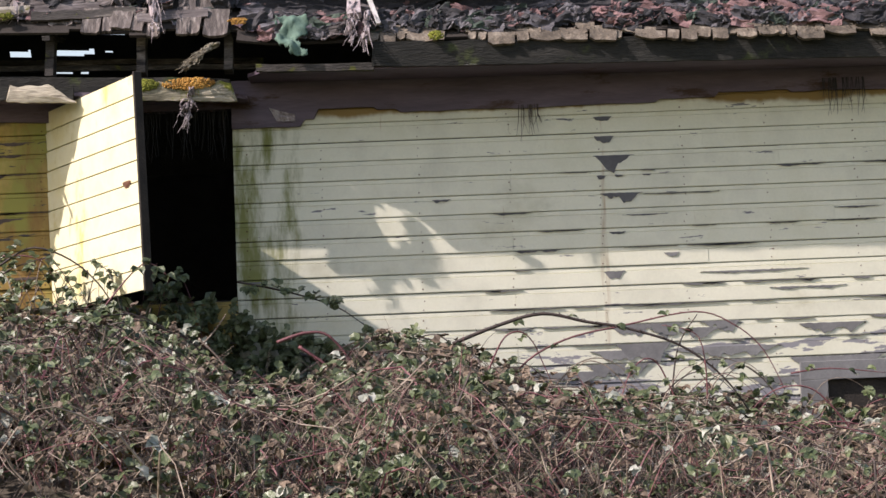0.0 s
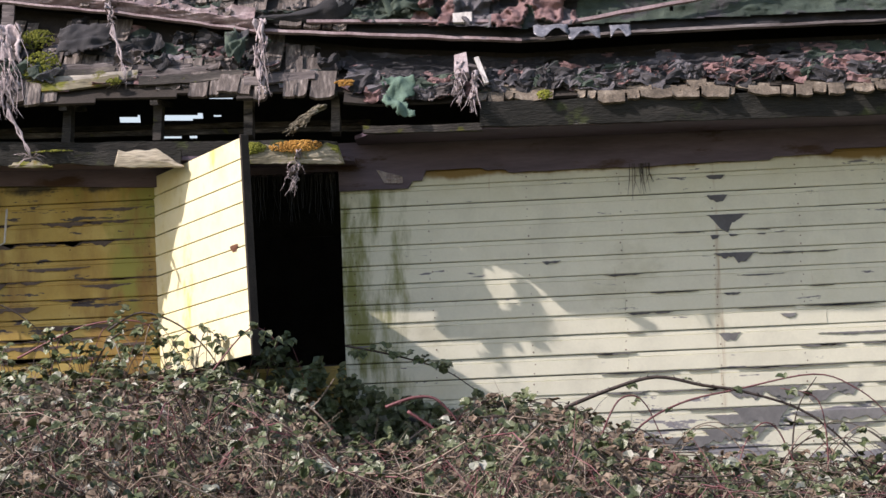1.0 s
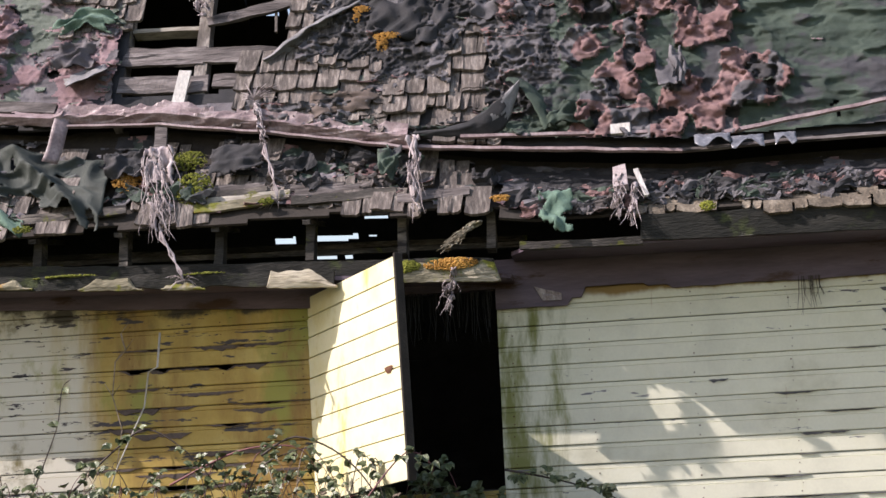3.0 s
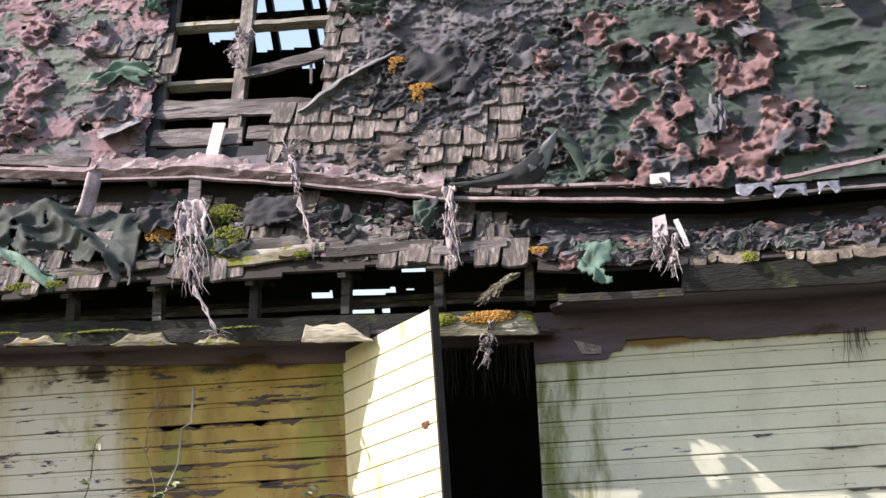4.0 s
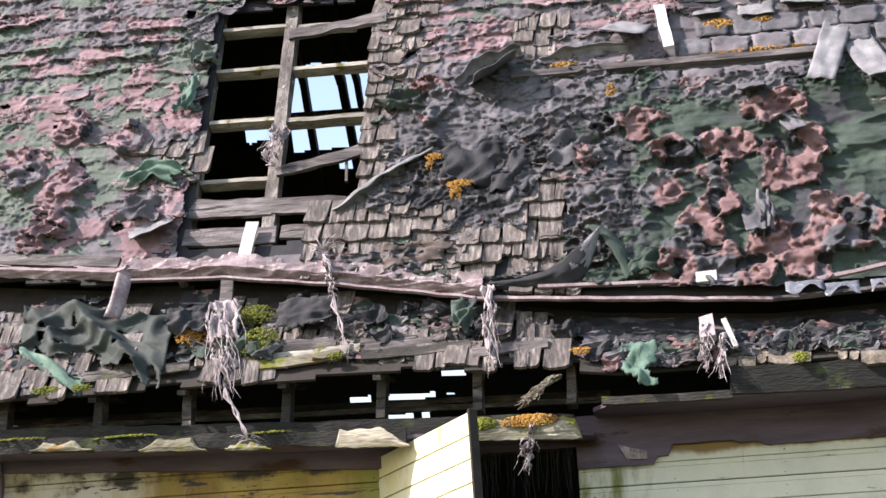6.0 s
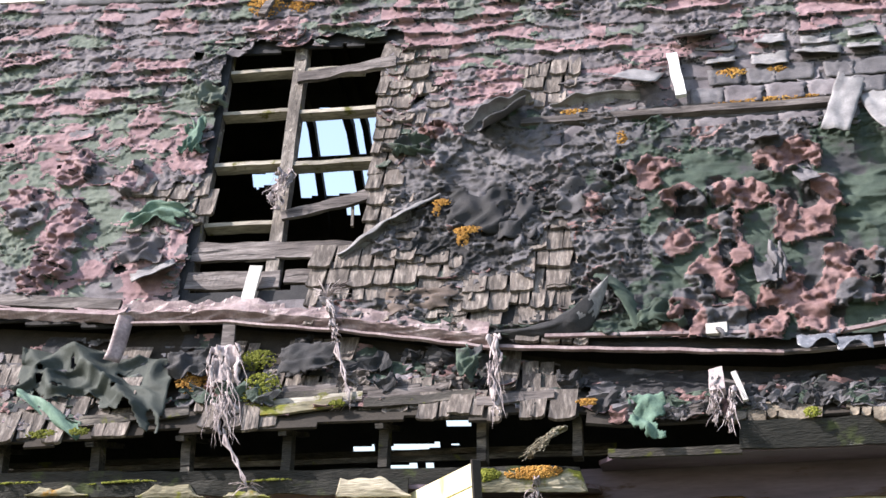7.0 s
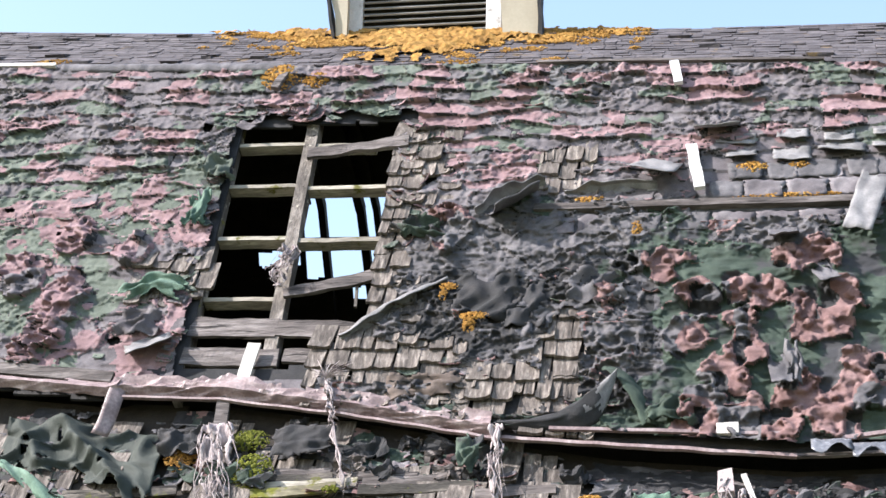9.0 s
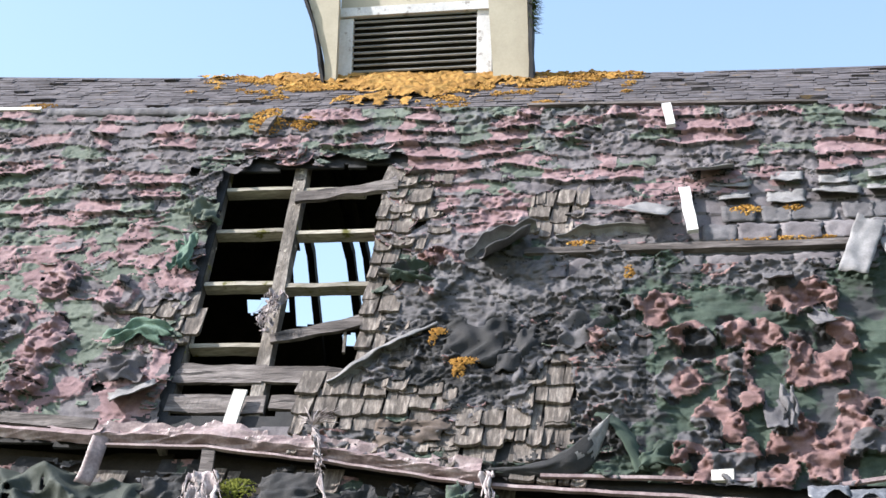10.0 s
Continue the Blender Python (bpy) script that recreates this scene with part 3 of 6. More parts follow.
soffit_l = part("soffit", soffit_sheet(X0, -1.075, 3.70, 3.455, 0.0, -0.17, -0.395), frieze_paint)
tagged(soffit_l, "purple-brown boarded soffit behind the eave beam", "trim", kind="structure")
fascia = part("fascia_board", Shape().beam((-0.25, EAVE_Y - 0.01, 3.665), (X1, EAVE_Y - 0.01, 3.57), 0.03, 0.16, worn=0.008, cuts=60), fascia_wood)
tagged(fascia, "weathered mossy fascia board along the eaves", "trim", kind="structure")
soffit = part("soffit", soffit_sheet(-1.065, X1, 3.594, 3.53, 0.115, 0.0), frieze_paint)
tagged(soffit, "purple-brown boarded soffit under the eaves", "trim", kind="structure")

ledge = part("eave_ledge", Shape().beam((-0.99, EAVE_Y + 0.01, 3.608), (-0.24, EAVE_Y + 0.01, 3.584), 0.06, 0.045, worn=0.008, cuts=20), mossy_wood)
tagged(ledge, "thin dark mossy ledge board left under the broken eaves", "trim", kind="structure")

# ---- roof ----
HOLE = (-3.68, -2.52, 1.25, 3.50)      # u and s of the hole in the covering
STRIP = ((-8.0, 1.60), (-4.9, 1.165), (-4.1, 1.05), (-4.0, 1.08), (-3.37, 1.035), (-3.0, 0.965), (-2.63, 0.90), (-2.27, 0.82), (-1.97, 0.75), (-1.7, 0.69), (-1.24, 0.64), (0.03, 0.50), (0.9, 0.52), (5.0, 0.48))


def strip(u):
    for (a, p), (b, q) in zip(STRIP, STRIP[1:]):
        if u <= b:
            return p + (q - p) * (u - a) / (b - a)
    return STRIP[-1][1]


def recess(u, s):
    """The shingled skirt below the flashing lies behind the slope above it."""
    out = 0.07 if u < -1.2 else 0.07 * max(0.0, (-0.9 - u) / 0.3)
    deep = 0.17 + 0.08 * max(0.0, min(1.0, (u + 1.6) / 0.6))
    return out - (deep + out) * max(0.0, min(1.0, s / strip(u)))


def in_hole(u, s):
    if not HOLE[2] < s < HOLE[3] + 0.06 * noise.noise(Vector((u * 6, 2, 0))):
        return False
    right = HOLE[1] + 0.06 * noise.noise(Vector((s * 4, 5, 0)))
    return HOLE[0] + 0.05 * noise.noise(Vector((s * 5, 1, 0))) < u < right


def eave_line(u):
    return 0.02 if u > -1.1 else 0.14 + 0.07 * noise.noise(Vector((u * 2.6, 3, 0)))


def build_decks():
    nu, nv = 400, 110
    def fn(a, b):
        u = X0 + a * (X1 - X0)
        return course(u, b * BREAK, -0.02)
    def keep(i, j):
        u = X0 + (i + 0.5) / nu * (X1 - X0)
        s = row(u, (j + 0.5) / nv * BREAK)
        return not in_hole(u, s) and s > strip(u) - 0.02
    deck = part("roof_front_steep", Shape().sheet(nu, nv, fn, 0.02, keep=keep), [felt])
    tagged(deck, "steep lower slope of the barn roof, its covering torn", "roof", kind="structure")
    def fk(a, b):
        u = X0 + a * (X1 - X0)
        s = 0.0 + b * (strip(u) + 0.05)
        return roof(u, s, recess(u, s) - 0.015)
    def keep3(i, j):
        u = X0 + (i + 0.5) / nu * (X1 - X0)
        s = (j + 0.5) / 24 * (strip(u) + 0.05)
        if noise.noise(Vector((u * 3.1, s * 7, 8))) > 0.42 and u < -1.2 and s > 0.3:
            return False
        return s > eave_line(u)
    # near-black deck paints the dark voids between the shingles
    skirt = part("roof_skirt", Shape().sheet(nu, 24, fk, 0.018, keep=keep3), [dark_wood])
    tagged(skirt, "sagging shingled skirt of the roof above the eaves", "roof", kind="structure")
    up = part("roof_front_upper", Shape().sheet(60, 10, lambda a, b: upper(X0 + a * (X1 - X0), b, -0.02), 0.02), [felt])
    tagged(up, "shallow upper slope of the barn roof", "roof", kind="structure")
    return deck, skirt, up


roof_lower, roof_skirt, roof_upper = build_decks()


def build_back():
    nu, nv = 520, 90
    def fn(a, b):
        u = X0 + a * (X1 - X0)
        return mirrored(upper(u, 1 - b, -0.02))
    gap = ((-3.95, -3.2, 3.80, 4.22), (-3.5, -3.2, 4.30, 4.40))
    low = (-4.45, -4.04, 3.97, 4.09)
    def keep(i, j):
        p = fn((i + 0.5) / nu, (j + 0.5) / nv)
        w = 0.05 * noise.noise(p * 5.0)
        if low[0] < p.x < low[1] and low[2] + w < p.y < low[3] + 0.6 * w:
            return False
        if (i * 7 + j * 13) % 2411 == 0 and -4.9 < p.x < -3.0:
            return False
        return not any(a < p.x < b and c + w < p.y < d + w for a, b, c, d in gap)
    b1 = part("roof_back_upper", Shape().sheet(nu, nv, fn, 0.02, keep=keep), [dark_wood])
    tagged(b1, "back upper slope of the roof with holes to the sky", "roof", kind="structure")
    for u0, u1, w in ((-3.86, -3.84, 0.06), (-3.58, -3.50, 0.07), (-3.40, -3.36, 0.05)):
        a, b = mirrored(upper(u0, 0.95, -0.08)), mirrored(upper(u1, 0.0, -0.08))
        part("rafter", Shape().beam(a, b, w, 0.09, worn=0.004), dark_wood, b1)
    part("purlin", Shape().beam((-4.6, 3.86, 7.16), (-2.9, 3.90, 7.12), 0.05, 0.06, worn=0.006), rafter_wood, b1)
    def fn2(a, b):
        return mirrored(course(X0 + a * (X1 - X0), (1 - b) * (BREAK + 0.3) - 0.3, -0.02))
    holes2 = [(-3.79, -3.60, 4.78, 4.84), (-3.46, -3.01, 4.78, 4.83), (-3.48, -3.22, 4.62, 4.665), (-3.15, -3.08, 4.62, 4.67), (-2.92, -2.69, 4.95, 5.0), (-2.9, -2.82, 4.79, 4.82)]
    nu2, nv2 = 520, 220
    def keep2(i, j):
        p = fn2((i + 0.5) / nu2, (j + 0.5) / nv2)
        if -4.02 < p.x < -3.25 and p.z > 6.92 or -3.62 < p.x < -3.3 and 6.74 < p.z < 6.84:
            return False
        if -4.45 < p.x < -4.08 and 7.05 + 0.05 * noise.noise(p * 9.0) < p.z < 7.145:
            return False
        if not (-4 < p.x < -2.5 and 4.5 < p.z < 5.1):
            return True
        return not any(a < p.x < b and c < p.z < d for a, b, c, d in holes2)
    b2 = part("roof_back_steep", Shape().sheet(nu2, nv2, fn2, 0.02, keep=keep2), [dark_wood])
    for u0, u1, w in ((-3.84, -3.80, 0.06), (-3.50, -3.43, 0.07), (-3.36, -3.31, 0.05)):
        part("rafter", Shape().beam(mirrored(course(u0, BREAK, -0.08)), mirrored(course(u1, BREAK - 1.0, -0.08)), w, 0.09, up=(0, 1, 0), worn=0.004), dark_wood, b2)
    tagged(b2, "back steep slope of the roof with gaps to the sky", "roof", kind="structure")


build_back()

# ---- roof frame in the hole and under the eaves ----
def on_slope(u, s, h, spin=0.0):
    """Axes for a piece on the steep slope: x along the eaves, y up the slope, z proud of it."""
    tilt = -0.07
    m = Matrix(((1, 0, 0), (0, CS, -SN), (0, SN, CS))).to_4x4()
    return Matrix.Translation(roof(u, s, h)) @ m @ Matrix.Rotation(spin + tilt, 4, "Z")


NORM = Vector((0, -SN, CS))
UPS = Vector((0, CS, SN))
for u, w in ((-3.70, 0.05), (-3.15, 0.085), (-2.50, 0.06)):
    r = part("rafter", Shape().beam(roof(u + 0.01, 1.05, -0.07), roof(u - 0.02, 3.75, -0.07), w, 0.10, up=NORM, worn=0.006, cuts=14), rafter_wood)
    r.parent = roof_lower
for s, a, b, wd in ((3.336, -3.68, -3.17, 0.04), (2.915, -3.68, -3.17, 0.042), (2.415, -3.67, -3.16, 0.045), (1.862, -3.66, -3.14, 0.045),
                    (3.29, -3.13, -2.70, 0.04), (2.865, -3.13, -2.52, 0.045), (2.365, -3.12, -2.52, 0.05)):
    bl = part("batten", Shape().beam(roof(a, s + 0.01, -0.075), roof(b, s - 0.012, -0.075), wd * 0.75, 0.085, up=NORM, worn=0.006), pale_board)
    bl.parent = roof_lower
for s0, a, b, wd, h in ((1.60, -3.70, -3.12, 0.16, -0.02), (1.56, -3.12, -2.62, 0.13, -0.02), (1.35, -3.70, -3.08, 0.15, -0.02), (1.33, -3.05, -2.62, 0.11, -0.03), (1.17, -3.72, -2.5, 0.10, -0.06)):
    bl = part("plank", Shape().beam(roof(a, s0 + 0.02, h), roof(b, s0 - 0.02, h), wd, 0.025, up=NORM, worn=0.018, cuts=22), old_wood)
    bl.parent = roof_lower


def broken_plank(a, b, w, d, mat, label, worn=0.02):
    sh = Shape().beam(a, b, w, d, up=NORM, worn=worn, cuts=22)
    ob = part("broken_plank", sh, mat)
    return tagged(ob, label, "plank")


broken_plank(roof(-3.12, 1.86, 0.0), roof(-2.49, 2.00, 0.01), 0.085, 0.03, old_wood, "rotten brown plank lying askew across the roof hole")
broken_plank(roof(-3.14, 3.16, 0.02), roof(-2.44, 3.20, 0.05), 0.09, 0.03, old_wood, "rotten grey plank hanging across the top of the hole")
broken_plank(roof(-2.66, 2.03, -0.02), roof(-2.64, 1.74, -0.02), 0.018, 0.02, rafter_wood, "short pale lath upright in the roof hole", 0.004)
broken_plank(roof(-3.25, 1.13, 0.05), roof(-3.22, 1.40, 0.05), 0.085, 0.015, pale_wood, "white painted lath standing in the roof hole", 0.003)

# rafter tails and inner beam along the open eaves
for u in (-5.4, -4.75, -4.12, -3.55, -2.92, -2.33, -1.74, -1.18):
    t = part("rafter_tail", Shape().beam((u, -0.40, 3.86), (u + 0.01, 0.12, 3.94), 0.05, 0.03, worn=0.008), mossy_wood)
    tagged(t, "mossy rotten rafter tail at the open eaves", "beam", group="rafter tails")
    t2 = Shape().beam((u, -0.28, 3.62), (u, -0.16, 4.15), 0.055, 0.09, up=(0, 1, 0), worn=0.008)
    part("strut", t2, mossy_wood, t)
for y, z, w in ((0.05, 3.725, 0.035), (0.25, 3.80, 0.035)):
    p = part("inner_beam", Shape().beam((X0, y, z + 0.16), (-1.0, y, z - 0.02), 0.05, w, worn=0.006, cuts=40), mossy_wood)
    tagged(p, "long mossy beam inside the open eaves", "beam", kind="structure")


# ---- torn roof covering ----
def lattice(seed):
    return np.random.RandomState(seed).rand(256, 256)


def vn(x, y, seed=0):
    """Smooth value noise on arrays, 0 to 1."""
    t = lattice(seed)
    xi, yi = np.floor(x).astype(int), np.floor(y).astype(int)
    fx, fy = x - xi, y - yi
    fx, fy = fx * fx * (3 - 2 * fx), fy * fy * (3 - 2 * fy)
    a, b = t[xi % 256, yi % 256], t[(xi + 1) % 256, yi % 256]
    c, d = t[xi % 256, (yi + 1) % 256], t[(xi + 1) % 256, (yi + 1) % 256]
    return (a * (1 - fx) + b * fx) * (1 - fy) + (c * (1 - fx) + d * fx) * fy


def fbm(x, y, seed=0, octaves=4):
    total, amp, norm = 0, 1.0, 0.0
    for o in range(octaves):
        total = total + amp * vn(x * 2 ** o + 17.3 * o, y * 2 ** o + 5.1 * o, seed + o)
        norm += amp
        amp *= 0.5
    return total / norm


def soft(x, lo, hi):
    t = np.clip((x - lo) / (hi - lo), 0, 1)
    return t * t * (3 - 2 * t)


CEDAR = ((-2.44, 2.45, 0.10, 0.85), (-2.36, 1.23, 0.42, 0.16), (-1.64, 0.98, 0.30, 0.18), (-1.30, 1.20, 0.13, 0.40), (-1.38, 2.95, 0.17, 0.13), (-3.92, 2.10, 0.17, 0.10), (-2.32, 3.05, 0.14, 0.28))
# crusts of curled red shingle: u, s, radius
CRUST = ((-0.445, 0.775, 0.13), (-0.355, 1.03, 0.10), (-0.23, 1.24, 0.10), (-0.24, 1.47, 0.07), (0.05, 0.91, 0.12), (-0.25, 0.70, 0.12), (-0.06, 0.66, 0.09), (0.265, 0.72, 0.12),
         (0.39, 0.925, 0.10), (0.56, 0.975, 0.12), (0.39, 1.14, 0.07), (-0.58, 1.32, 0.09), (-0.475, 1.54, 0.07), (-0.505, 1.69, 0.08), (-0.28, 1.73, 0.08), (-0.11, 1.655, 0.09))
CRUST += ((0.09, 1.58, 0.07), (0.33, 1.65, 0.10), (0.285, 1.47, 0.09), (0.13, 1.37, 0.07), (-0.695, 1.97, 0.09), (-0.89, 1.985, 0.06), (-1.05, 1.73, 0.06), (0.22, 2.0, 0.09), (0.045, 1.965, 0.08))
# the same to the west of the hole, and by the break
CRUST += ((-4.63, 2.44, 0.10), (-4.20, 2.315, 0.11), (-4.91, 2.12, 0.12), (-4.56, 1.91, 0.12), (-4.64, 1.615, 0.09), (-4.74, 1.45, 0.08), (-2.1, 2.4, 0.12))


def strip_arr(u):
    return np.interp(u, [p[0] for p in STRIP], [p[1] for p in STRIP])


def build_covering():
    du, ds = 0.0118, 0.0115
    us, rs = np.arange(-6.5, 3.2, du), np.arange(0.42, BREAK + 0.02, ds)
    U, Rr = np.meshgrid(us, rs, indexing="ij")
    S = Rr - (0.04 + 0.012 * Rr) * U
    # courses
    wild = 1 - 0.2 * soft(S, 2.5, 3.2)
    wav = Rr + wild * (0.20 * (fbm(U * 2.4, Rr * 2.6, 3) - 0.5) + 0.05 * (vn(U * 9, Rr * 5, 8) - 0.5))
    rowi = np.floor(wav / 0.132)
    f = wav / 0.132 - rowi
    jit = vn(rowi * 3.7 + 0.5, rowi * 0 + 0.5, 21)
    tab = U / 0.25 + 0.5 * (rowi % 2) + jit + 0.9 * (fbm(U * 5, S * 5, 22, 3) - 0.5) * 2
    ft = tab - np.floor(tab)
    tabid = np.floor(tab)
    own = vn(tabid * 1.37 + 0.21, rowi * 1.91 + 0.4, 33)          # one value a shingle
    own2 = vn(tabid * 1.73 + 0.6, rowi * 1.27 + 0.7, 34)
    age = fbm(U * 0.8 + 3, S * 0.9, 41)
    crust = np.zeros_like(U)
    wu = U + 0.09 * (fbm(U * 6, S * 6, 51) - 0.5) * 2
    ws = S + 0.09 * (fbm(U * 6 + 9, S * 6, 52) - 0.5) * 2
    for cu, c_s, rad in CRUST:
        crust = np.maximum(crust, 1 - np.hypot(wu - cu, 0.8 * (ws - c_s)) / (rad * 1.62))
    crust = np.clip(crust, 0, 1)
    lump = fbm(U * 13, S * 13, 71, 3)
    calm = soft(U, -1.0, -0.5) * (1 - soft(S, 1.9, 2.3))             # the east has flat, soft sheets
    middle = soft(U, -2.6, -2.2) * (1 - soft(U, -0.95, -0.6))
    high = soft(S, 2.6, 3.2)                                        # courses still lie in order near the break
    # shingle courses, most of them melted into one skin
    order = (0.35 + 0.65 * high) * (1 - 0.6 * calm)
    h = 0.012 + 0.016 * (1 - f) ** 1.5 * (0.35 + own) * order
    edge = np.minimum(ft, 1 - ft) * 0.25
    curl = (1 - soft(f, 0.0, 0.35)) * soft(own2 + 0.5 * age, 0.60, 1.0) * order
    h += curl * 0.045 * (0.2 + 1.1 * fbm(U * 6, S * 6, 72, 2))
    h -= 0.010 * (1 - soft(edge, 0.003, 0.014)) * order
    # thin torn layers over one another, each with a curled rim
    warp_u = U + 0.16 * (fbm(U * 4.5, S * 4.5, 62, 3) - 0.5) * 2
    warp_s = S + 0.12 * (fbm(U * 4.5 + 5, S * 4.5, 63, 3) - 0.5) * 2
    layer = np.zeros(U.shape, int)
    rim_all = np.zeros_like(U)
    gap = np.zeros_like(U)
    for k, (thr, step, rim) in enumerate(((0.40, 0.008, 0.008), (0.47, 0.010, 0.015), (0.53, 0.010, 0.020), (0.58, 0.012, 0.024))):
        field = fbm(warp_u * (1.7 + 0.4 * k), warp_s * (3.0 + 0.5 * k), 161 + 5 * k, 4)
        on = soft(field, thr - 0.006, thr + 0.006)
        curl_here = soft(fbm(U * 3.1, S * 3.1, 191 + k, 2), 0.40, 0.62)
        edge_k = np.exp(-((field - thr - 0.016) / 0.016) ** 2)
        h += (step * on + rim * edge_k * curl_here * on) * (1 - 0.8 * calm)
        rim_all = np.maximum(rim_all, edge_k * curl_here)
        gap = np.maximum(gap, np.exp(-((field - thr + 0.010) / 0.006) ** 2) * (0.3 + curl_here))
        layer = np.where(on > 0.5, k + 1, layer)
    h += 0.030 * (fbm(U * 5.0, S * 6.0, 64, 2) - 0.45) * (1 - calm)
    h += 0.07 * calm * (fbm(U * 3.2, S * 8.0, 81, 4) - 0.40) + 0.03 * calm * np.clip(1 - np.abs(2 * fbm(U * 2.2, S * 4.5, 84, 3) - 1) * 3.2, 0, 1) ** 2
    # crusts: flat-topped lumps with a rolled rim and a few holes
    body = crust + 0.50 * (fbm(U * 11, S * 11, 91, 3) - 0.5)
    hole = soft(fbm(U * 8.0, S * 7.0, 92, 2), 0.64, 0.69)
    knob = soft(fbm(U * 15.0, S * 14.0, 93, 3), 0.46, 0.62)
    on_crust = soft(body, 0.16, 0.24)
    h += on_crust * (0.022 + 0.046 * knob + 0.014 * np.exp(-((body - 0.27) / 0.06) ** 2) - 0.045 * hole)
    wr = np.clip(1 - np.abs(2 * fbm(U * 9, S * 12, 96, 3) - 1) * 2.6, 0, 1)
    crumple = soft(fbm(U * 1.6, S * 1.8, 97), 0.44, 0.60) * (1 - 0.8 * calm) + 0.5 * middle
    fine = np.clip(1 - np.abs(2 * fbm(U * 17, S * 21, 100, 2) - 1) * 2.4, 0, 1)
    h += (0.028 * wr ** 2 + 0.016 * fine ** 2) * crumple + 0.006 * fine ** 2 * (1 - calm)
    h += 0.005 * (lump - 0.5) + 0.0025 * (vn(U * 55, S * 55, 95) - 0.5)
    sheen_zone = np.maximum(1 - soft(U, -3.2, -2.4), soft(S, 2.25, 3.0)) + 0.9 * (fbm(U * 1.7, S * 1.9, 131) - 0.5)
    flat = np.clip(0.40 * soft(sheen_zone, 0.35, 0.65), 0, 0.7) * (1 - on_crust)
    h = 0.012 + (h - 0.012) * (1 - flat) + 0.008 * (1 - f) * high + 0.018 * high * curl * own
    upper_flat = soft(U, -0.7, -0.4) * soft(S, 2.2, 2.45) * (1 - soft(S, 2.85, 3.05))
    h = np.where(upper_flat > 0.5, 0.012 + 0.016 * (1 - f) + 0.006 * lump, h)
    # leave out the hole, the bare shingles and all below the flashing
    ragged = 0.09 * (fbm(U * 7, S * 7, 101) - 0.5) * 2
    gone = (U > HOLE[0] - 0.03 + ragged * 0.6) & (U < HOLE[1] + 0.07 + ragged) & (S > HOLE[2] - 0.12) & (S < HOLE[3] + 0.05 + ragged)
    for cu, c_s, a, b in CEDAR:
        gone |= np.hypot((U + ragged - cu) / a, (S + ragged - c_s) / b) < 1
    gone |= S < strip_arr(U) + 0.03
    gone |= (U > 1.6) & (S > 1.7)
    gone |= (fbm(U * 4, S * 4, 111) > 0.83)
    # lumps hang down the slope a little, so that they throw shade
    S2 = S - 0.6 * np.clip(h - 0.02, 0, 1)
    U2 = U + 0.03 * (lump - 0.5) * soft(h, 0.02, 0.06)
    P = np.stack([U2, EAVE_Y + CS * S2 - SN * h, EAVE_Z + SN * S2 + CS * h], -1)
    nu, nv = U.shape
    # colours: red crusts and curled lower edges, grey and green sheets
    zone = fbm(U * 1.1 + 7, S * 1.3, 121)
    grey = zone + 0.16 * middle + 0.05 * high + 0.16 * (own - 0.5) * high + 0.3 * upper_flat - 0.12 * calm + 0.10 * (lump - 0.5)
    mat = np.where(grey > 0.545, 2, 0)
    west = 1 - soft(U, -3.3, -2.7)
    red = 0.55 * np.isin(layer, (2, 4)) + 0.35 * rim_all + 0.9 * (fbm(U * 3.0, S * 4.0, 73, 3) - 0.5) - 0.35 * middle * (1 - high) - 0.6 * calm + 0.14 * high + 0.10 * west
    red = red + 0.5 * curl * (own > 0.4) - 0.16 * west * (1 - soft(S, 1.6, 2.2))
    mat = np.where((red > 0.64) & (upper_flat < 0.5), 1, mat)
    mat = np.where((middle > 0.5) & (S < 2.0) & (fbm(U * 4.0, S * 4.5, 99, 3) > 0.57), 3, mat)
    own_mat = np.where(own2 + 0.9 * (fbm(U * 4, S * 6, 122, 3) - 0.5) > 0.62, 1, np.where(own + 0.8 * (0.5 - zone) + 0.7 * (fbm(U * 5, S * 7, 123, 3) - 0.5) > 0.60, 0, 2))      # shingle by shingle near the break
    mat = np.where((high + 1.2 * (fbm(U * 3, S * 4, 124, 3) - 0.5) > 0.55) & (upper_flat < 0.5), own_mat, mat)
    # black along the course edges paints in their shadow lines
    mat = np.where((f > 0.92) & (high > 0.2) & (lump < 0.50), 3, mat)
    mat = np.where((on_crust > 0.4) & (hole < 0.5), 1, mat)
    mat = np.where((on_crust > 0.4) & (fbm(U * 4.5, S * 3.0, 98, 2) > 0.66), 2, mat)
    # crust holes and gaps below curled rims are blackened as deep shade
    mat = np.where(((on_crust > 0.4) & (hole > 0.5)) | ((gap > 0.75) & (calm < 0.6) & (upper_flat < 0.5)), 3, mat)
    mat = np.where((edge < 0.006) & (calm < 0.5) & (lump < 0.50) & (high > 0.3), 3, mat)
    # west and upper slope take the lighter copies that carry the sun's sheen
    mat = np.where((sheen_zone > 0.5) & (mat < 3), mat + 4, mat)
    idx = np.arange(nu * nv).reshape(nu, nv)
    q = np.stack([idx[:-1, :-1], idx[1:, :-1], idx[1:, 1:], idx[:-1, 1:]], -1)
    ok = ~(gone[:-1, :-1] | gone[1:, 1:] | gone[1:, :-1] | gone[:-1, 1:])
    faces, ms = q[ok], mat[:-1, :-1][ok]
    me = bpy.data.meshes.new("roof_covering")
    me.from_pydata(P.reshape(-1, 3).tolist(), [], faces.tolist())
    for m in (green, pink, slate, felt, green_sheen, pink_sheen, slate_sheen):
        me.materials.append(m)
    me.polygons.foreach_set("material_index", ms.astype(np.int32))
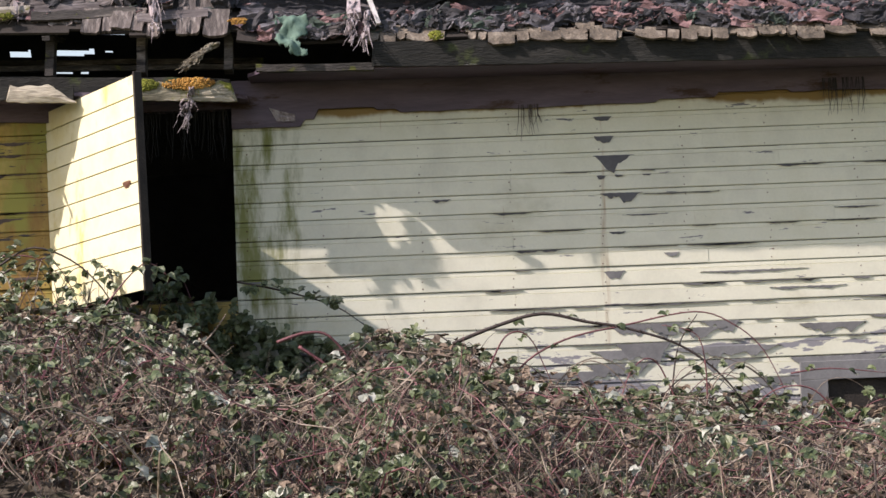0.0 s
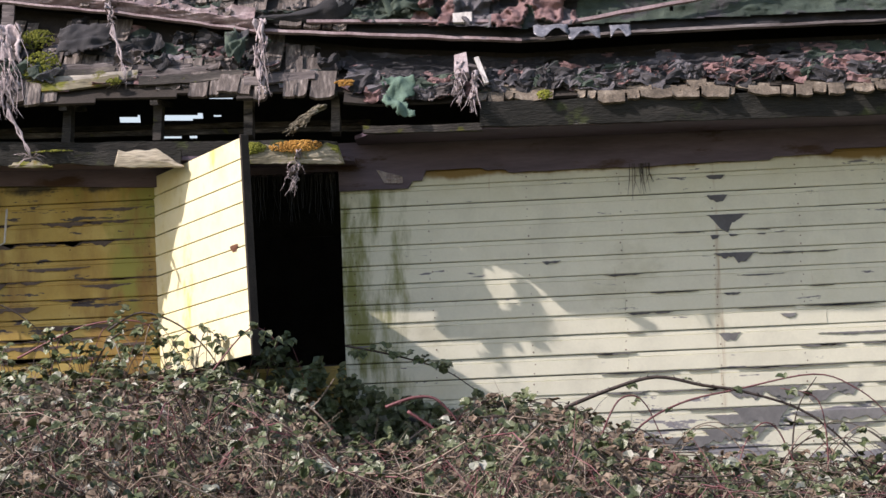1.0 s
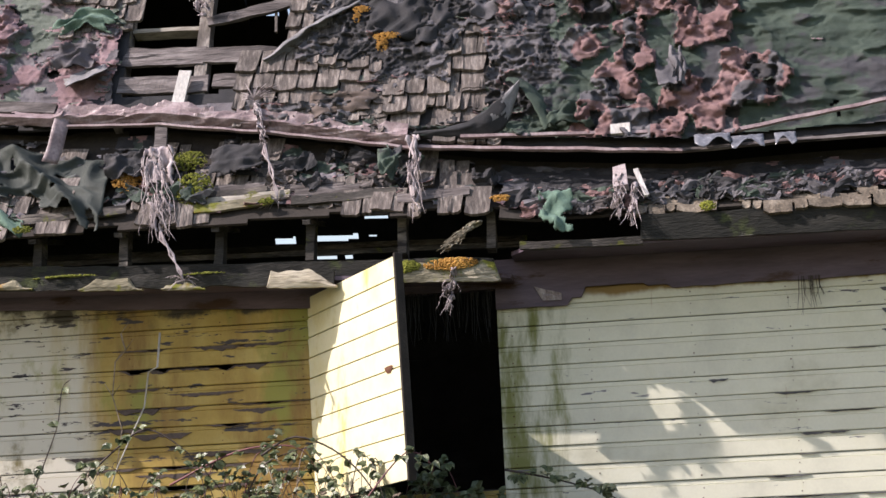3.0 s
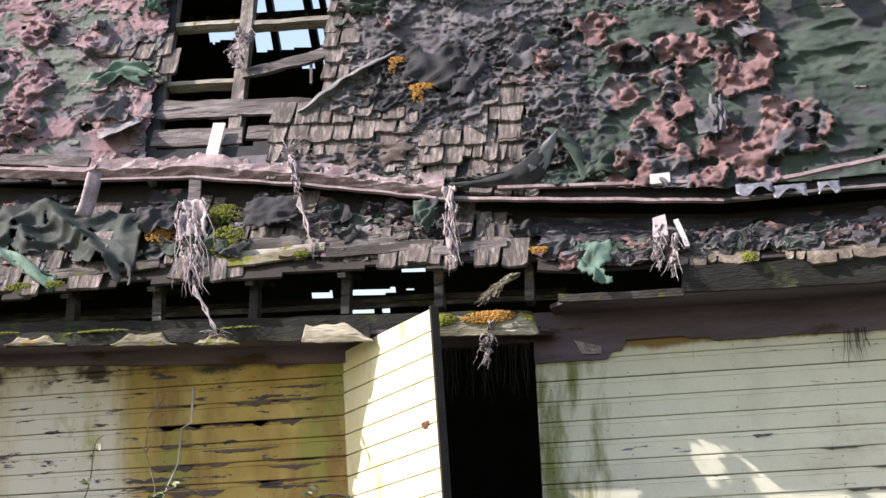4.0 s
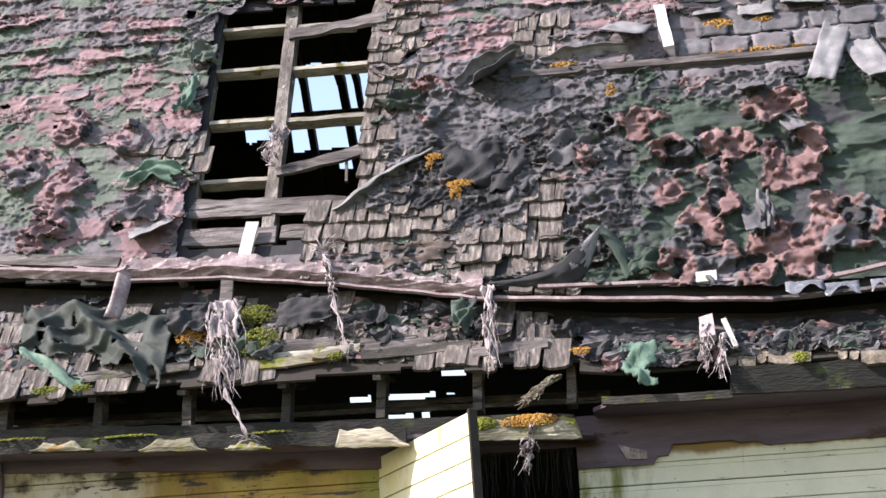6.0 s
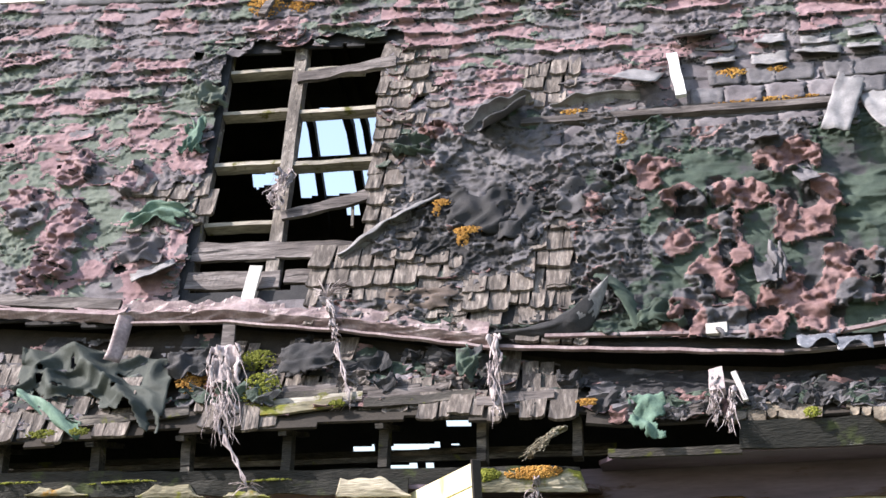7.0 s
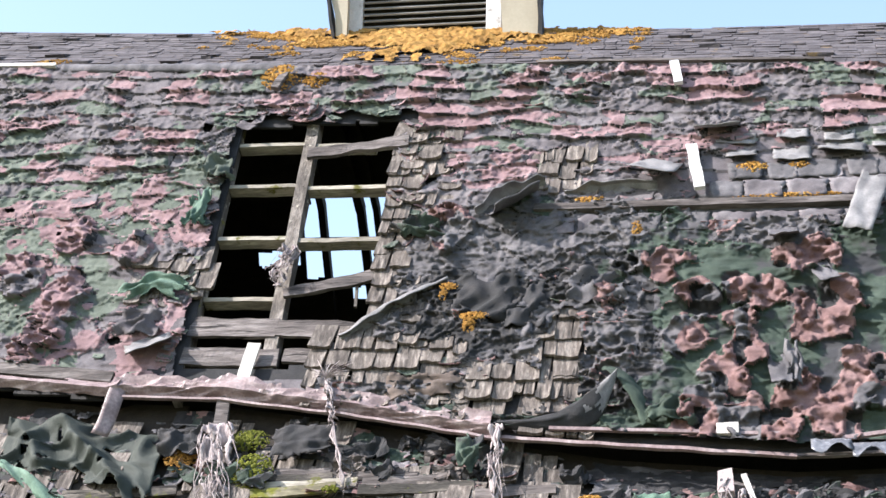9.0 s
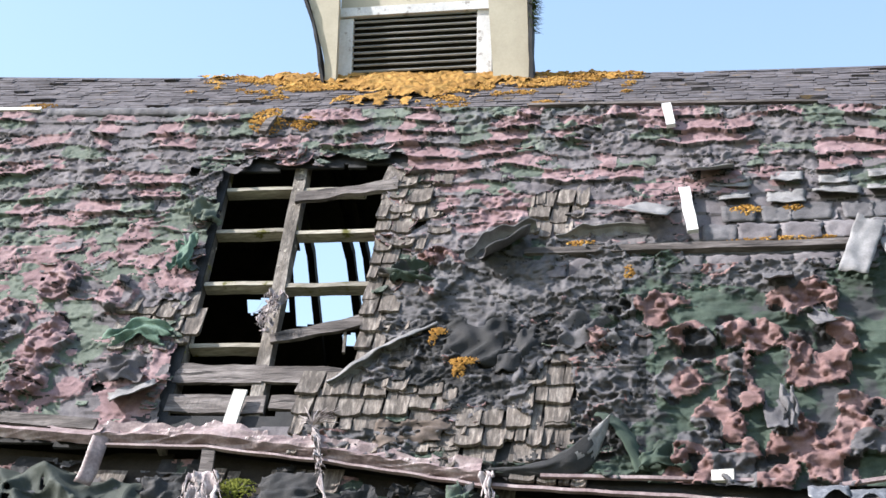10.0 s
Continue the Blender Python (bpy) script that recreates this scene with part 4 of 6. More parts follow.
    me.polygons.foreach_set("use_smooth", np.ones(len(faces), bool))
    me.update()
    ob = new("asphalt_covering", me)
    ob.parent = roof_lower
    tagged(ob, "crumpled green, grey and faded red asphalt roofing", kind="stuff")


build_covering()


def build_skirt_covering():
    du, ds = 0.014, 0.012
    us = np.arange(-6.3, 3.7, du)
    ts = np.arange(0.0, 1.001, 0.016)
    U, T = np.meshgrid(us, ts, indexing="ij")
    top = strip_arr(U) - 0.02
    S = 0.02 + T * (top - 0.02)
    out = np.where(U < -1.2, 0.07, 0.07 * np.clip((-0.9 - U) / 0.3, 0, 1))
    deep = 0.17 + 0.08 * np.clip((U + 1.6) / 0.6, 0, 1)
    base = out - (deep + out) * np.clip(S / strip_arr(U), 0, 1)
    lump = fbm(U * 12, S * 12, 171, 3)
    wr = np.clip(1 - np.abs(2 * fbm(U * 8, S * 11, 172, 3) - 1) * 2.3, 0, 1)
    big = fbm(U * 3.2, S * 4.0, 173)
    west = 1 - soft(U, -1.3, -0.9)
    h = 0.012 + 0.03 * lump + 0.05 * wr ** 2 * big + 0.02 * (big - 0.4)
    bare = fbm(U * 4.0 + 3, S * 6.5, 174)
    gone = np.where(west > 0.5, (bare > 0.42) | (S < 0.22 + 0.14 * big), ((S < 0.19 + 0.14 * (big - 0.4)) | (bare > 0.66)))
    S2 = S - 0.5 * np.clip(h - 0.03, 0, 1)
    H = base + h
    P = np.stack([U, EAVE_Y + CS * S2 - SN * H, EAVE_Z + SN * S2 + CS * H], -1)
    zone = fbm(U * 2.0 + 9, S * 2.5, 175) + 0.25 * (lump - 0.5)
    mat = np.where(zone > 0.66, 2, np.where(zone < 0.38, 0, 3))
    mat = np.where((fbm(U * 7, S * 7, 176) > 0.63) & (wr > 0.3), 1, mat)
    nu, nv = U.shape
    idx = np.arange(nu * nv).reshape(nu, nv)
    q = np.stack([idx[:-1, :-1], idx[1:, :-1], idx[1:, 1:], idx[:-1, 1:]], -1)
    ok = ~(gone[:-1, :-1] | gone[1:, 1:] | gone[1:, :-1] | gone[:-1, 1:])
    me = bpy.data.meshes.new("skirt_covering")
    me.from_pydata(P.reshape(-1, 3).tolist(), [], q[ok].tolist())
    for m in (green, pink, slate, felt):
        me.materials.append(m)
    me.polygons.foreach_set("material_index", mat[:-1, :-1][ok].astype(np.int32))
    me.polygons.foreach_set("use_smooth", np.ones(int(ok.sum()), bool))
    me.update()
    ob = new("torn_felt", me)
    ob.parent = roof_skirt
    tagged(ob, "crumpled black, grey and green felt remains", kind="stuff")


build_skirt_covering()


# single curled shingles lying on the covering
def curled_shingle(w, length, curl, side, seed, mats, band=0.55):
    def fn(a, b):
        p = Vector((a * 4 + seed * 3.1, b * 4, seed))
        x = (a - 0.5) * w * (1 - 0.12 * b) + 0.02 * noise.noise(p)
        ang = curl * max(0.0, b - 0.25) ** 1.3
        rad = length / max(curl, 0.05)
        y = -length * b if ang < 1e-4 else -(length * 0.25 + (length * 0.75) * math.sin(ang) / max(ang, 1e-4) * (b - 0.25) / 0.75) if b > 0.25 else -length * b
        z = (length * 0.75) * (1 - math.cos(ang)) * 0.55 + side * (2 * abs(a - 0.5)) ** 2 * b + 0.018 * noise.noise(p * 1.7)
        return (x, y, z + 0.004)
    return Shape().sheet(8, 7, fn, 0.006, mats=lambda a, b: (1 if b + 0.5 * noise.noise(Vector((a * 5, b * 5, seed))) > band else 0)).mesh("shingle", mats, True)


random.seed(11)
SHINGLES = []
for k in range(26):
    top = (green_sheen, slate_sheen, slate, green, slate_sheen)[k % 5]
    low = (pink_sheen, pink, slate_sheen, pink_sheen, green_sheen)[(k * 3) % 5]
    if k > 21:
        top, low = (green_sheen, pink_sheen, green, pink)[k - 22], (green, pink, slate, slate)[k - 22]
    SHINGLES.append(curled_shingle(rnd(0.18, 0.36), rnd(0.13, 0.21), rnd(0.3, 2.0), rnd(0.0, 0.05), k, [top, low], rnd(0.4, 0.8)))


def blocked(u, s, pad=0.05):
    return HOLE[0] - pad < u < HOLE[1] + pad and HOLE[2] - 0.2 < s < HOLE[3] + 0.08 or s < strip(u) + 0.12 or s > row(u, BREAK) - 0.03


count = 0
while count < 190:
    u, s = rnd(-6.2, 1.3), rnd(0.7, 4.1)
    if blocked(u, s) or (u > -0.9 and s < 2.1 and random.random() < 0.75):
        continue
    ob = part("shingle", SHINGLES[random.randrange(len(SHINGLES))], [], roof_lower)
    k = rnd(0.32, 0.72)
    ob.matrix_local = on_slope(u, s, 0.022, rnd(-0.25, 0.25)) @ Matrix.Diagonal((k, k, k * (0.55 if u < -3.5 or s > 2.6 else 1.0), 1))
    count += 1

# frayed scraps round the rim of the hole
for k in range(60):
    side = k % 3
    if side == 0:
        u, s = -3.74 + rnd(-0.08, 0.03), rnd(1.3, 3.5)
    elif side == 1:
        u, s = rnd(-3.7, -2.4), 3.54 + rnd(-0.04, 0.12)
    else:
        u, s = -2.42 + rnd(-0.06, 0.12), rnd(2.2, 3.5)
    ob = part("shingle", SHINGLES[random.randrange(len(SHINGLES))], [], roof_lower)
    k2 = rnd(0.3, 0.55)
    ob.matrix_local = on_slope(u, s, 0.03, rnd(-1.2, 1.2)) @ Matrix.Diagonal((k2, k2, k2 * 1.3, 1))


# cedar shingles
def cedar_mesh(w, length, k):
    pts, faces = [], []
    n = 5
    for i in range(n + 1):
        x = -w / 2 + w * i / n
        y = -length + 0.012 * noise.noise(Vector((i * 1.7, k * 2.3, 0)))
        t = 0.022 + 0.010 * noise.noise(Vector((i * 1.3, k, 4)))
        cup = 0.010 * abs(2 * i / n - 1) ** 2 * (k % 3)
        pts += [(x, 0, 0.0), (x, 0, 0.004), (x, y * 0.5, 0.006 + t * 0.5), (x, y, t + cup), (x, y, cup - 0.002)]
    for i in range(n):
        for j in range(4):
            a = i * 5 + j
            faces.append((a, a + 1, a + 6, a + 5))
        faces.append((i * 5 + 4, i * 5, i * 5 + 5, i * 5 + 9))
    faces += [(4, 3, 2, 1, 0), tuple(n * 5 + j for j in range(5))]
    return Shape().add(pts, faces)


CEDARS = [(0.060 + 0.012 * k, cedar_mesh(0.060 + 0.012 * k, 0.22 + 0.012 * (k % 3), k).mesh("cedar_shingle", [cedar])) for k in range(9)]
random.seed(21)
placed = 0
spare = Shape()


def lay_cedar(u, s, h, parent):
    global placed
    w, me = CEDARS[random.randrange(len(CEDARS))]
    if random.random() < 0.07:
        return w
    m = on_slope(u + w / 2, s + 0.17, h + rnd(0, 0.016), rnd(-0.08, 0.08) + 0.03) @ Matrix.Rotation(rnd(-0.12, -0.01), 4, "X") @ Matrix.Diagonal((1, rnd(0.8, 1.08), 1, 1))
    if placed < 560:
        ob = part("cedar_shingle", me, [], parent)
        ob.matrix_local = m
        placed += 1
    else:
        spare.add([m @ q.co for q in me.vertices], [tuple(p.vertices) for p in me.polygons])
    return w + rnd(0.003, 0.016)


for rr in range(5):
    u = -5.2
    while u < -1.05:
        s = 0.15 + 0.14 * rr + 0.06 * (-(u + 1.1)) / 4 + rnd(-0.012, 0.012)
        if s > strip(u) - 0.10 or noise.noise(Vector((u * 2.3, s * 4, 6))) > 0.06 or random.random() < 0.08:
            u += 0.09
            continue
        u += lay_cedar(u, s, recess(u, s + 0.1) + 0.008, roof_skirt)
SHORT = [(0.05 + 0.024 * k, cedar_mesh(0.05 + 0.024 * k, 0.075 + 0.012 * (k % 3), 20 + k).mesh("eave_shingle", [cedar_sunlit])) for k in range(7)]
for rr in range(3):
    u = -0.32
    while u < 3.6:
        w, me = SHORT[random.randrange(len(SHORT))]
        s = -0.02 + 0.045 * rr - 0.036 * u + rnd(-0.016, 0.012)
        if random.random() > 0.14 + 0.08 * rr:
            ob = part("eave_shingle", me, [], roof_skirt)
            ob.matrix_local = on_slope(u + w / 2, s + 0.08, recess(u, s + 0.1) + 0.02 + rnd(0, 0.014), rnd(-0.12, 0.12)) @ Matrix.Rotation(rnd(-0.10, 0.06), 4, "X")
        u += w + rnd(0.002, 0.02)


def crumpled(w, length, seed):
    def fn(a, b):
        ridge_v = 1 - abs(2 * noise.noise(Vector((a * 1.8, b * 1.5, seed))))
        x = (a - 0.5) * w + 0.03 * noise.noise(Vector((a * 3, b * 3, seed + 1)))
        y = (b - 0.5) * length + 0.03 * noise.noise(Vector((a * 3, b * 2, seed + 4)))
        return Vector((x, y, 0.03 * max(0.0, ridge_v) ** 1.5 + 0.02 * noise.noise(Vector((a * 4, b * 3, seed + 6)))))
    def keep(i, j):
        a, b = (i + 0.5) / 10, (j + 0.5) / 6
        return max(abs(2 * a - 1), abs(2 * b - 1)) < 0.85 + 0.4 * noise.noise(Vector((a * 3, b * 3, seed + 7)))
    return Shape().sheet(10, 6, fn, 0.006, keep=keep)


random.seed(33)
SCRAPS = [[crumpled(0.12 + 0.05 * (k % 4), 0.07 + 0.02 * (k % 3), k * 3.1).mesh("felt_scrap", [m]) for k in range(6)] for m in (felt, slate, green, pink, old_wood)]
for k in range(190):
    u = rnd(-1.0, 3.5)
    s = (0.11 if u > -0.3 else 0.05) + rnd(0.0, 0.17) - 0.036 * u
    odds = (0.46, 0.20, 0.20, 0.10 + 0.16 * max(0.0, min(1.0, u - 0.6)), 0.12 if u < 0 else 0.0)
    ob = part("felt_scrap", random.choice(random.choices(SCRAPS, odds)[0]), [], roof_skirt)
    ob.matrix_local = on_slope(u, s, recess(u, s) + 0.035 + rnd(0, 0.02), rnd(-0.4, 0.4)) @ Matrix.Rotation(rnd(-0.2, 0.3), 4, "X")
for k in range(20):
    u = rnd(-3.7, -1.2)
    s = rnd(0.34, strip(u) - 0.08)
    ob = part("felt_scrap", random.choice(random.choices(SCRAPS, (0.6, 0.15, 0.1, 0.03, 0.12))[0]), [], roof_skirt)
    ob.matrix_local = on_slope(u, s, recess(u, s) + 0.045 + rnd(0, 0.02), rnd(-0.6, 0.6)) @ Matrix.Rotation(rnd(-0.2, 0.4), 4, "X") @ Matrix.Diagonal((1.2, 1.3, 1.4, 1))
for cu, c_s, a, b in CEDAR:
    n = max(1, int(2 * b / 0.15))
    for rr in range(-1, n + 1):
        s = c_s - b + rr * 0.15
        u = cu - a - 0.08
        while u < cu + a + 0.06:
            s2 = s - 0.06 * (u - cu) + rnd(-0.012, 0.012)
            if s2 < strip(u) - 0.02 or (HOLE[0] < u < HOLE[1] - 0.06 and s2 + 0.1 > HOLE[2] + 0.35):
                u += 0.08
                continue
            u += lay_cedar(u, s2, 0.0, roof_lower)
if spare.v:
    ob = part("cedar_shingles", spare, cedar, roof_lower)
    tagged(ob, kind="stuff")

# small scraps of roofing left on the eastern skirt, and mats on the western one
random.seed(31)
for k in range(150):
    u = rnd(-1.1, 3.5) if k % 2 else rnd(-5.2, -1.1)
    s = rnd(0.14, 0.27) if u > -1.1 else rnd(0.25, strip(u) - 0.15)
    ob = part("shingle", SHINGLES[random.randrange(len(SHINGLES))], [], roof_skirt)
    k2 = rnd(0.25, 0.6)
    ob.matrix_local = on_slope(u, s, recess(u, s) + 0.03, rnd(-0.6, 0.6)) @ Matrix.Diagonal((k2 * 1.3, k2, k2 * 1.2, 1))


# ---- upper slope: grey courses, moss ----
def build_upper_courses():
    sh = Shape()
    random.seed(41)
    for j in range(18):
        k = j / 18
        u = -6.9 + rnd(0, 0.2)
        while u < 1.9:
            w = rnd(0.08, 0.20)
            lift = 0.007 + 0.009 * random.random() + (0.02 if random.random() < 0.03 else 0)
            if random.random() < 0.008:
                u += w
                continue
            kj = k + rnd(-0.012, 0.012)
            a, b = upper(u, kj - 0.012 + rnd(-0.006, 0.006), lift), upper(u + w - 0.006, kj - 0.012, lift + rnd(-0.003, 0.006))
            c, d = upper(u + w - 0.006, min(1, k + 0.085), 0.006), upper(u, min(1, k + 0.085), 0.006)
            a2, b2 = upper(u, k - 0.012, 0.0), upper(u + w - 0.006, k - 0.012, 0.0)
            sh.add([a, b, c, d, a2, b2], [(0, 1, 2, 3), (4, 5, 1, 0), (4, 0, 3), (1, 5, 2)])
            u += w
    ob = part("grey_shingles", sh, slate_top, roof_upper)
    tagged(ob, "worn grey asphalt shingle courses", kind="stuff")


build_upper_courses()


def clump(centre, size, n, axis_u, axis_v, axis_n, flat=0.5):
    """A cushion of moss made of many small tufts."""
    sh = Shape()
    for _ in range(int(n * 4.2)):
        r = math.sqrt(random.random())
        q = rnd(0, 2 * math.pi)
        c = Vector(centre) + axis_u * (size[0] * r * math.cos(q)) + axis_v * (size[1] * r * math.sin(q))
        s = rnd(0.3, 1.0) * 0.0105 * (1.25 - 0.6 * r)
        base = c + axis_n * (0.6 * flat * (1 - r * r) * min(size))
        pts = []
        for ring, (hh, rr) in enumerate(((-0.6, 0.8), (0.2, 1.0), (0.75, 0.6))):
            for i in range(5):
                t = 2 * math.pi * i / 5 + ring
                e = rnd(0.75, 1.25)
                pts.append(base + axis_u * (s * rr * e * math.cos(t) * 1.3) + axis_v * (s * rr * e * math.sin(t)) + axis_n * (s * hh * rnd(0.7, 1.2)))
        pts.append(base + axis_n * s * rnd(0.8, 1.3))
        f = [(r5 * 5 + i, r5 * 5 + (i + 1) % 5, r5 * 5 + 5 + (i + 1) % 5, r5 * 5 + 5 + i) for r5 in range(2) for i in range(5)] + [(10 + i, 10 + (i + 1) % 5, 15) for i in range(5)]
        sh.add(pts, f)
    return sh


EX = Vector((1, 0, 0))


def build_moss_mat():
    us, ks = np.arange(-5.0, -0.6, 0.011), np.arange(0.05, 1.0001, 0.008)
    U, K = np.meshgrid(us, ks, indexing="ij")
    body = np.exp(-((U + 2.62) / 0.98) ** 2)
    lump = fbm(U * 11, K * 16, 301, 3)
    edge = K - (1.12 - 0.86 * body) + 0.9 * (fbm(U * 3.5, K * 4.5, 302) - 0.5)
    cover = edge + 0.35 * (lump - 0.5)
    hh = 0.010 + 0.034 * soft(cover, 0.0, 0.35) * (0.2 + lump) + 0.022 * vn(U * 38, K * 46, 305) + 0.012 * vn(U * 75, K * 90, 306)
    pts = []
    for i in range(U.shape[0]):
        a, b = course(us[i], BREAK), ridge(us[i])
        d = b - a
        nn = Vector((0, -d.z, d.y)).normalized()
        for j in range(U.shape[1]):
            p = a + d * ks[j] + nn * hh[i, j]
            pts.append(tuple(p))
    nu, nv = U.shape
    idx = np.arange(nu * nv).reshape(nu, nv)
    q = np.stack([idx[:-1, :-1], idx[1:, :-1], idx[1:, 1:], idx[:-1, 1:]], -1)
    ok = (cover + 0.5 * (vn(U * 20, K * 24, 307) - 0.5) > 0.05)[:-1, :-1]
    me = bpy.data.meshes.new("ridge_moss_mat")
    me.from_pydata(pts, [], q[ok].tolist())
    me.materials.append(moss_gold)
    me.polygons.foreach_set("use_smooth", np.ones(int(ok.sum()), bool))
    me.update()
    tagged(new("moss_mat", me), "thick golden moss mat along the roof ridge", "moss", kind="stuff")


build_moss_mat()
random.seed(51)
sh = Shape()
for k in range(2100):
    u = random.gauss(-2.6, 0.72)
    kk = 1.0 - abs(random.gauss(0, 0.30)) * (1.2 - 0.25 * abs(u + 2.5))
    if not 0.02 < kk <= 1.0 or not -4.4 < u < -0.9 or noise.noise(Vector((u * 4, kk * 5, 0))) < -0.05 - 0.9 * (kk - 0.62):
        continue
    d = (ridge(u) - course(u, BREAK)).normalized()
    nn = Vector((0, -d.z, d.y))
    c1 = clump(upper(u, kk, 0.014), (0.05, 0.05), 4, EX, d, nn, 0.3)
    sh.add(c1.v, c1.f)
ob = part("ridge_moss", sh, moss_gold)
tagged(ob, "thick golden moss cushions along the roof ridge", "moss", kind="stuff")
for name_u, s, a, b, n, m in ((-2.03, 1.79, 0.06, 0.03, 18, moss_gold), (-2.06, 1.72, 0.025, 0.05, 10, moss_gold), (-1.85, 1.53, 0.10, 0.035, 30, moss_gold), (-1.88, 1.46, 0.04, 0.06, 18, moss_gold), (-0.15, 2.78, 0.11, 0.05, 34, moss_gold), (0.15, 2.78, 0.08, 0.03, 18, moss_gold), (-0.88, 2.27, 0.05, 0.07, 20, moss_gold),
                              (-1.19, 2.55, 0.10, 0.03, 20, moss_gold), (0.06, 2.50, 0.36, 0.025, 60, moss_gold), (-3.46, 3.97, 0.16, 0.15, 90, moss_gold), (-3.2, 3.92, 0.10, 0.09, 40, moss_gold), (-5.3, 4.32, 0.16, 0.03, 30, moss_gold),
                              (-2.2, 4.02, 0.2, 0.03, 22, moss_gold), (-1.5, 3.98, 0.12, 0.03, 16, moss_gold)):
    ob = part("moss_clump", clump(roof(name_u, s, 0.085 if name_u < -1.8 and s < 1.9 else 0.04), (a, b), n, EX, UPS, NORM), m)
    tagged(ob, "golden moss cushion on the torn roofing", "moss", group="moss clumps", kind="stuff")
for u, s, a, b, n, m in ((-3.16, 0.70, 0.14, 0.08, 80, moss_green), (-3.52, 0.54, 0.12, 0.10, 70, moss_gold), (-3.08, 0.42, 0.13, 0.13, 90, moss_green), (-2.58, 0.25, 0.05, 0.03, 16, moss_green), (-4.39, 0.14, 0.10, 0.03, 26, moss_green),
                         (-4.15, 0.14, 0.07, 0.03, 20, moss_green), (-1.10, 0.17, 0.07, 0.025, 22, moss_gold)):
    ob = part("moss_clump", clump(roof(u, s, recess(u, s) + 0.07), (a, b), n, EX, UPS, NORM), m)
    tagged(ob, "moss cushion on the rotten eave shingles", "moss", group="moss clumps", kind="stuff")
ob = part("moss_clump", clump((0.16, -0.49, 3.765), (0.05, 0.04), 26, EX, Vector((0, 0.5, 0.86)), Vector((0, -0.86, 0.5)), 0.8), moss_green)
tagged(ob, "bright yellow-green moss tuft on the eaves", "moss", kind="stuff")
for u, a, n, m in ((-1.42, 0.17, 90, moss_gold), (-1.70, 0.09, 50, moss_green)):
    ob = part("moss_clump", clump((u, -0.455, 3.525), (a, 0.04), n, EX, Vector((0, 0.2, 0.98)), Vector((0, -0.98, 0.2)), 0.4), m)
    tagged(ob, "moss cushion on the rotten board over the hatch", "moss", group="moss clumps", kind="stuff")
for u, a, n, m in ((-3.9, 0.22, 50, moss_green), (-3.0, 0.16, 30, moss_green), (-4.6, 0.2, 40, moss_green)):
    ob = part("moss_clump", clump((u, -0.425, 3.53 - 0.0449 * (u + 2.16)), (a, 0.03), n, EX, Vector((0, 1, 0)), Vector((0, 0, 1)), 0.4), m)
    tagged(ob, "moss cushion on the broken wall plate", "moss", group="moss clumps", kind="stuff")


# ---- flashing strip, battens, loose boards ----
def flashing_strip(cuts, drop, proud, mat, label, seed, wav=1.0):
    """A folded strip of metal along the torn edge, nailed on in several lengths."""
    th = thing("flashing_strip", label, "flashing")
    for u0, u1 in zip(cuts, cuts[1:]):
        n = max(8, int((u1 - u0) / 0.014))
        def fn(a, b):
            u = u0 + a * (u1 - u0)
            s = strip(u)
            w = 0.8 * noise.noise(Vector((u * 2.0, seed, 0))) + 1.2 * (1 - 2 * abs(noise.noise(Vector((u * 4.5 + b, seed, 3 + 1.5 * b))))) * noise.noise(Vector((u * 2.6, seed, 7))) + 0.5 * (1 - 3 * abs(noise.noise(Vector((u * 6.0 + 2 * b, seed, 9 + 2 * b)))))
            if b < 0.5:
                t = b / 0.5
                return roof(u, s + 0.085 * (1 - t) * (1 + 0.45 * noise.noise(Vector((u * 2.3, seed, 12)))) + 0.04 * w * wav * (1 - t), 0.05 + (proud - 0.02) * t + 0.034 * w * wav)
            t = (b - 0.5) / 0.5
            return roof(u, s - drop * t * (1 + 0.5 * w), proud + 0.03 - 0.05 * t + 0.026 * w * wav * (1 - 0.5 * t))
        keep = lambda i, j: not (j < 3 and noise.noise(Vector(((u0 + i * 0.014) * 3.6, j * 0.3, seed + 20))) > 0.28 - 0.05 * (2 - j))
        part("flashing_length", Shape().sheet(n, 10, fn, 0.003, 0, keep=keep), mat, th)
    return th


flashing_strip((-4.06, -3.22, -2.40, -1.69), 0.03, 0.035, flashing, "crumpled pinkish-brown flashing strip across the roof", 1)
flashing_strip((-8.0, -6.0, -4.03), 0.03, 0.06, flashing, "flat pinkish-brown flashing strip across the roof", 2, 0.25)
bt = part("batten_board", Shape().beam(roof(-8, 1.70, 0.05), roof(-4.09, 1.16, 0.05), 0.085, 0.03, up=NORM, worn=0.008, cuts=60), old_wood)
tagged(bt, "long grey weathered board above the flashing", "board")
for a, b in zip(STRIP[3:], STRIP[4:]):
    bt = part("batten_board", Shape().beam(roof(a[0], a[1] - 0.065, 0.035), roof(b[0], b[1] - 0.065, 0.035), 0.016 if a[0] < -1.8 else 0.022, 0.025, up=NORM, worn=0.007, cuts=30), flashing if a[0] < -1.2 else old_wood)
    tagged(bt, "long weathered batten below the flashing", "batten", group="battens along the flashing")
bt = part("batten_board", Shape().beam(roof(-1.35, 0.65, 0.07), roof(0.05, 0.56, 0.07), 0.022, 0.02, up=NORM, worn=0.003, cuts=20), flashing)
tagged(bt, "thin pinkish batten lying on the roof", "batten", group="battens along the flashing")
bt = part("batten_board", Shape().beam(roof(0.28, 0.51, 0.09), roof(1.6, 0.72, 0.09), 0.025, 0.02, up=NORM, worn=0.006, cuts=20), flashing)
tagged(bt, "loose batten standing off the roof", "batten")
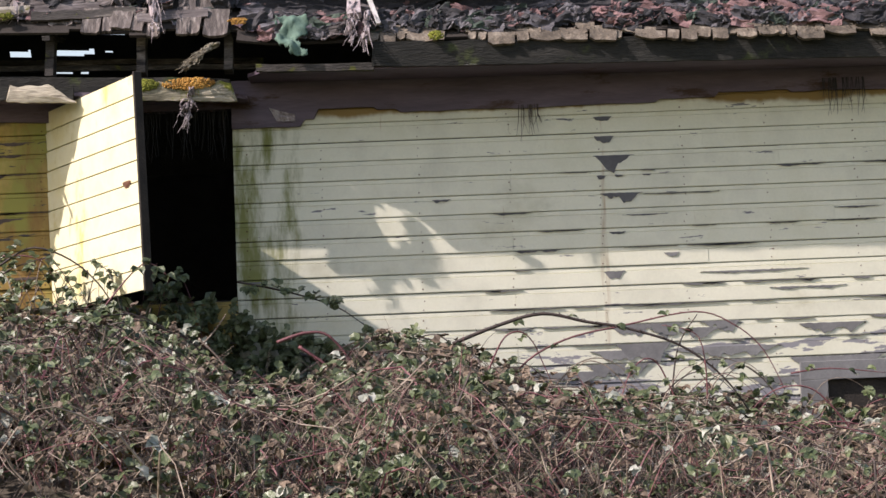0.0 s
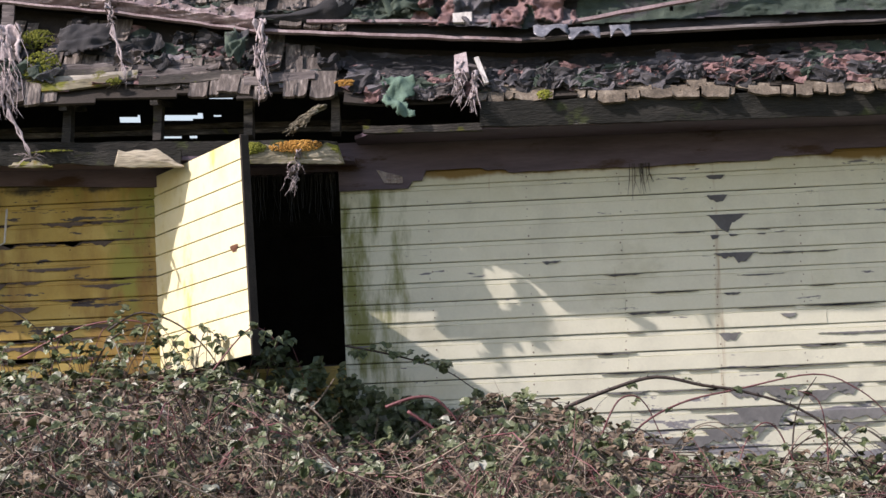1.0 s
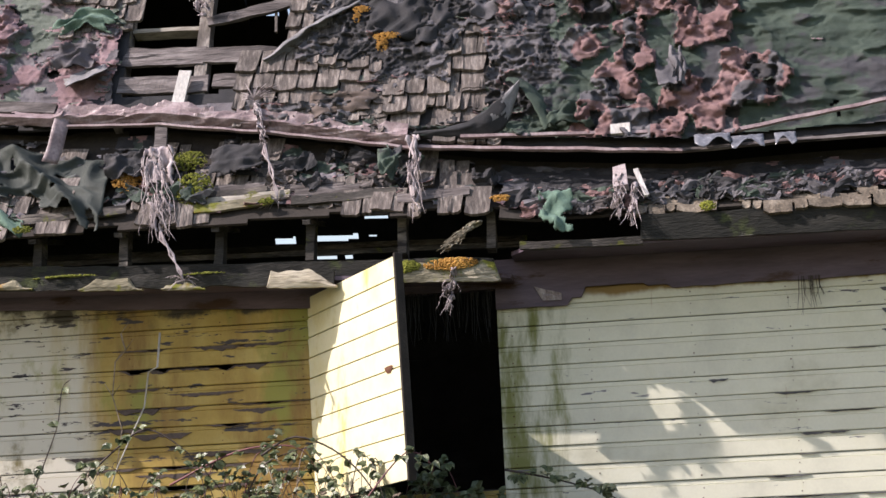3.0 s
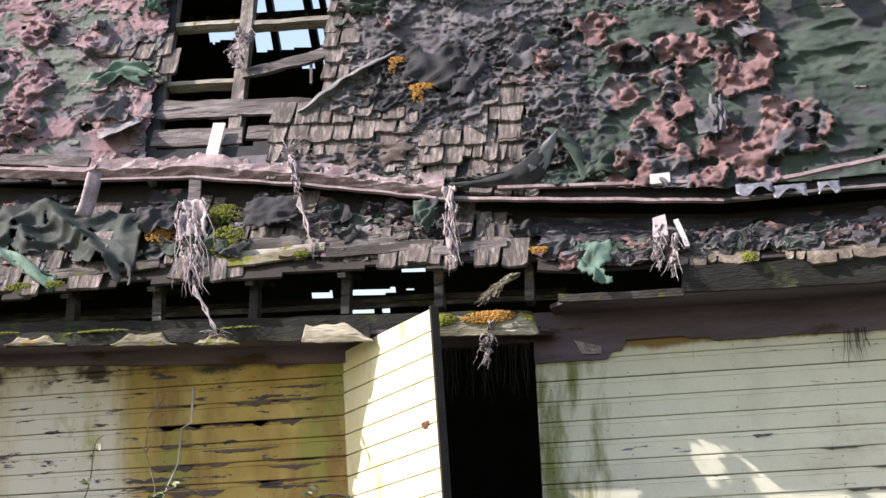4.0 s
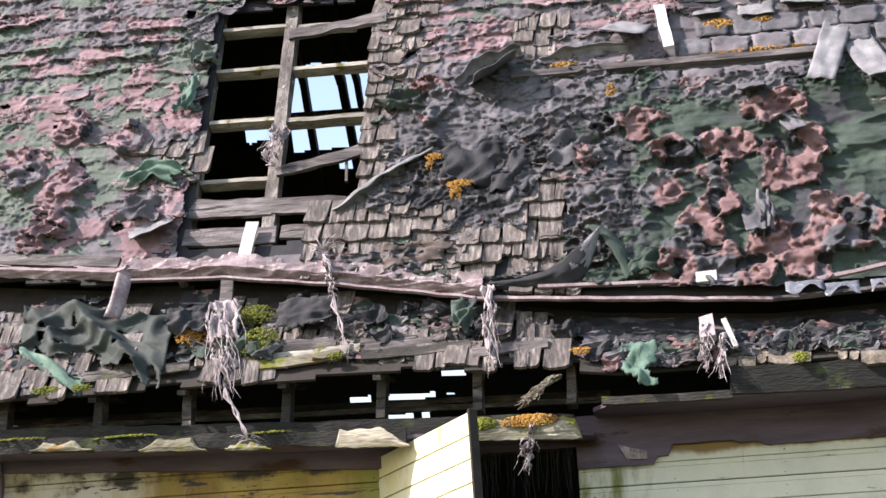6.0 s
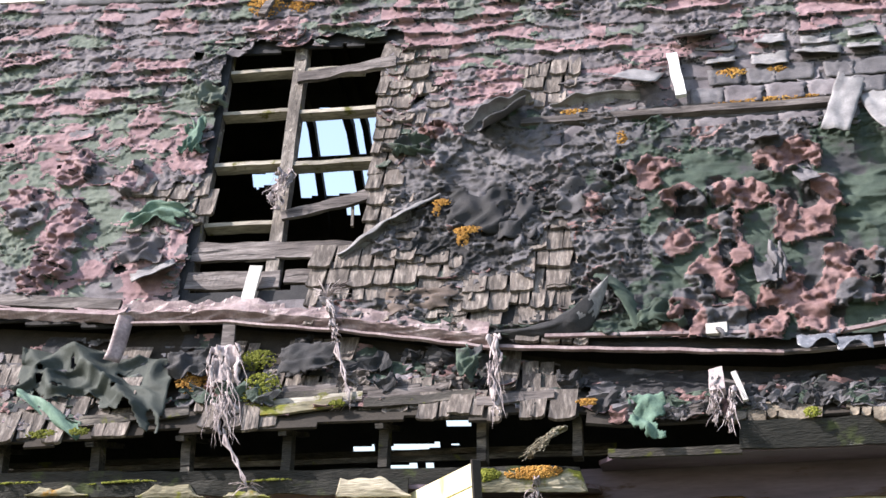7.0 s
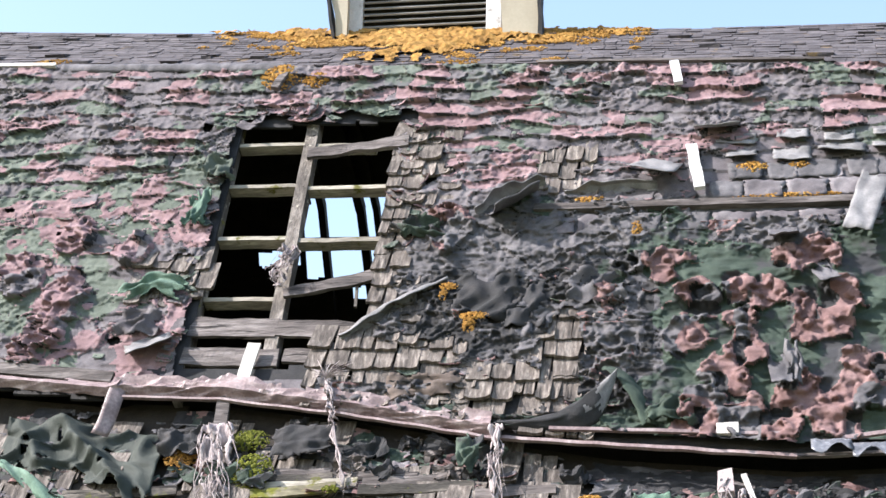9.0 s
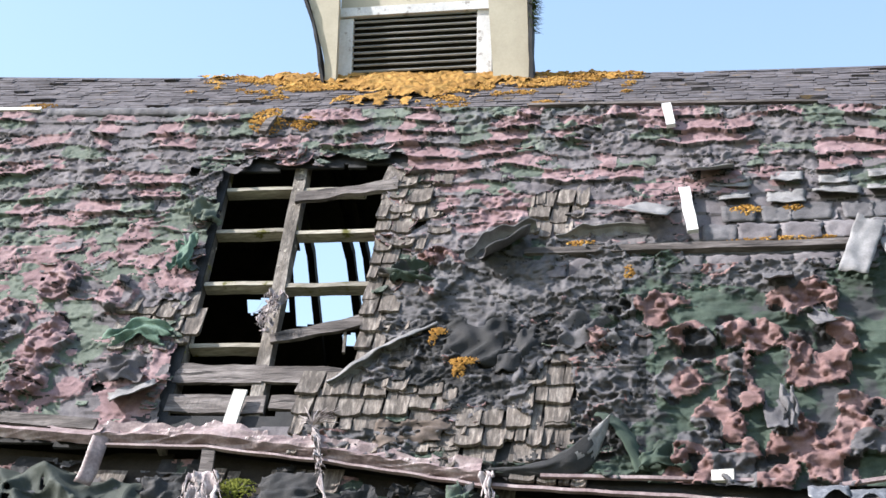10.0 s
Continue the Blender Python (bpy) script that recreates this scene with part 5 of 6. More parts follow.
end = part("flashing_end", Shape().sheet(4, 10, lambda a, b: roof(-4.07 + 0.09 * a - 0.06 * b * b, 1.15 - 0.42 * b, 0.07 - 0.05 * a + 0.02 * math.sin(5 * b)), 0.004), flashing, smooth=True)
tagged(end, "torn end of the flashing hanging down", "flashing")
ledger = part("ledger_board", Shape().beam(roof(-1.54, 2.475, 0.05), roof(0.50, 2.42, 0.05), 0.055, 0.05, up=NORM, worn=0.006, cuts=24), old_wood)
tagged(ledger, "mossy ledger board nailed across the roof", "board")
b2 = part("ledger_board", Shape().beam(roof(-1.6, 3.955, 0.05), roof(0.36, 3.80, 0.05), 0.022, 0.03, up=NORM, worn=0.003, cuts=24), old_wood)
tagged(b2, "thin dark ledger board along the roof break", "board")
b3 = part("ledger_board", Shape().beam(roof(-5.75, 4.31, 0.05), roof(-5.25, 4.27, 0.05), 0.03, 0.03, up=NORM, worn=0.003), pale_wood)
tagged(b3, "short pale ledger board along the roof break", "board")
nose = part("break_flashing", Shape().sheet(90, 4, lambda a, b: course(-5.2 + 1.75 * a, BREAK - 0.05 + 0.09 * b, 0.03 + 0.02 * math.sin(math.pi * b) + 0.012 * noise.noise(Vector((a * 40, b, 0)))), 0.004), slate, smooth=True)
tagged(nose, "rounded grey shingle cap along the roof break", "flashing")
for u0, s0, u1, s1, w, lab in ((-0.65, 3.84, -0.615, 3.58, 0.06, "short white-painted board on the roof"), (-0.535, 2.98, -0.475, 2.54, 0.07, "white-painted board end jutting from the roof"), (-3.42, 3.98, -3.47, 3.78, 0.06, "grey board end jutting from the roof")):
    ob = part("roof_bracket", Shape().beam(roof(u0, s0, 0.07), roof(u1, s1, 0.10), w, 0.03, up=NORM, worn=0.010, cuts=10), white_paint if "white" in lab else old_wood)
    tagged(ob, lab, "board", group="roof brackets")
ob = part("roof_bracket", Shape().beam(roof(-0.40, 0.60, 0.08), roof(-0.28, 0.60, 0.09), 0.07, 0.03, up=NORM, worn=0.008), pale_wood)
tagged(ob, "small white board end above the flashing", "board", group="roof brackets")
ob = part("roof_bracket", Shape().beam(roof(-0.365, 0.36, 0.00), roof(-0.345, 0.17, 0.05), 0.085, 0.05, up=NORM, worn=0.016, cuts=10), pale_felt)
tagged(ob, "whitish board end hanging over the eaves", "board", group="roof brackets")
ob = part("roof_bracket", Shape().beam(roof(-0.26, 0.32, 0.03), roof(-0.20, 0.10, 0.05), 0.03, 0.02, up=NORM, worn=0.004), pale_wood)
tagged(ob, "thin pale lath end over the eaves", "board", group="roof brackets")


# grey curled roofing sheets
def curled_sheet(name, u, s, w, length, spin, curl, lift, mat, label, seed, axis="y"):
    def fn(a, b):
        ang = curl * b
        k = length / max(abs(curl), 0.05)
        y = -k * math.sin(ang)
        z = lift * b + k * (1 - math.cos(ang)) + 0.02 * noise.noise(Vector((a * 3, b * 3, seed)))
        x = (a - 0.5) * w + 0.012 * noise.noise(Vector((a * 5, b * 5, seed + 4)))
        p = (x, y, z) if axis == "y" else (-y, x, z)
        return on_slope(u, s, 0.03, spin) @ Vector(p)
    ob = part(name, Shape().sheet(10, 12, fn, 0.006), mat, smooth=True)
    return tagged(ob, label, "roofing sheet")


slate_pale = material("pale_grey_asphalt", [(0.10, 0.097, 0.10), (0.195, 0.189, 0.194), (0.30, 0.293, 0.294)], 7, 0.8, 0.5, 180, random_value=0.1)
# flat grey shingles still in their courses along the ledger
random.seed(47)
FLAT = [curled_shingle(0.20 + 0.03 * k, 0.15, 0.15 + 0.2 * (k % 2), 0.004, 60 + k, [(slate, slate, slate_sheen)[k % 3]] * 2) for k in range(4)]
for s_row, u_from, u_to in ((2.41, -1.5, 0.55), (2.66, -0.42, 1.5), (2.82, -0.30, 1.5)):
    u = u_from
    while u < u_to:
        k = random.randrange(4)
        ob = part("shingle", FLAT[k], [], roof_lower)
        ob.matrix_local = on_slope(u + 0.11, s_row - 0.03 * (u - u_from) + rnd(-0.01, 0.01), 0.030 + rnd(0, 0.012), 0.02 + rnd(-0.07, 0.07))
        u += 0.205 + 0.03 * k
curled_sheet("roofing_sheet", -0.37, 3.24, 0.30, 0.20, 0.12, 0.9, 0.06, slate_pale, "grey roofing sheet curling up off the slope", 1)
curled_sheet("roofing_sheet", -0.72, 2.90, 0.28, 0.30, -0.25, 0.6, 0.10, slate_pale, "grey roofing sheet folded over on the slope", 2)
curled_sheet("roofing_sheet", 0.63, 2.70, 0.18, 0.68, -0.18, 0.06, 0.13, slate_pale, "stiff pale grey roofing sheet standing off the slope", 3)
curled_sheet("roofing_sheet", 0.72, 2.55, 0.20, 0.60, 0.30, 0.5, 0.06, slate_pale, "grey roofing sheet sliding down the slope", 4)
curled_sheet("roofing_sheet", -1.75, 2.60, 0.34, 0.30, 0.7, 1.3, 0.06, slate, "dark roofing sheet rolled on itself", 5)

def rolled_edge(a, b, width, turn, mat, label, seed):
    """A torn edge of felt rolled up along the line from a to b (u and s)."""
    A, Bv = Vector(a), Vector(b)
    d = (Bv - A).normalized()
    nrm = Vector((d.y, -d.x))
    def fn(p, q):
        c = A.lerp(Bv, p)
        w = width * (0.45 + 0.55 * math.sin(math.pi * (0.12 + 0.8 * p))) * (1 + 0.35 * noise.noise(Vector((p * 5, seed, 0))))
        ang = turn * q
        k = w / turn
        x = k * math.sin(ang)
        z = k * (1 - math.cos(ang)) + 0.022 * noise.noise(Vector((p * 7, q * 3, seed)))
        return roof(c.x + nrm.x * x, c.y + nrm.y * x, 0.02 + z)
    ob = part("roofing_sheet", Shape().sheet(30, 12, fn, 0.006), mat, smooth=True)
    return tagged(ob, label, "roofing sheet")


rolled_edge((-2.04, 1.86), (-2.68, 1.42), 0.15, 3.2, slate_pale, "torn grey roofing sheet rolled up beside the hole", 6)
rolled_edge((-2.46, 2.42), (-2.05, 2.28), 0.16, 2.0, green, "green felt lip rolled over the shingles", 31)
rolled_edge((-1.45, 2.66), (-1.90, 2.42), 0.2, 2.2, slate_pale, "grey roofing sheet rolled on the slope", 35)
rolled_edge((-0.75, 2.62), (-1.35, 2.58), 0.12, 2.0, slate_pale, "grey roofing lip along the ledger", 36)
curled_sheet("roofing_sheet", -0.05, 1.18, 0.12, 0.34, 0.15, 0.5, 0.07, slate, "grey shingle standing off the slope", 13)
curled_sheet("roofing_sheet", 0.02, 2.25, 0.18, 0.26, 0.1, 0.8, 0.07, slate, "grey shingle humped off the slope", 14)
curled_sheet("roofing_sheet", 0.20, 1.95, 0.12, 0.34, 0.35, 0.5, 0.07, slate, "grey shingle twisted off the slope", 15)

def spline(pts, t):
    """A smooth line through a few places."""
    n = len(pts) - 1
    i = min(int(t * n), n - 1)
    f = t * n - i
    a, b, c, d = (Vector(pts[max(0, min(n, i + k))]) for k in (-1, 0, 1, 2))
    return 0.5 * ((2 * b) + (c - a) * f + (2 * a - 5 * b + 4 * c - d) * f * f + (3 * b - a - 3 * c + d) * f ** 3)


def felt_flap(edge, free, bulge, mats, label, seed, pale=2.0):
    """Felt held along one edge and standing free along the other: u, s and height of both lines."""
    def fn(a, b):
        p = spline(edge, a).lerp(spline(free, a), b)
        h = p.z + bulge * math.sin(math.pi * b) + 0.016 * noise.noise(Vector((a * 7, b * 4, seed))) * math.sin(math.pi * min(1, 0.2 + b))
        return roof(p.x + 0.012 * noise.noise(Vector((a * 9, b * 3, seed + 2))), p.y + 0.014 * noise.noise(Vector((a * 8, b * 4, seed + 5))), h)
    ob = part("roofing_sheet", Shape().sheet(44, 10, fn, 0.005, mats=lambda a, b: 1 if a + 0.25 * noise.noise(Vector((a * 6, b * 4, seed))) > pale else 0), mats, smooth=True)
    return tagged(ob, label, "roofing sheet")


felt_flap(((-1.70, 0.70, 0.03), (-1.32, 0.655, 0.04), (-1.08, 0.70, 0.05), (-0.97, 0.97, 0.12)), ((-1.64, 0.72, 0.06), (-1.34, 0.73, 0.10), (-1.12, 0.84, 0.15), (-0.95, 1.0, 0.18)), 0.02, [felt, slate_pale],
          "torn black felt with a pale pointed tip over the flashing", 41, 0.72)
felt_flap(((-1.02, 1.12, 0.02), (-0.90, 1.06, 0.03), (-0.80, 0.90, 0.03), (-0.74, 0.68, 0.02)), ((-1.06, 1.06, 0.09), (-1.00, 1.0, 0.13), (-0.90, 0.86, 0.12), (-0.82, 0.66, 0.06)), 0.03, [green, felt],
          "dark green felt edge standing beside the torn flap", 43)


def felt_blotch(u, s, w, length, mat, label, seed, arch_up=0.0, fold=0.05):
    """A limp, ragged sheet of felt lying in folds."""
    def fn(a, b):
        f1 = 1 - abs(2 * noise.noise(Vector((a * 2.2 + b, b * 1.6, seed))))
        x = (a - 0.5) * w
        y = length * (0.5 - b) + arch_up * (1 - (2 * a - 1) ** 2)
        return roof(u + x + 0.03 * noise.noise(Vector((a * 3, b * 3, seed + 1))), s + y + 0.03 * noise.noise(Vector((a * 4, b * 2, seed + 2))), 0.045 + fold * max(0.0, f1) ** 1.5 + 0.02 * noise.noise(Vector((a * 6, b * 5, seed + 3))))
    def keep(i, j):
        a, b = (i + 0.5) / 26, (j + 0.5) / 20
        return max(abs(2 * a - 1), abs(2 * b - 1)) < 0.82 + 0.35 * noise.noise(Vector((a * 4, b * 4, seed + 7)))
    ob = part("roofing_sheet", Shape().sheet(26, 20, fn, 0.006, keep=keep), mat, smooth=True)
    return tagged(ob, label, "roofing sheet")


felt_blotch(-3.97, 1.84, 0.46, 0.17, verdigris, "bright faded-green felt sagging over a gap", 16, 0.09, 0.07)
felt_blotch(-3.76, 3.02, 0.24, 0.24, green_sheen, "pale green felt scrap at the rim of the hole", 17, 0.0, 0.07)
felt_blotch(-3.82, 2.62, 0.16, 0.32, verdigris, "narrow faded-green felt scrap beside the hole", 18, 0.0, 0.06)
felt_blotch(-4.02, 1.60, 0.34, 0.24, slate_sheen, "grey felt scrap sagging beside the hole", 61, 0.0, 0.06)
# this brown sheet stands for the shaded hollow, not a separate piece of felt
felt_blotch(-2.12, 0.99, 0.50, 0.20, bare_brown, "brown sheet added for the dark hollow above the flashing", 82, 0.03, 0.03)
felt_blotch(-1.80, 1.70, 0.46, 0.40, felt, "dark grey felt sheet sagging on the slope", 62, 0.0, 0.05)
felt_blotch(-1.55, 1.62, 0.30, 0.36, felt, "black felt sheet crumpled on the slope", 63, 0.0, 0.05)
felt_blotch(-1.12, 1.75, 0.40, 0.30, slate, "dark grey felt sheet in soft folds", 64, 0.0, 0.07)
felt_blotch(-0.66, 0.76, 0.30, 0.2, green, "dark green felt lip in soft folds", 66, 0.0, 0.07)
felt_blotch(-2.25, 2.28, 0.30, 0.2, green, "dark green felt lip beside the hole", 67, 0.05, 0.08)
felt_blotch(-3.55, 0.62, 0.30, 0.22, felt, "black felt wad on the skirt", 68, 0.0, 0.06)
felt_blotch(-2.80, 0.62, 0.40, 0.25, felt, "black felt scrap on the skirt", 69, 0.0, 0.02)
felt_blotch(0.05, 1.05, 0.10, 0.34, slate, "narrow grey felt tongue among red crusts", 70, 0.0, 0.09)
curled_sheet("roofing_sheet", -3.95, 1.50, 0.30, 0.2, 0.5, 0.7, 0.05, slate_pale, "grey board-stiff felt scrap beside the hole", 19)
for k in range(9):
    curled_sheet("roofing_sheet", -0.2 + (k % 5) * 0.30 + rnd(-0.05, 0.05), 3.12 - 0.15 * (k // 5) + rnd(-0.02, 0.02), rnd(0.18, 0.3), rnd(0.09, 0.16), rnd(-0.12, 0.12), rnd(0.05, 1.1), rnd(0.0, 0.03), slate_pale, "pale grey shingle lifted off its course", 20 + k)
# green felt draped over the skirt
def drape(a, b):
    u = -4.72 + 1.06 * a
    s = 0.92 - 0.42 * b - 0.42 * a * a * (0.5 + 0.5 * b) + 0.05 * noise.noise(Vector((a * 4, b * 4, 2)))
    f1 = 1 - abs(noise.noise(Vector((a * 5 + b * 2, b * 2, 7))))
    return roof(u, s, recess(u, s) + 0.04 + 0.11 * max(0.0, 1 - abs(a - 0.35 - 0.45 * b + 0.06 * math.sin(6 * b)) * 7) ** 1.2 + 0.06 * max(0.0, 1 - abs(a - 0.05 - 0.3 * b) * 9) + 0.05 * max(0.0, 1 - 5 * abs(noise.noise(Vector((a * 4.0 + 1.2 * b, b * 2.5, 7))))) + 0.02 * noise.noise(Vector((a * 5, b * 4, 3))))
ob = part("felt_drape", Shape().sheet(64, 36, drape, 0.006, keep=lambda i, j: noise.noise(Vector((i * 0.16, j * 0.2, 5))) > -0.55 + 0.05 * max(0, j - 22) + 0.03 * max(0, 6 - i)), drape_felt, smooth=True)
tagged(ob, "large dark green felt sheet draped over the skirt", "roofing sheet")
ob = part("felt_drape", Shape().sheet(14, 4, lambda a, b: roof(-4.64 + 0.46 * a, 0.52 - 0.34 * a + 0.07 * (b - 0.5) * (1 + a), 0.05 + 0.03 * math.sin(9 * a + 4 * b)), 0.005), verdigris, smooth=True)
tagged(ob, "narrow grey-green felt strip hanging over the eaves", "roofing sheet")
ob = part("felt_rag", Shape().sheet(22, 26, lambda a, b: roof(-0.90 + 0.24 * a + 0.05 * b + 0.02 * noise.noise(Vector((a * 5, b * 5, 2))), 0.18 - 0.30 * b + 0.03 * noise.noise(Vector((a * 6, 1, 0))), 0.06 + 0.05 * noise.noise(Vector((a * 3.5, b * 3.5, 3)))), 0.006,
          keep=lambda i, j: abs(i / 22 - 0.5 - 0.10 * math.sin(j * 0.3)) < 0.36 - 0.22 * (j / 26) ** 2 + 0.22 * noise.noise(Vector((i * 0.22, j * 0.22, 4)))), verdigris, smooth=True)
tagged(ob, "bright faded-green felt rag hanging over the eaves", "roofing sheet")
felt_blotch(-1.80, 0.50, 0.16, 0.26, green, "curved dark green felt rag on the skirt", 81, 0.0, 0.05)


def stub_board(x0, x1, z0, z1, cut_l, cut_r, mat, drop=-0.05):
    """A piece of eave board, added for a sunlit stretch: wide below, its upper corners cut away, its grain split."""
    n = 18
    pts, f = [], []
    for i in range(n + 1):
        t = i / n
        x = x0 + (x1 - x0) * t
        k = min(1.0, (x - x0) / max(cut_l, 0.01), (x1 - x) / max(cut_r, 0.01))
        zb = z0 + drop * (x - x0) + 0.008 * noise.noise(Vector((x * 14, 2, 0)))
        zt = max(zb + 0.012, z0 + drop * (x - x0) + (z1 - z0) * k + 0.03 * noise.noise(Vector((x * 11, 5, 0))) + 0.016 * noise.noise(Vector((x * 37, 8, 0))))
        for q, y in ((0.0, -0.42), (0.0, -0.452), (0.35, -0.458), (0.7, -0.452), (1.0, -0.44), (1.0, -0.42)):
            pts.append((x, y + 0.010 * noise.noise(Vector((x * 5, q * 9, 8))), zb + (zt - zb) * q))
    for i in range(n):
        for j in range(6):
            f.append((6 * i + j, 6 * i + 6 + j, 6 * i + 6 + (j + 1) % 6, 6 * i + (j + 1) % 6))
    f += [(0, 1, 2, 3, 4, 5), tuple(6 * n + 5 - j for j in range(6))]
    ob = part("split_board", Shape().add(pts, f), mat)
    tagged(ob, "board piece added on the mossy eave beam for its sunlit stretches", "board", group="split boards on the eave beam")


# the near-black colour keeps this board looking shaded between the sunlit pieces
eave_board = part("eave_board", Shape().beam((X0, -0.415, 3.755), (-2.16, -0.415, 3.492), 0.03, 0.085, worn=0.016, cuts=90), fascia_wood)
tagged(eave_board, "mossy rotten board along the open eaves, coloured dark as if shaded", "board", kind="structure")
# separate paler pieces stand for sun patches along the shaded eave beam
for x0, x1, z0, z1, cl, cr, m in ((-2.58, -2.14, 3.45, 3.56, 0.015, 0.15, stub_wood), (-3.26, -2.98, 3.48, 3.53, 0.1, 0.12, mossy_stub), (-3.80, -3.38, 3.51, 3.585, 0.12, 0.10, mossy_stub),
                                  (-1.75, -1.12, 3.43, 3.55, 0.01, 0.02, mossy_stub), (-1.58, -1.13, 3.422, 3.475, 0.16, 0.02, stub_wood), (-4.5, -4.1, 3.56, 3.61, 0.1, 0.12, mossy_stub), (-5.2, -4.75, 3.58, 3.63, 0.1, 0.12, mossy_stub)):
    stub_board(x0, x1, z0, z1, cl, cr, m)
for u0, u1, s, m in ((-3.06, -2.56, 0.25, mossy_stub), (-3.05, -2.60, 0.36, mossy_wood), (-2.43, -1.76, 0.27, mossy_wood), (-4.2, -3.5, 0.26, mossy_wood), (-2.5, -2.1, 0.40, old_wood), (-3.0, -2.45, 0.31, pale_board), (-2.42, -1.85, 0.34, old_wood), (-2.95, -2.62, 0.42, old_wood), (-1.75, -1.3, 0.24, old_wood)):
    ob = part("eave_plank", Shape().beam(roof(u0, s, recess(u0, s) + 0.03), roof(u1, s + rnd(0.0, 0.04), recess(u1, s) + 0.03), 0.065, 0.02, up=NORM, worn=0.012, cuts=14), m)
    tagged(ob, "split weathered sheathing plank along the eaves", "plank", group="eave planks")
for k, (u, s, w) in enumerate(((0.22, 0.50, 0.22), (0.43, 0.47, 0.2), (0.66, 0.47, 0.13))):
    ob = part("plastic_scrap", Shape().sheet(8, 6, lambda a, b: roof(u + w * (a - 0.5), s - 0.12 * b * (0.7 + 0.3 * math.sin(7 * a + k)), 0.10 + 0.03 * b + 0.015 * noise.noise(Vector((a * 5, b * 4, k)))), 0.003), plastic, smooth=True)
    tagged(ob, "clouded plastic scrap hanging below the flashing", "plastic scrap", group="plastic scraps")


# ---- hanging rags of torn, frayed felt ----
def rag(name, top, bottom, width, n, label, mat, tail=None, seed=0, spread=1.2):
    random.seed(100 + seed)
    top, bottom = Vector(top), Vector(bottom)
    th = thing(name, label, "rag", group="hanging rags")
    side = EX
    def body(a, b):
        p = top.lerp(bottom, b)
        w = width * (0.5 + 0.6 * math.sin(2.2 * b + 0.5) + 0.35 * noise.noise(Vector((b * 4, seed * 2.7, 0)))) * (1.05 - 0.35 * b)
        sway = 0.25 * width * noise.noise(Vector((b * 2.5, seed * 1.3, 5)))
        return p + side * ((a - 0.5) * w + sway + 0.03 * noise.noise(Vector((a * 4, b * 9, seed)))) + Vector((0, -0.03 - 0.07 * noise.noise(Vector((a * 5, b * 4, seed + 3))), 0.02 * noise.noise(Vector((a * 8, b * 8, seed)))))
    def torn(i, j):
        b = j / 30
        return noise.noise(Vector((i * 0.55, j * 0.16, seed))) > -0.30 + 0.42 * b and abs(i - 6.5) < 7.2 - 3.5 * b * (0.6 + noise.noise(Vector((j * 0.5, seed, 9))))
    part("cloth", Shape().sheet(14, 30, body, 0.004, keep=torn), mat, th, smooth=True)
    sh = Shape()
    for k in range(n):
        x = random.gauss(0, 0.28)
        t0 = rnd(0.0, 0.8)
        p = top.lerp(bottom, t0) + side * (x * width)
        q = top.lerp(bottom, min(1.15, t0 + rnd(0.2, 0.6))) + side * (x * width * spread + rnd(-0.06, 0.06)) + Vector((0, rnd(-0.06, 0.0), 0))
        pts = [p.lerp(q, t / 6) + Vector((0.022 * width / 0.1 * noise.noise(Vector((t * 0.4, k * 1.9, seed))), -0.05 + 0.04 * noise.noise(Vector((t * 0.6, k, 5))), 0)) for t in range(7)]
        sh.tube(pts, rnd(0.0015, 0.0055), 0, 3, 0.3)
    if tail:
        t0 = Vector(tail)
        for k in range(4):
            pts = [bottom.lerp(t0, t / 6) + Vector((0.05 * noise.noise(Vector((t * 0.5, k * 3, 1))), -0.03, 0.02 * noise.noise(Vector((t, k, 7))))) for t in range(7)]
            sh.tube(pts, rnd(0.005, 0.010), 0, 4, 0.4)
        for k in range(14):
            d = Vector((rnd(-0.14, 0.14), rnd(-0.03, 0.01), rnd(-0.07, 0.04)))
            sh.tube([t0, t0 + d * 0.5 + Vector((0, 0, 0.02)), t0 + d], 0.003, 0, 3, 0.3)
    tagged(part("fringe", sh, mat, th, smooth=True), kind="stuff")
    return th


broken_plank(roof(-3.35, 1.0, 0.02), roof(-3.335, 0.68, 0.03), 0.08, 0.02, old_wood, "grey upright lath hanging below the flashing", 0.008)
rag("felt_rag", roof(-3.34, 0.76, 0.05), roof(-3.25, 0.10, 0.03), 0.20, 44, "pale shredded felt rag hanging from the flashing", pale_felt, roof(-3.07, -0.27, 0.02), 1)
rag("felt_rag", roof(-1.66, 0.70, 0.05), roof(-1.62, 0.10, 0.03), 0.07, 14, "narrow pale shredded rag hanging from the flashing", pale_felt, None, 2)
rag("felt_rag", (-1.42, -0.42, 3.50), (-1.45, -0.40, 3.24), 0.075, 9, "pinkish frayed rag hanging over the hatch opening", pale_felt, None, 3)
rag("felt_rag", roof(-2.70, 1.05, 0.06), roof(-2.62, 0.72, 0.05), 0.05, 10, "white fibrous rag spread over the flashing", pale_felt, roof(-2.51, 0.29, 0.02), 4)
rag("felt_rag", roof(-5.1, 1.05, 0.02), roof(-5.12, 0.75, 0.0), 0.12, 14, "tangle of pale fibres below the flashing", pale_felt, None, 5)
rag("felt_rag", roof(-3.12, 2.22, 0.06), roof(-3.14, 1.86, 0.06), 0.13, 30, "whitish felt wad caught on the rafter", pale_felt, None, 6)
rag("felt_rag", roof(-0.36, 0.30, 0.02), roof(-0.37, -0.02, 0.03), 0.05, 12, "pale fibres hanging beside the board end", pale_felt, None, 7)
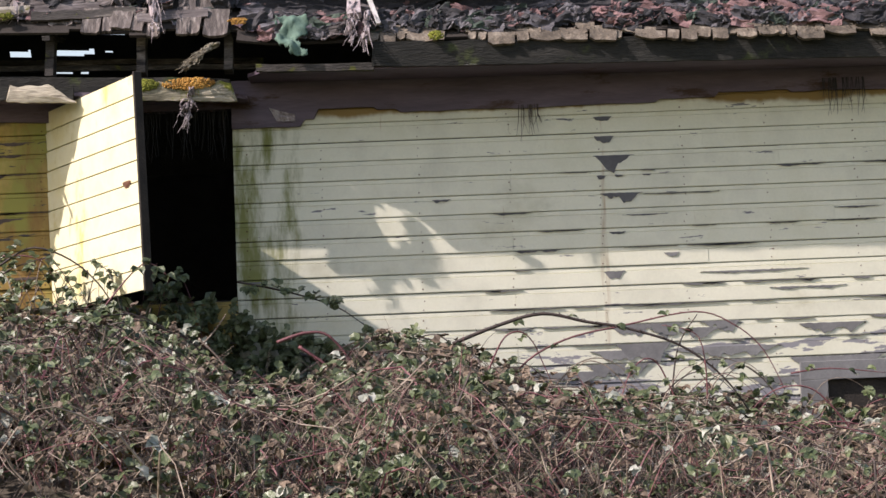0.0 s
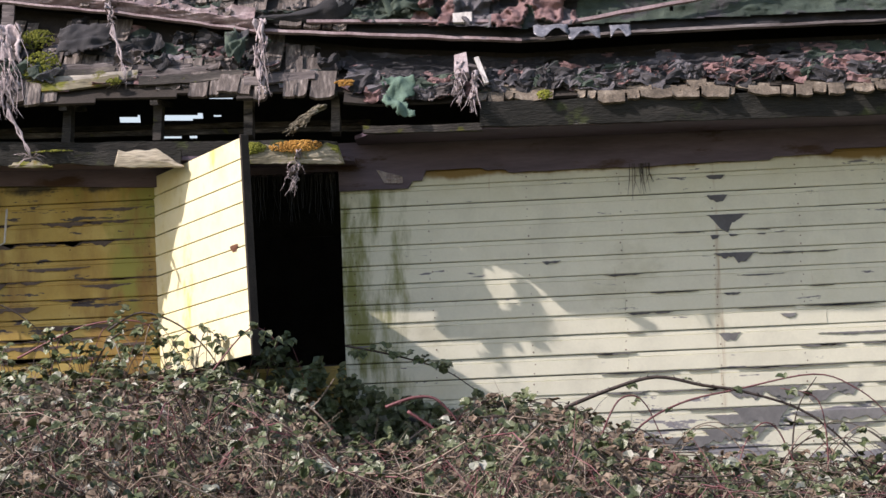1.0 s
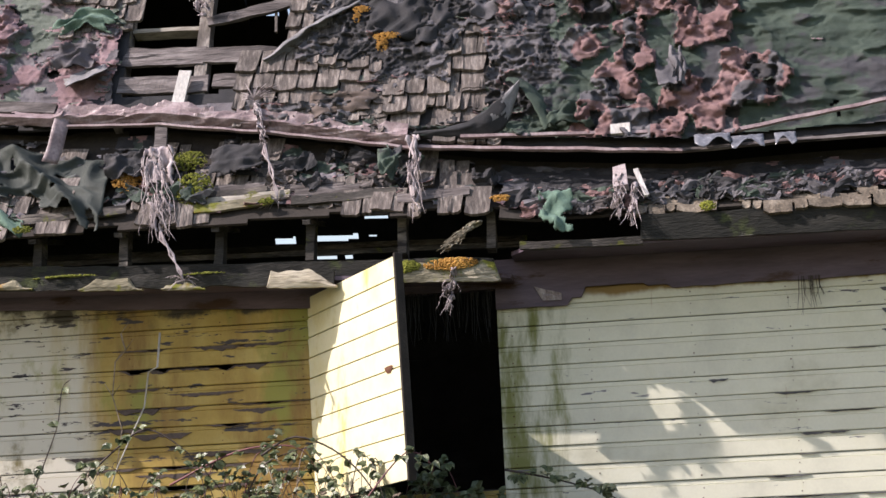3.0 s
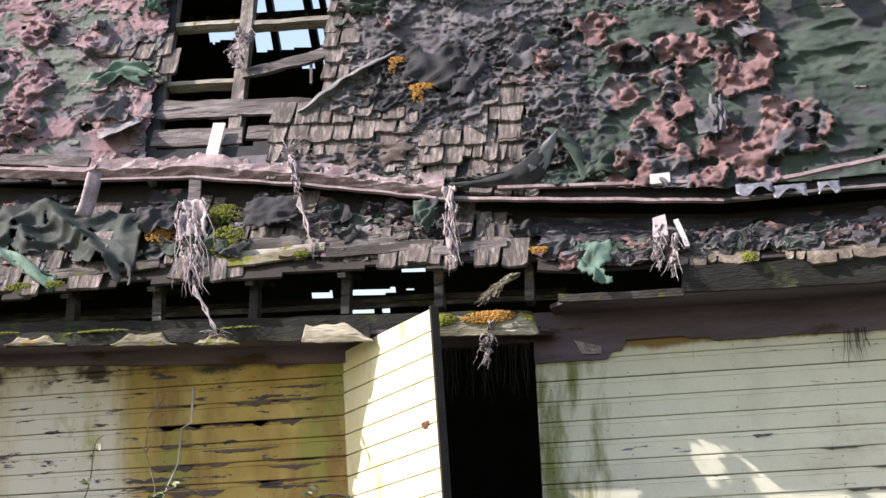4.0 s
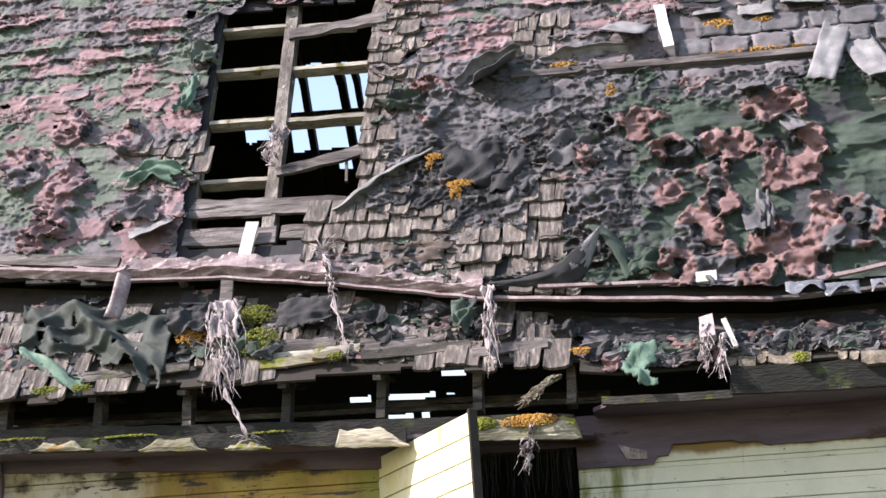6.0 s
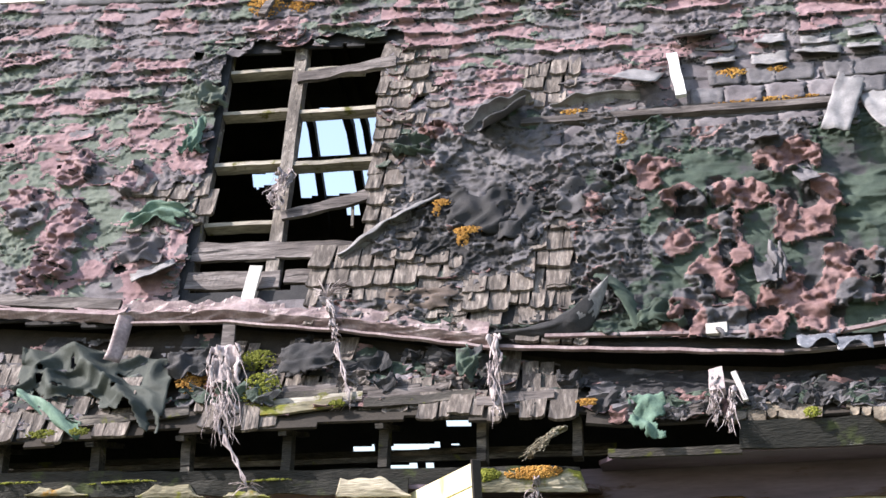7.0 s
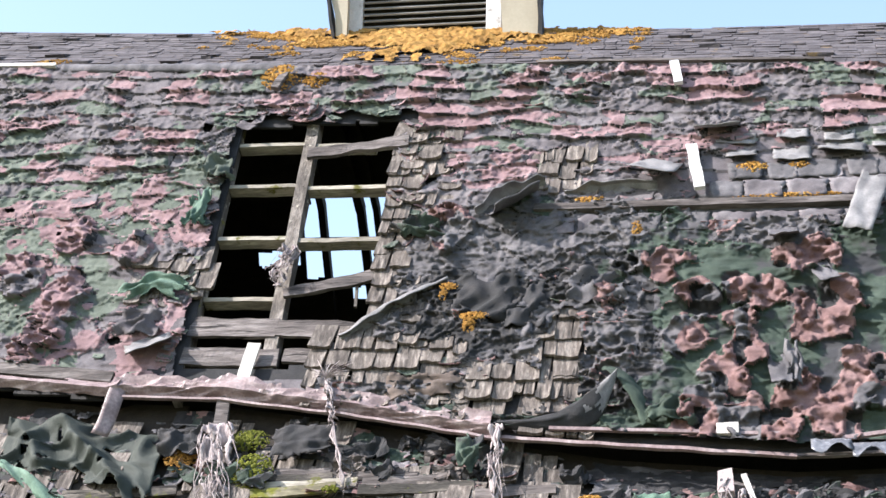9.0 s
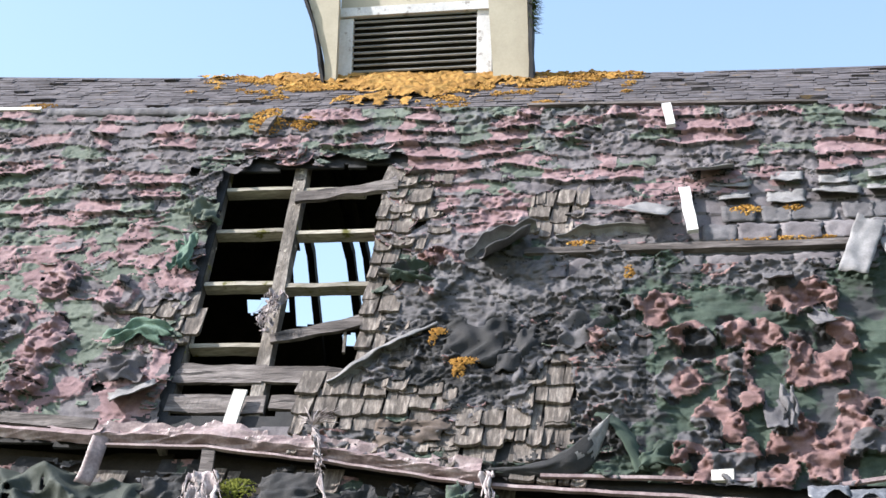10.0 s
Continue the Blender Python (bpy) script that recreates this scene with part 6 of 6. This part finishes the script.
rag("felt_rag", roof(-0.26, 0.22, 0.02), roof(-0.30, -0.10, 0.03), 0.04, 8, "pale fibres hanging over the eaves", pale_felt, None, 8)
rag("splintered_wood", roof(-1.25, 0.03, 0.0), roof(-1.44, -0.16, -0.02), 0.075, 26, "frayed pale rafter end splintering at the eaves", stub_wood, None, 12, 0.8)
random.seed(61)
star = Shape()
c0 = roof(-2.72, 1.08, 0.08)
for k in range(26):
    d = UPS * rnd(-0.05, 0.13) + EX * rnd(-0.10, 0.16) + NORM * rnd(-0.02, 0.05)
    star.tube([c0, c0 + d * 0.5 + NORM * 0.02, c0 + d], rnd(0.003, 0.007), 0, 3, 0.3)
ob = part("fibre_tuft", star, pale_felt)
tagged(ob, "white tuft of torn fibres on the flashing", "rag", group="hanging rags")
# black and grey cobwebbed strands in the head of the hatch
for k0, (xa, xb, zt, mat, n, lab) in enumerate(((-1.82, -1.22, 3.42, felt, 70, "fringe of dusty black fibres in the hatch head"), (0.69, 0.84, 3.37, cane_dark, 18, "grey fibres hanging from the frieze board"), (2.67, 2.98, 3.47, felt, 30, "dark fibres hanging from the frieze board"))):
    sh = Shape()
    for k in range(n):
        x = rnd(xa, xb)
        z1 = zt - rnd(0.08, 0.34 if k0 == 0 else 0.26)
        y = rnd(-0.02, 0.06) if k0 == 0 else -0.045
        sh.tube([(x, y, zt), (x + rnd(-0.01, 0.01), y, (zt + z1) / 2), (x + rnd(-0.03, 0.03), y, z1)], rnd(0.002, 0.004), 0, 3, 0.3)
    tagged(part("fibre_fringe", sh, mat), lab, "fibres")


# ---- cupola ----
def build_cupola():
    c = thing("cupola", "cream and white louvred cupola on the mossy ridge", "cupola")
    y = 2.10
    body = part("body", Shape().box((-3.18, y + 0.03, 7.7), (-2.02, y + 1.05, 9.3)), dark_wood, c)
    for x0, x1 in ((-3.215, -3.10), (-2.125, -2.00)):
        part("post", Shape().box((x0, y - 0.03, 7.85), (x1, y + 0.03, 8.69)), white_paint, c, "white painted corner post")
    part("head_board", Shape().beam((-3.22, y - 0.02, 8.735), (-1.99, y - 0.02, 8.715), 0.06, 0.075, worn=0.002), white_paint, c, "white painted head board")
    part("gable_panel", Shape().add([(-3.21, y - 0.01, 8.77), (-2.0, y - 0.01, 8.75), (-2.0, y - 0.01, 9.4), (-3.21, y - 0.01, 9.4), (-3.21, y + 0.03, 8.77), (-2.0, y + 0.03, 8.75), (-2.0, y + 0.03, 9.4), (-3.21, y + 0.03, 9.4)],
                                [(0, 1, 2, 3), (7, 6, 5, 4), (0, 4, 5, 1), (1, 5, 6, 2), (2, 6, 7, 3), (3, 7, 4, 0)]), cupola_cream, c)
    for i in range(12):
        z = 8.055 + i * 0.054
        sl = Shape().beam((-3.10, y - 0.005, z + 0.012), (-2.125, y - 0.005, z - 0.006), 0.055, 0.012, up=(0, -0.6, 0.8), worn=0.002)
        part("slat", sl, cupola_slat, body, "weathered grey louvre slat")
    # leaning cheeks below the cupola's own eaves
    def cheek(pts, name):
        n = len(pts)
        v = [(x, y - 0.16, z) for x, z in pts] + [(x, y - 0.10, z) for x, z in pts]
        f = [tuple(range(n)), tuple(reversed(range(n, 2 * n)))] + [(i, n + i, n + (i + 1) % n, (i + 1) % n) for i in range(n)]
        part(name, Shape().add(v, f), cupola_cream, c)
    cheek([(-3.262, 7.95), (-3.19, 7.95), (-3.19, 8.80), (-3.36, 9.4), (-3.62, 9.4), (-3.45, 8.86), (-3.36, 8.55), (-3.29, 8.28)], "cheek")
    cheek([(-1.97, 7.95), (-1.70, 7.95), (-1.72, 8.80), (-1.70, 9.4), (-2.02, 9.4), (-2.02, 8.75)], "cheek")
    part("roof_edge", Shape().beam((-3.285, y - 0.13, 8.0), (-3.36, y - 0.13, 8.52), 0.12, 0.022, worn=0.012, cuts=12).beam((-3.36, y - 0.13, 8.52), (-3.64, y - 0.13, 9.4), 0.12, 0.022, worn=0.012, cuts=12), felt, c, "dark ragged shingle edge")
    part("roof_edge", Shape().beam((-1.685, y - 0.13, 7.95), (-1.705, y - 0.13, 9.4), 0.14, 0.03, worn=0.014, cuts=16), felt, c, "dark ragged shingle edge")
    random.seed(71)
    tuft = Shape()
    for k in range(160):
        a = Vector((-1.70, y - rnd(0.05, 0.2), 8.42 + rnd(0.0, 0.38)))
        d = Vector((rnd(0.02, 0.11), rnd(-0.04, 0.02), rnd(-0.10, 0.02)))
        tuft.tube([a, a + d * 0.6, a + d], 0.004, 0, 3, 0.2)
    part("moss_tuft", tuft, moss_green_dark, c, "shaggy green moss on the cupola edge")
    k = 1.035
    c.matrix_world = Matrix.Translation((-0.1 * (1 - k), -10.05 * (1 - k), 1.8 * (1 - k))) @ Matrix.Scale(k, 4)


cupola_slat = material("slat_grey", [(0.16, 0.155, 0.15), (0.28, 0.275, 0.27)], 8, 0.75, 0.4, 60, (0.3, 1, 2))
moss_green_dark = material("dark_moss", [(0.03, 0.05, 0.012), (0.07, 0.10, 0.025)], 12, 0.95, 0.4, 100)
build_cupola()

# ---- brambles ----
PROFILE = ((-9.0, 2.12), (-2.6, 2.06), (-2.0, 2.08), (-1.6, 1.92), (-1.25, 1.60), (-0.8, 1.52), (-0.36, 1.80), (0.15, 1.80), (0.5, 1.52), (1.1, 1.42), (1.84, 1.33), (2.6, 1.18), (9.0, 1.2))


def thicket_top(x, y):
    """Height of the thicket: highest before the west wall, with a hollow by the hatch, and lower towards the field."""
    xa = x * 11.85 / (11.85 + y)
    for (a, p), (b, q) in zip(PROFILE, PROFILE[1:]):
        if xa <= b:
            base = p + (q - p) * max(0.0, xa - a) / (b - a)
            break
    base += 0.11 * noise.noise(Vector((x * 1.4, y * 1.1, 0))) + 0.08 * noise.noise(Vector((x * 3.6, y * 2.0, 4)))
    return 1.6 + (base - 1.6) * (11.85 + y) / 11.85 - 0.045 * max(0.0, -0.5 - y)


def cane_points(p, heading, length, rise, n=9, droop=1.0):
    pts = []
    for i in range(n):
        t = i / (n - 1)
        w = 0.05 * length * noise.noise(Vector((p[0] * 3 + t * 2, p[1] * 5, t * 3)))
        pts.append(Vector((p[0] + math.cos(heading) * length * t + w, p[1] + math.sin(heading) * length * t * 0.7 + w * 0.5, p[2] + rise * (math.sin(math.pi * min(1.0, 0.15 + 0.75 * t)) - 0.45) * droop + 0.03 * noise.noise(Vector((t * 6, p[0] * 9, 1))))))
    return pts


def leaflet(sh, c, d, up, size, mat):
    side = d.cross(up).normalized()
    nn = side.cross(d).normalized()
    a, b = size, size * 0.42
    f = rnd(0.05, 0.3) * size
    pts = [c, c + d * a * 0.35 + side * b + nn * f, c + d * a * 0.75 + side * b * 0.75 + nn * f * 0.8, c + d * a - nn * f * 0.6, c + d * a * 0.75 - side * b * 0.75 + nn * f * 0.8, c + d * a * 0.35 - side * b + nn * f, c + d * a * 0.5]
    sh.add(pts, [(0, 1, 6), (1, 2, 6), (2, 3, 6), (3, 4, 6), (4, 5, 6), (5, 0, 6)], mat)


def build_thicket():
    random.seed(201)
    for band, (y0, y1) in enumerate(((-0.75, -0.12), (-1.7, -0.75), (-3.0, -1.7), (-4.8, -3.0))):
        canes = Shape()
        leaves = Shape()
        for k in range(760):
            x, y = rnd(-5.4, 4.2), rnd(y0, y1)
            top = thicket_top(x, y)
            z = top - abs(random.gauss(0, 0.32)) - 0.04
            if z < 0.5:
                continue
            pts = cane_points((x, y, z), rnd(0, 6.28), rnd(0.3, 1.3), rnd(0.2, 0.8), 8)
            if k % 5 < 3:                    # some canes stand up, others lie over
                lean = rnd(-0.6, 0.6)
                up_by = rnd(0.25, 0.7)
                pts = [Vector((x + lean * up_by * (t / 7) ** 1.5 + 0.07 * noise.noise(Vector((t * 0.5, k, 2))), y + 0.05 * noise.noise(Vector((t * 0.5, k, 5))), z - 0.35 + up_by * t / 7)) for t in range(8)]
            for p in pts:
                p.y = min(p.y, -0.05)
                p.z = min(p.z, thicket_top(p.x, p.y) + 0.06) + 0.04 * noise.noise(p * 5.0)
                p.x += 0.04 * noise.noise(p * 4.0 + Vector((9, 0, 0)))
            m = random.choices((0, 1, 2), (0.20, 0.42, 0.38) if x < 0.3 else (0.22, 0.42, 0.36))[0]
            canes.tube(pts, rnd(0.0020, 0.0062), m, 4, 0.35)
            for _ in range(random.randrange(0, 3)):
                i = random.randrange(1, 7)
                d = Vector((rnd(-1, 1), rnd(-1, 0.6), rnd(-0.5, 0.8))).normalized() * rnd(0.08, 0.26)
                canes.tube([pts[i], pts[i] + d * 0.5 + Vector((0, 0, 0.015)), pts[i] + d], rnd(0.0015, 0.0035), m, 3, 0.3)
            for _ in range(max(0, int(random.randrange(2, 12 if x < 0.5 else 8) + 6 * noise.noise(Vector((x * 1.7, z * 2.4, y)))))):
                i = random.randrange(1, 8)
                lush = noise.noise(Vector((x * 1.3, z * 2.0, 11))) + (0.25 if x < -2.6 or -1.8 < x < 0.4 and z > 1.5 else 0.0)
                mat = random.choices((0, 1), (0.08 * (x > 0.8) + max(0.05, 0.34 + 0.6 * lush), max(0.14, 0.50 - 0.3 * lush)))[0]
                # a few leaves take the painted glare colour
                if random.random() < (0.03 if x < 0.5 else 0.09):
                    mat = 2
                c = pts[i] + Vector((rnd(-0.05, 0.05), rnd(-0.06, 0.03), rnd(-0.05, 0.05)))
                c.y = min(c.y, -0.06)
                axis = Vector((rnd(-1, 1), rnd(-1, 0.3), rnd(-0.8, 0.5))).normalized()
                up = Vector((rnd(-0.5, 0.5), rnd(-0.9, 0.0), 1)).normalized()
                for j in range(3):
                    q = Matrix.Rotation((j - 1) * 0.95, 3, up)
                    leaflet(leaves, c, (q @ axis).normalized(), up, rnd(0.042, 0.088) * (0.75 if mat == 1 else 1.0) * (1.0 - 0.09 * band), mat)
        ob = part("bramble_thicket", canes, [cane_red, cane_dry, cane_dark])
        tagged(ob, "tangled dry and reddish bramble canes before the barn", "brambles", kind="stuff")
        ob = part("bramble_leaves", leaves, [leaf_green, leaf_dry, leaf_glare])
        tagged(ob, "green and withered bramble leaves before the barn", "leaves", kind="stuff")


build_thicket()


# dead twigs, and a dark sheet added inside the thicket for shaded gaps
def build_litter():
    random.seed(211)
    sh = Shape()
    for k in range(6500):
        x, y = rnd(-5.4, 4.2), rnd(-4.7, -0.1)
        z = thicket_top(x, y) - 0.06 - abs(random.gauss(0, 0.30))
        if z < 0.4:
            continue
        d = Vector((rnd(-0.8, 0.8), rnd(-0.5, 0.5), rnd(-0.4, 1.2))).normalized() * rnd(0.10, 0.42)
        d.z = min(d.z, max(0.02, thicket_top(x, y) + 0.05 - z))
        p = Vector((x, y, z))
        q = p + d
        q.y = min(q.y, -0.05)
        sh.tube([p, p.lerp(q, 0.5) + Vector((rnd(-0.03, 0.03), 0, rnd(-0.03, 0.03))), q], rnd(0.0010, 0.0030), random.choices((0, 1, 2), (0.14, 0.40, 0.46))[0], 3, 0.4)
    ob = part("dead_twigs", sh, [cane_red, cane_dry, cane_dark])
    tagged(ob, "litter of dead bramble twigs in the thicket", "twigs", kind="stuff")
    # unseen backing sheet: darkens the voids between canes
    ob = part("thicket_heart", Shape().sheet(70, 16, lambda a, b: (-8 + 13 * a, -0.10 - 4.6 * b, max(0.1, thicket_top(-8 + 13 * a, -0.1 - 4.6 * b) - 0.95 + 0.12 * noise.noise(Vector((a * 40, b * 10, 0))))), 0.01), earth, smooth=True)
    tagged(ob, "dark sheet added inside the brambles so that the gaps look shaded", "litter", kind="stuff")


build_litter()


# long arching canes that stand clear of the thicket
def arch(points, radius, mat, label, thorns=True, leaves=0, leaf_mat=None):
    sh = Shape()
    pts = [Vector(p) for p in points]
    fine = []
    for i in range(len(pts) - 1):
        a, b = pts[max(i - 1, 0)], pts[i]
        c, d = pts[i + 1], pts[min(i + 2, len(pts) - 1)]
        for t in (0, 0.2, 0.4, 0.6, 0.8):
            fine.append(0.5 * ((2 * b) + (c - a) * t + (2 * a - 5 * b + 4 * c - d) * t * t + (3 * b - a - 3 * c + d) * t ** 3))
    fine.append(pts[-1])
    th = thing("bramble_cane", label, "bramble", group="arching canes")
    sh.tube(fine, radius, 0, 5, 0.35)
    if thorns:
        for p in fine[1:-1]:
            d = Vector((rnd(-1, 1), rnd(-1, 1), rnd(-0.3, 1))).normalized()
            sh.tube([p, p + d * radius * 2.6], radius * 0.45, 0, 3, 0.1)
    part("cane", sh, mat, th, smooth=True)
    if leaves:
        lf = Shape()
        for k in range(leaves):
            c = fine[random.randrange(2, len(fine))] + Vector((rnd(-0.03, 0.03), rnd(-0.04, 0.0), rnd(-0.03, 0.03)))
            axis = Vector((rnd(-1, 1), rnd(-1, 0.2), rnd(-0.7, 0.5))).normalized()
            for j in range(3):
                up = Vector((rnd(-0.4, 0.4), -0.6, 1)).normalized()
                leaflet(lf, c, (Matrix.Rotation((j - 1) * 0.95, 3, up) @ axis).normalized(), up, rnd(0.04, 0.07), 0)
        part("leaves", lf, leaf_mat or leaf_green, th)


random.seed(221)
ARCHES = (
    (((0.18, -0.9, 1.8), (0.46, -0.9, 1.9), (0.73, -0.9, 1.96), (1.0, -0.9, 1.9), (1.21, -0.9, 1.86), (1.51, -0.9, 1.76), (1.71, -0.9, 1.63), (1.87, -0.9, 1.46), (2.0, -0.9, 1.25)), 0.01, cane_dark, "long dark arching bramble cane", 4),
    (((0.44, -0.8, 1.34), (0.59, -0.8, 1.64), (0.87, -0.8, 1.8), (1.22, -0.8, 1.87), (1.67, -0.8, 1.94), (1.91, -0.8, 1.85), (2.08, -0.8, 1.69), (2.2, -0.8, 1.44)), 0.006, cane_red, "long reddish arching bramble cane", 2),
    (((0.55, -1.5, 0.97), (0.95, -1.5, 1.11), (1.27, -1.5, 1.23), (1.6, -1.5, 1.29), (1.83, -1.5, 1.28), (2.08, -1.5, 1.1), (2.32, -1.5, 0.89)), 0.011, cane_dark, "thick dark bramble cane looping low", 3),
    (((1.5, -0.9, 1.16), (1.5, -0.9, 1.47), (1.55, -0.9, 1.74), (1.67, -0.9, 1.92)), 0.006, cane_dark, "upright dark bramble cane", 5),
    (((1.61, -1.0, 0.96), (1.68, -1.0, 1.29), (1.69, -1.0, 1.6), (1.64, -1.0, 1.8), (1.44, -1.0, 1.86)), 0.005, cane_red, "thin bright red bramble cane", 2),
    (((-0.88, -0.9, 1.85), (-0.71, -0.9, 1.9), (-0.57, -0.9, 1.88), (-0.44, -0.9, 1.72), (-0.38, -0.9, 1.55)), 0.009, cane_red, "smooth pinkish arching bramble cane", 0),
    (((-0.75, -0.9, 1.82), (-0.61, -0.9, 1.72), (-0.51, -0.9, 1.62), (-0.38, -0.9, 1.44)), 0.008, cane_red, "short pinkish bramble cane", 0),
    (((-2.56, -0.8, 2.39), (-2.35, -0.8, 2.49), (-2.08, -0.8, 2.37), (-1.88, -0.8, 2.12), (-1.79, -0.8, 1.77)), 0.006, cane_dark, "thin dark bramble cane arching at the hatch", 6),
    (((-2.17, -1.1, 1.79), (-1.93, -1.1, 2.04), (-1.65, -1.1, 2.34), (-1.49, -1.1, 2.26)), 0.006, cane_red, "leafy bramble cane rising across the hatch", 12),
    (((-0.96, -0.5, 1.53), (-0.53, -0.5, 1.8), (-0.17, -0.5, 1.89), (0.04, -0.5, 1.84), (0.29, -0.5, 1.69)), 0.006, cane_dry, "leafy dry cane against the cream wall", 16),
    (((-1.17, -0.3, 2.26), (-0.95, -0.3, 2.21), (-0.74, -0.3, 2.15), (-0.53, -0.3, 2.07), (-0.35, -0.3, 1.94)), 0.006, cane_dark, "leafy dark cane in the shade of the hatch", 22),
    (((-1.62, -1.0, 1.76), (-1.42, -1.0, 1.79), (-1.28, -1.0, 1.89), (-1.17, -1.0, 2.03)), 0.007, cane_dry, "dry cane with a withered brown head", 4),
    (((-1.34, -1.0, 1.89), (-1.21, -1.0, 1.75), (-1.09, -1.0, 1.54)), 0.006, cane_dry, "pale broken cane leaning in the thicket", 0),
    (((-0.19, -1.2, 0.91), (-0.08, -1.2, 1.24), (-0.04, -1.2, 1.5)), 0.006, cane_dry, "pale upright dead stem", 0),
    (((-0.35, -1.0, 1.28), (0.02, -1.0, 1.29), (0.5, -1.0, 1.41), (0.71, -1.0, 1.5)), 0.006, cane_dry, "pale dead cane lying across the thicket", 0),
    (((-1.34, -1.4, 1.36), (-1.05, -1.4, 1.33), (-0.89, -1.4, 1.21), (-0.64, -1.4, 1.01)), 0.008, cane_dry, "pale dead cane lying in the thicket", 0),
    (((2.26, -0.7, 1.54), (2.51, -0.7, 1.56), (2.85, -0.7, 1.52)), 0.005, cane_red, "thin red cane by the dark hole", 3),
    (((-2.68, -0.7, 2.17), (-2.57, -0.7, 2.34), (-2.4, -0.7, 2.41), (-2.26, -0.7, 2.44)), 0.005, cane_dark, "thin dark cane before the hatch", 6),
    (((-3.79, -0.6, 2.25), (-3.53, -0.6, 2.48), (-3.32, -0.6, 2.6), (-3.07, -0.6, 2.45), (-2.83, -0.6, 2.17)), 0.006, cane_dark, "arching cane before the stained wall", 10),
    (((-4.08, -0.5, 2.27), (-3.93, -0.5, 2.64), (-3.89, -0.5, 2.89), (-3.83, -0.5, 2.95)), 0.004, cane_dark, "fine dead flower stalk before the wall", 3),
    (((-3.15, -0.7, 2.25), (-2.73, -0.7, 2.43), (-2.38, -0.7, 2.44), (-2.25, -0.7, 2.3)), 0.006, cane_red, "reddish cane arching at the hinge of the hatch", 8),
)
for pts, rad, mat, label, leaves in ARCHES:
    arch(pts, rad * 1.3, mat, label, leaves=leaves)
STEMS = (
    ((-3.37, -0.12, 3.26), (-3.39, -0.12, 3.04), (-3.45, -0.12, 3.01), (-3.48, -0.12, 2.79), (-3.67, -0.12, 2.4), (-3.73, -0.12, 2.23)),
    ((-3.63, -0.12, 3.27), (-3.6, -0.12, 3.16), (-3.67, -0.12, 3.09), (-3.69, -0.12, 2.87), (-3.63, -0.12, 2.65), (-3.67, -0.12, 2.4)),
    ((-3.69, -0.12, 2.87), (-3.74, -0.12, 2.95)),
)
for k, pts in enumerate(STEMS):
    sh = Shape().tube(pts, 0.008 - 0.002 * k, 0, 5, 0.5)
    if k == 1:
        for p in pts[:4]:
            sh.tube([p, (p[0] + 0.06, p[1] - 0.02, p[2] + 0.07)], 0.004, 0, 3, 0.4)
    tagged(part("dead_stem", sh, pale_wood if k == 0 else cane_dry, smooth=True), "bleached dead creeper stem against the stained wall", "stem", group="dead stems")

random.seed(231)
for k in range(84):
    x = rnd(-5.0, -1.7)
    z = thicket_top(x, -0.5) - 0.15
    pts = cane_points((x, rnd(-0.8, -0.25), z), rnd(0, 6.28), rnd(0.2, 0.7), rnd(0.45, 1.0), 6)
    arch([tuple(p) for p in pts], rnd(0.0025, 0.0045), random.choice((cane_dark, cane_red, cane_dry)), "thin bramble cane standing above the thicket", leaves=random.randrange(1, 12))

random.seed(241)
hollow = Shape()
for k in range(900):
    c = Vector((rnd(-2.2, -0.25), rnd(-0.32, -0.06), 0))
    c.z = rnd(1.25, 2.26 - 0.42 * max(0.0, c.x + 1.55))
    axis = Vector((rnd(-1, 1), rnd(-1, 0.2), rnd(-0.8, 0.4))).normalized()
    for j in range(3):
        up = Vector((rnd(-0.4, 0.4), -0.8, 0.8)).normalized()
        leaflet(hollow, c, (Matrix.Rotation((j - 1) * 0.95, 3, up) @ axis).normalized(), up, rnd(0.045, 0.085), 0)
tagged(part("bramble_leaves", hollow, leaf_green), "dark green bramble leaves in the shade of the hatch", "leaves", kind="stuff")

# bare canes looping up before the cream wall
random.seed(251)
for k in range(22):
    x = rnd(0.1, 2.9)
    pts = cane_points((x, rnd(-1.1, -0.3), thicket_top(x, -0.6) - 0.10), rnd(-0.5, 0.5) + (3.14 if k % 2 else 0.0), rnd(0.4, 1.1), rnd(0.35, 0.75), 7)
    arch([tuple(p) for p in pts], rnd(0.003, 0.007), (cane_dark, cane_red, cane_dry)[k % 3], "thin bramble cane looping above the thicket", leaves=random.randrange(0, 5))
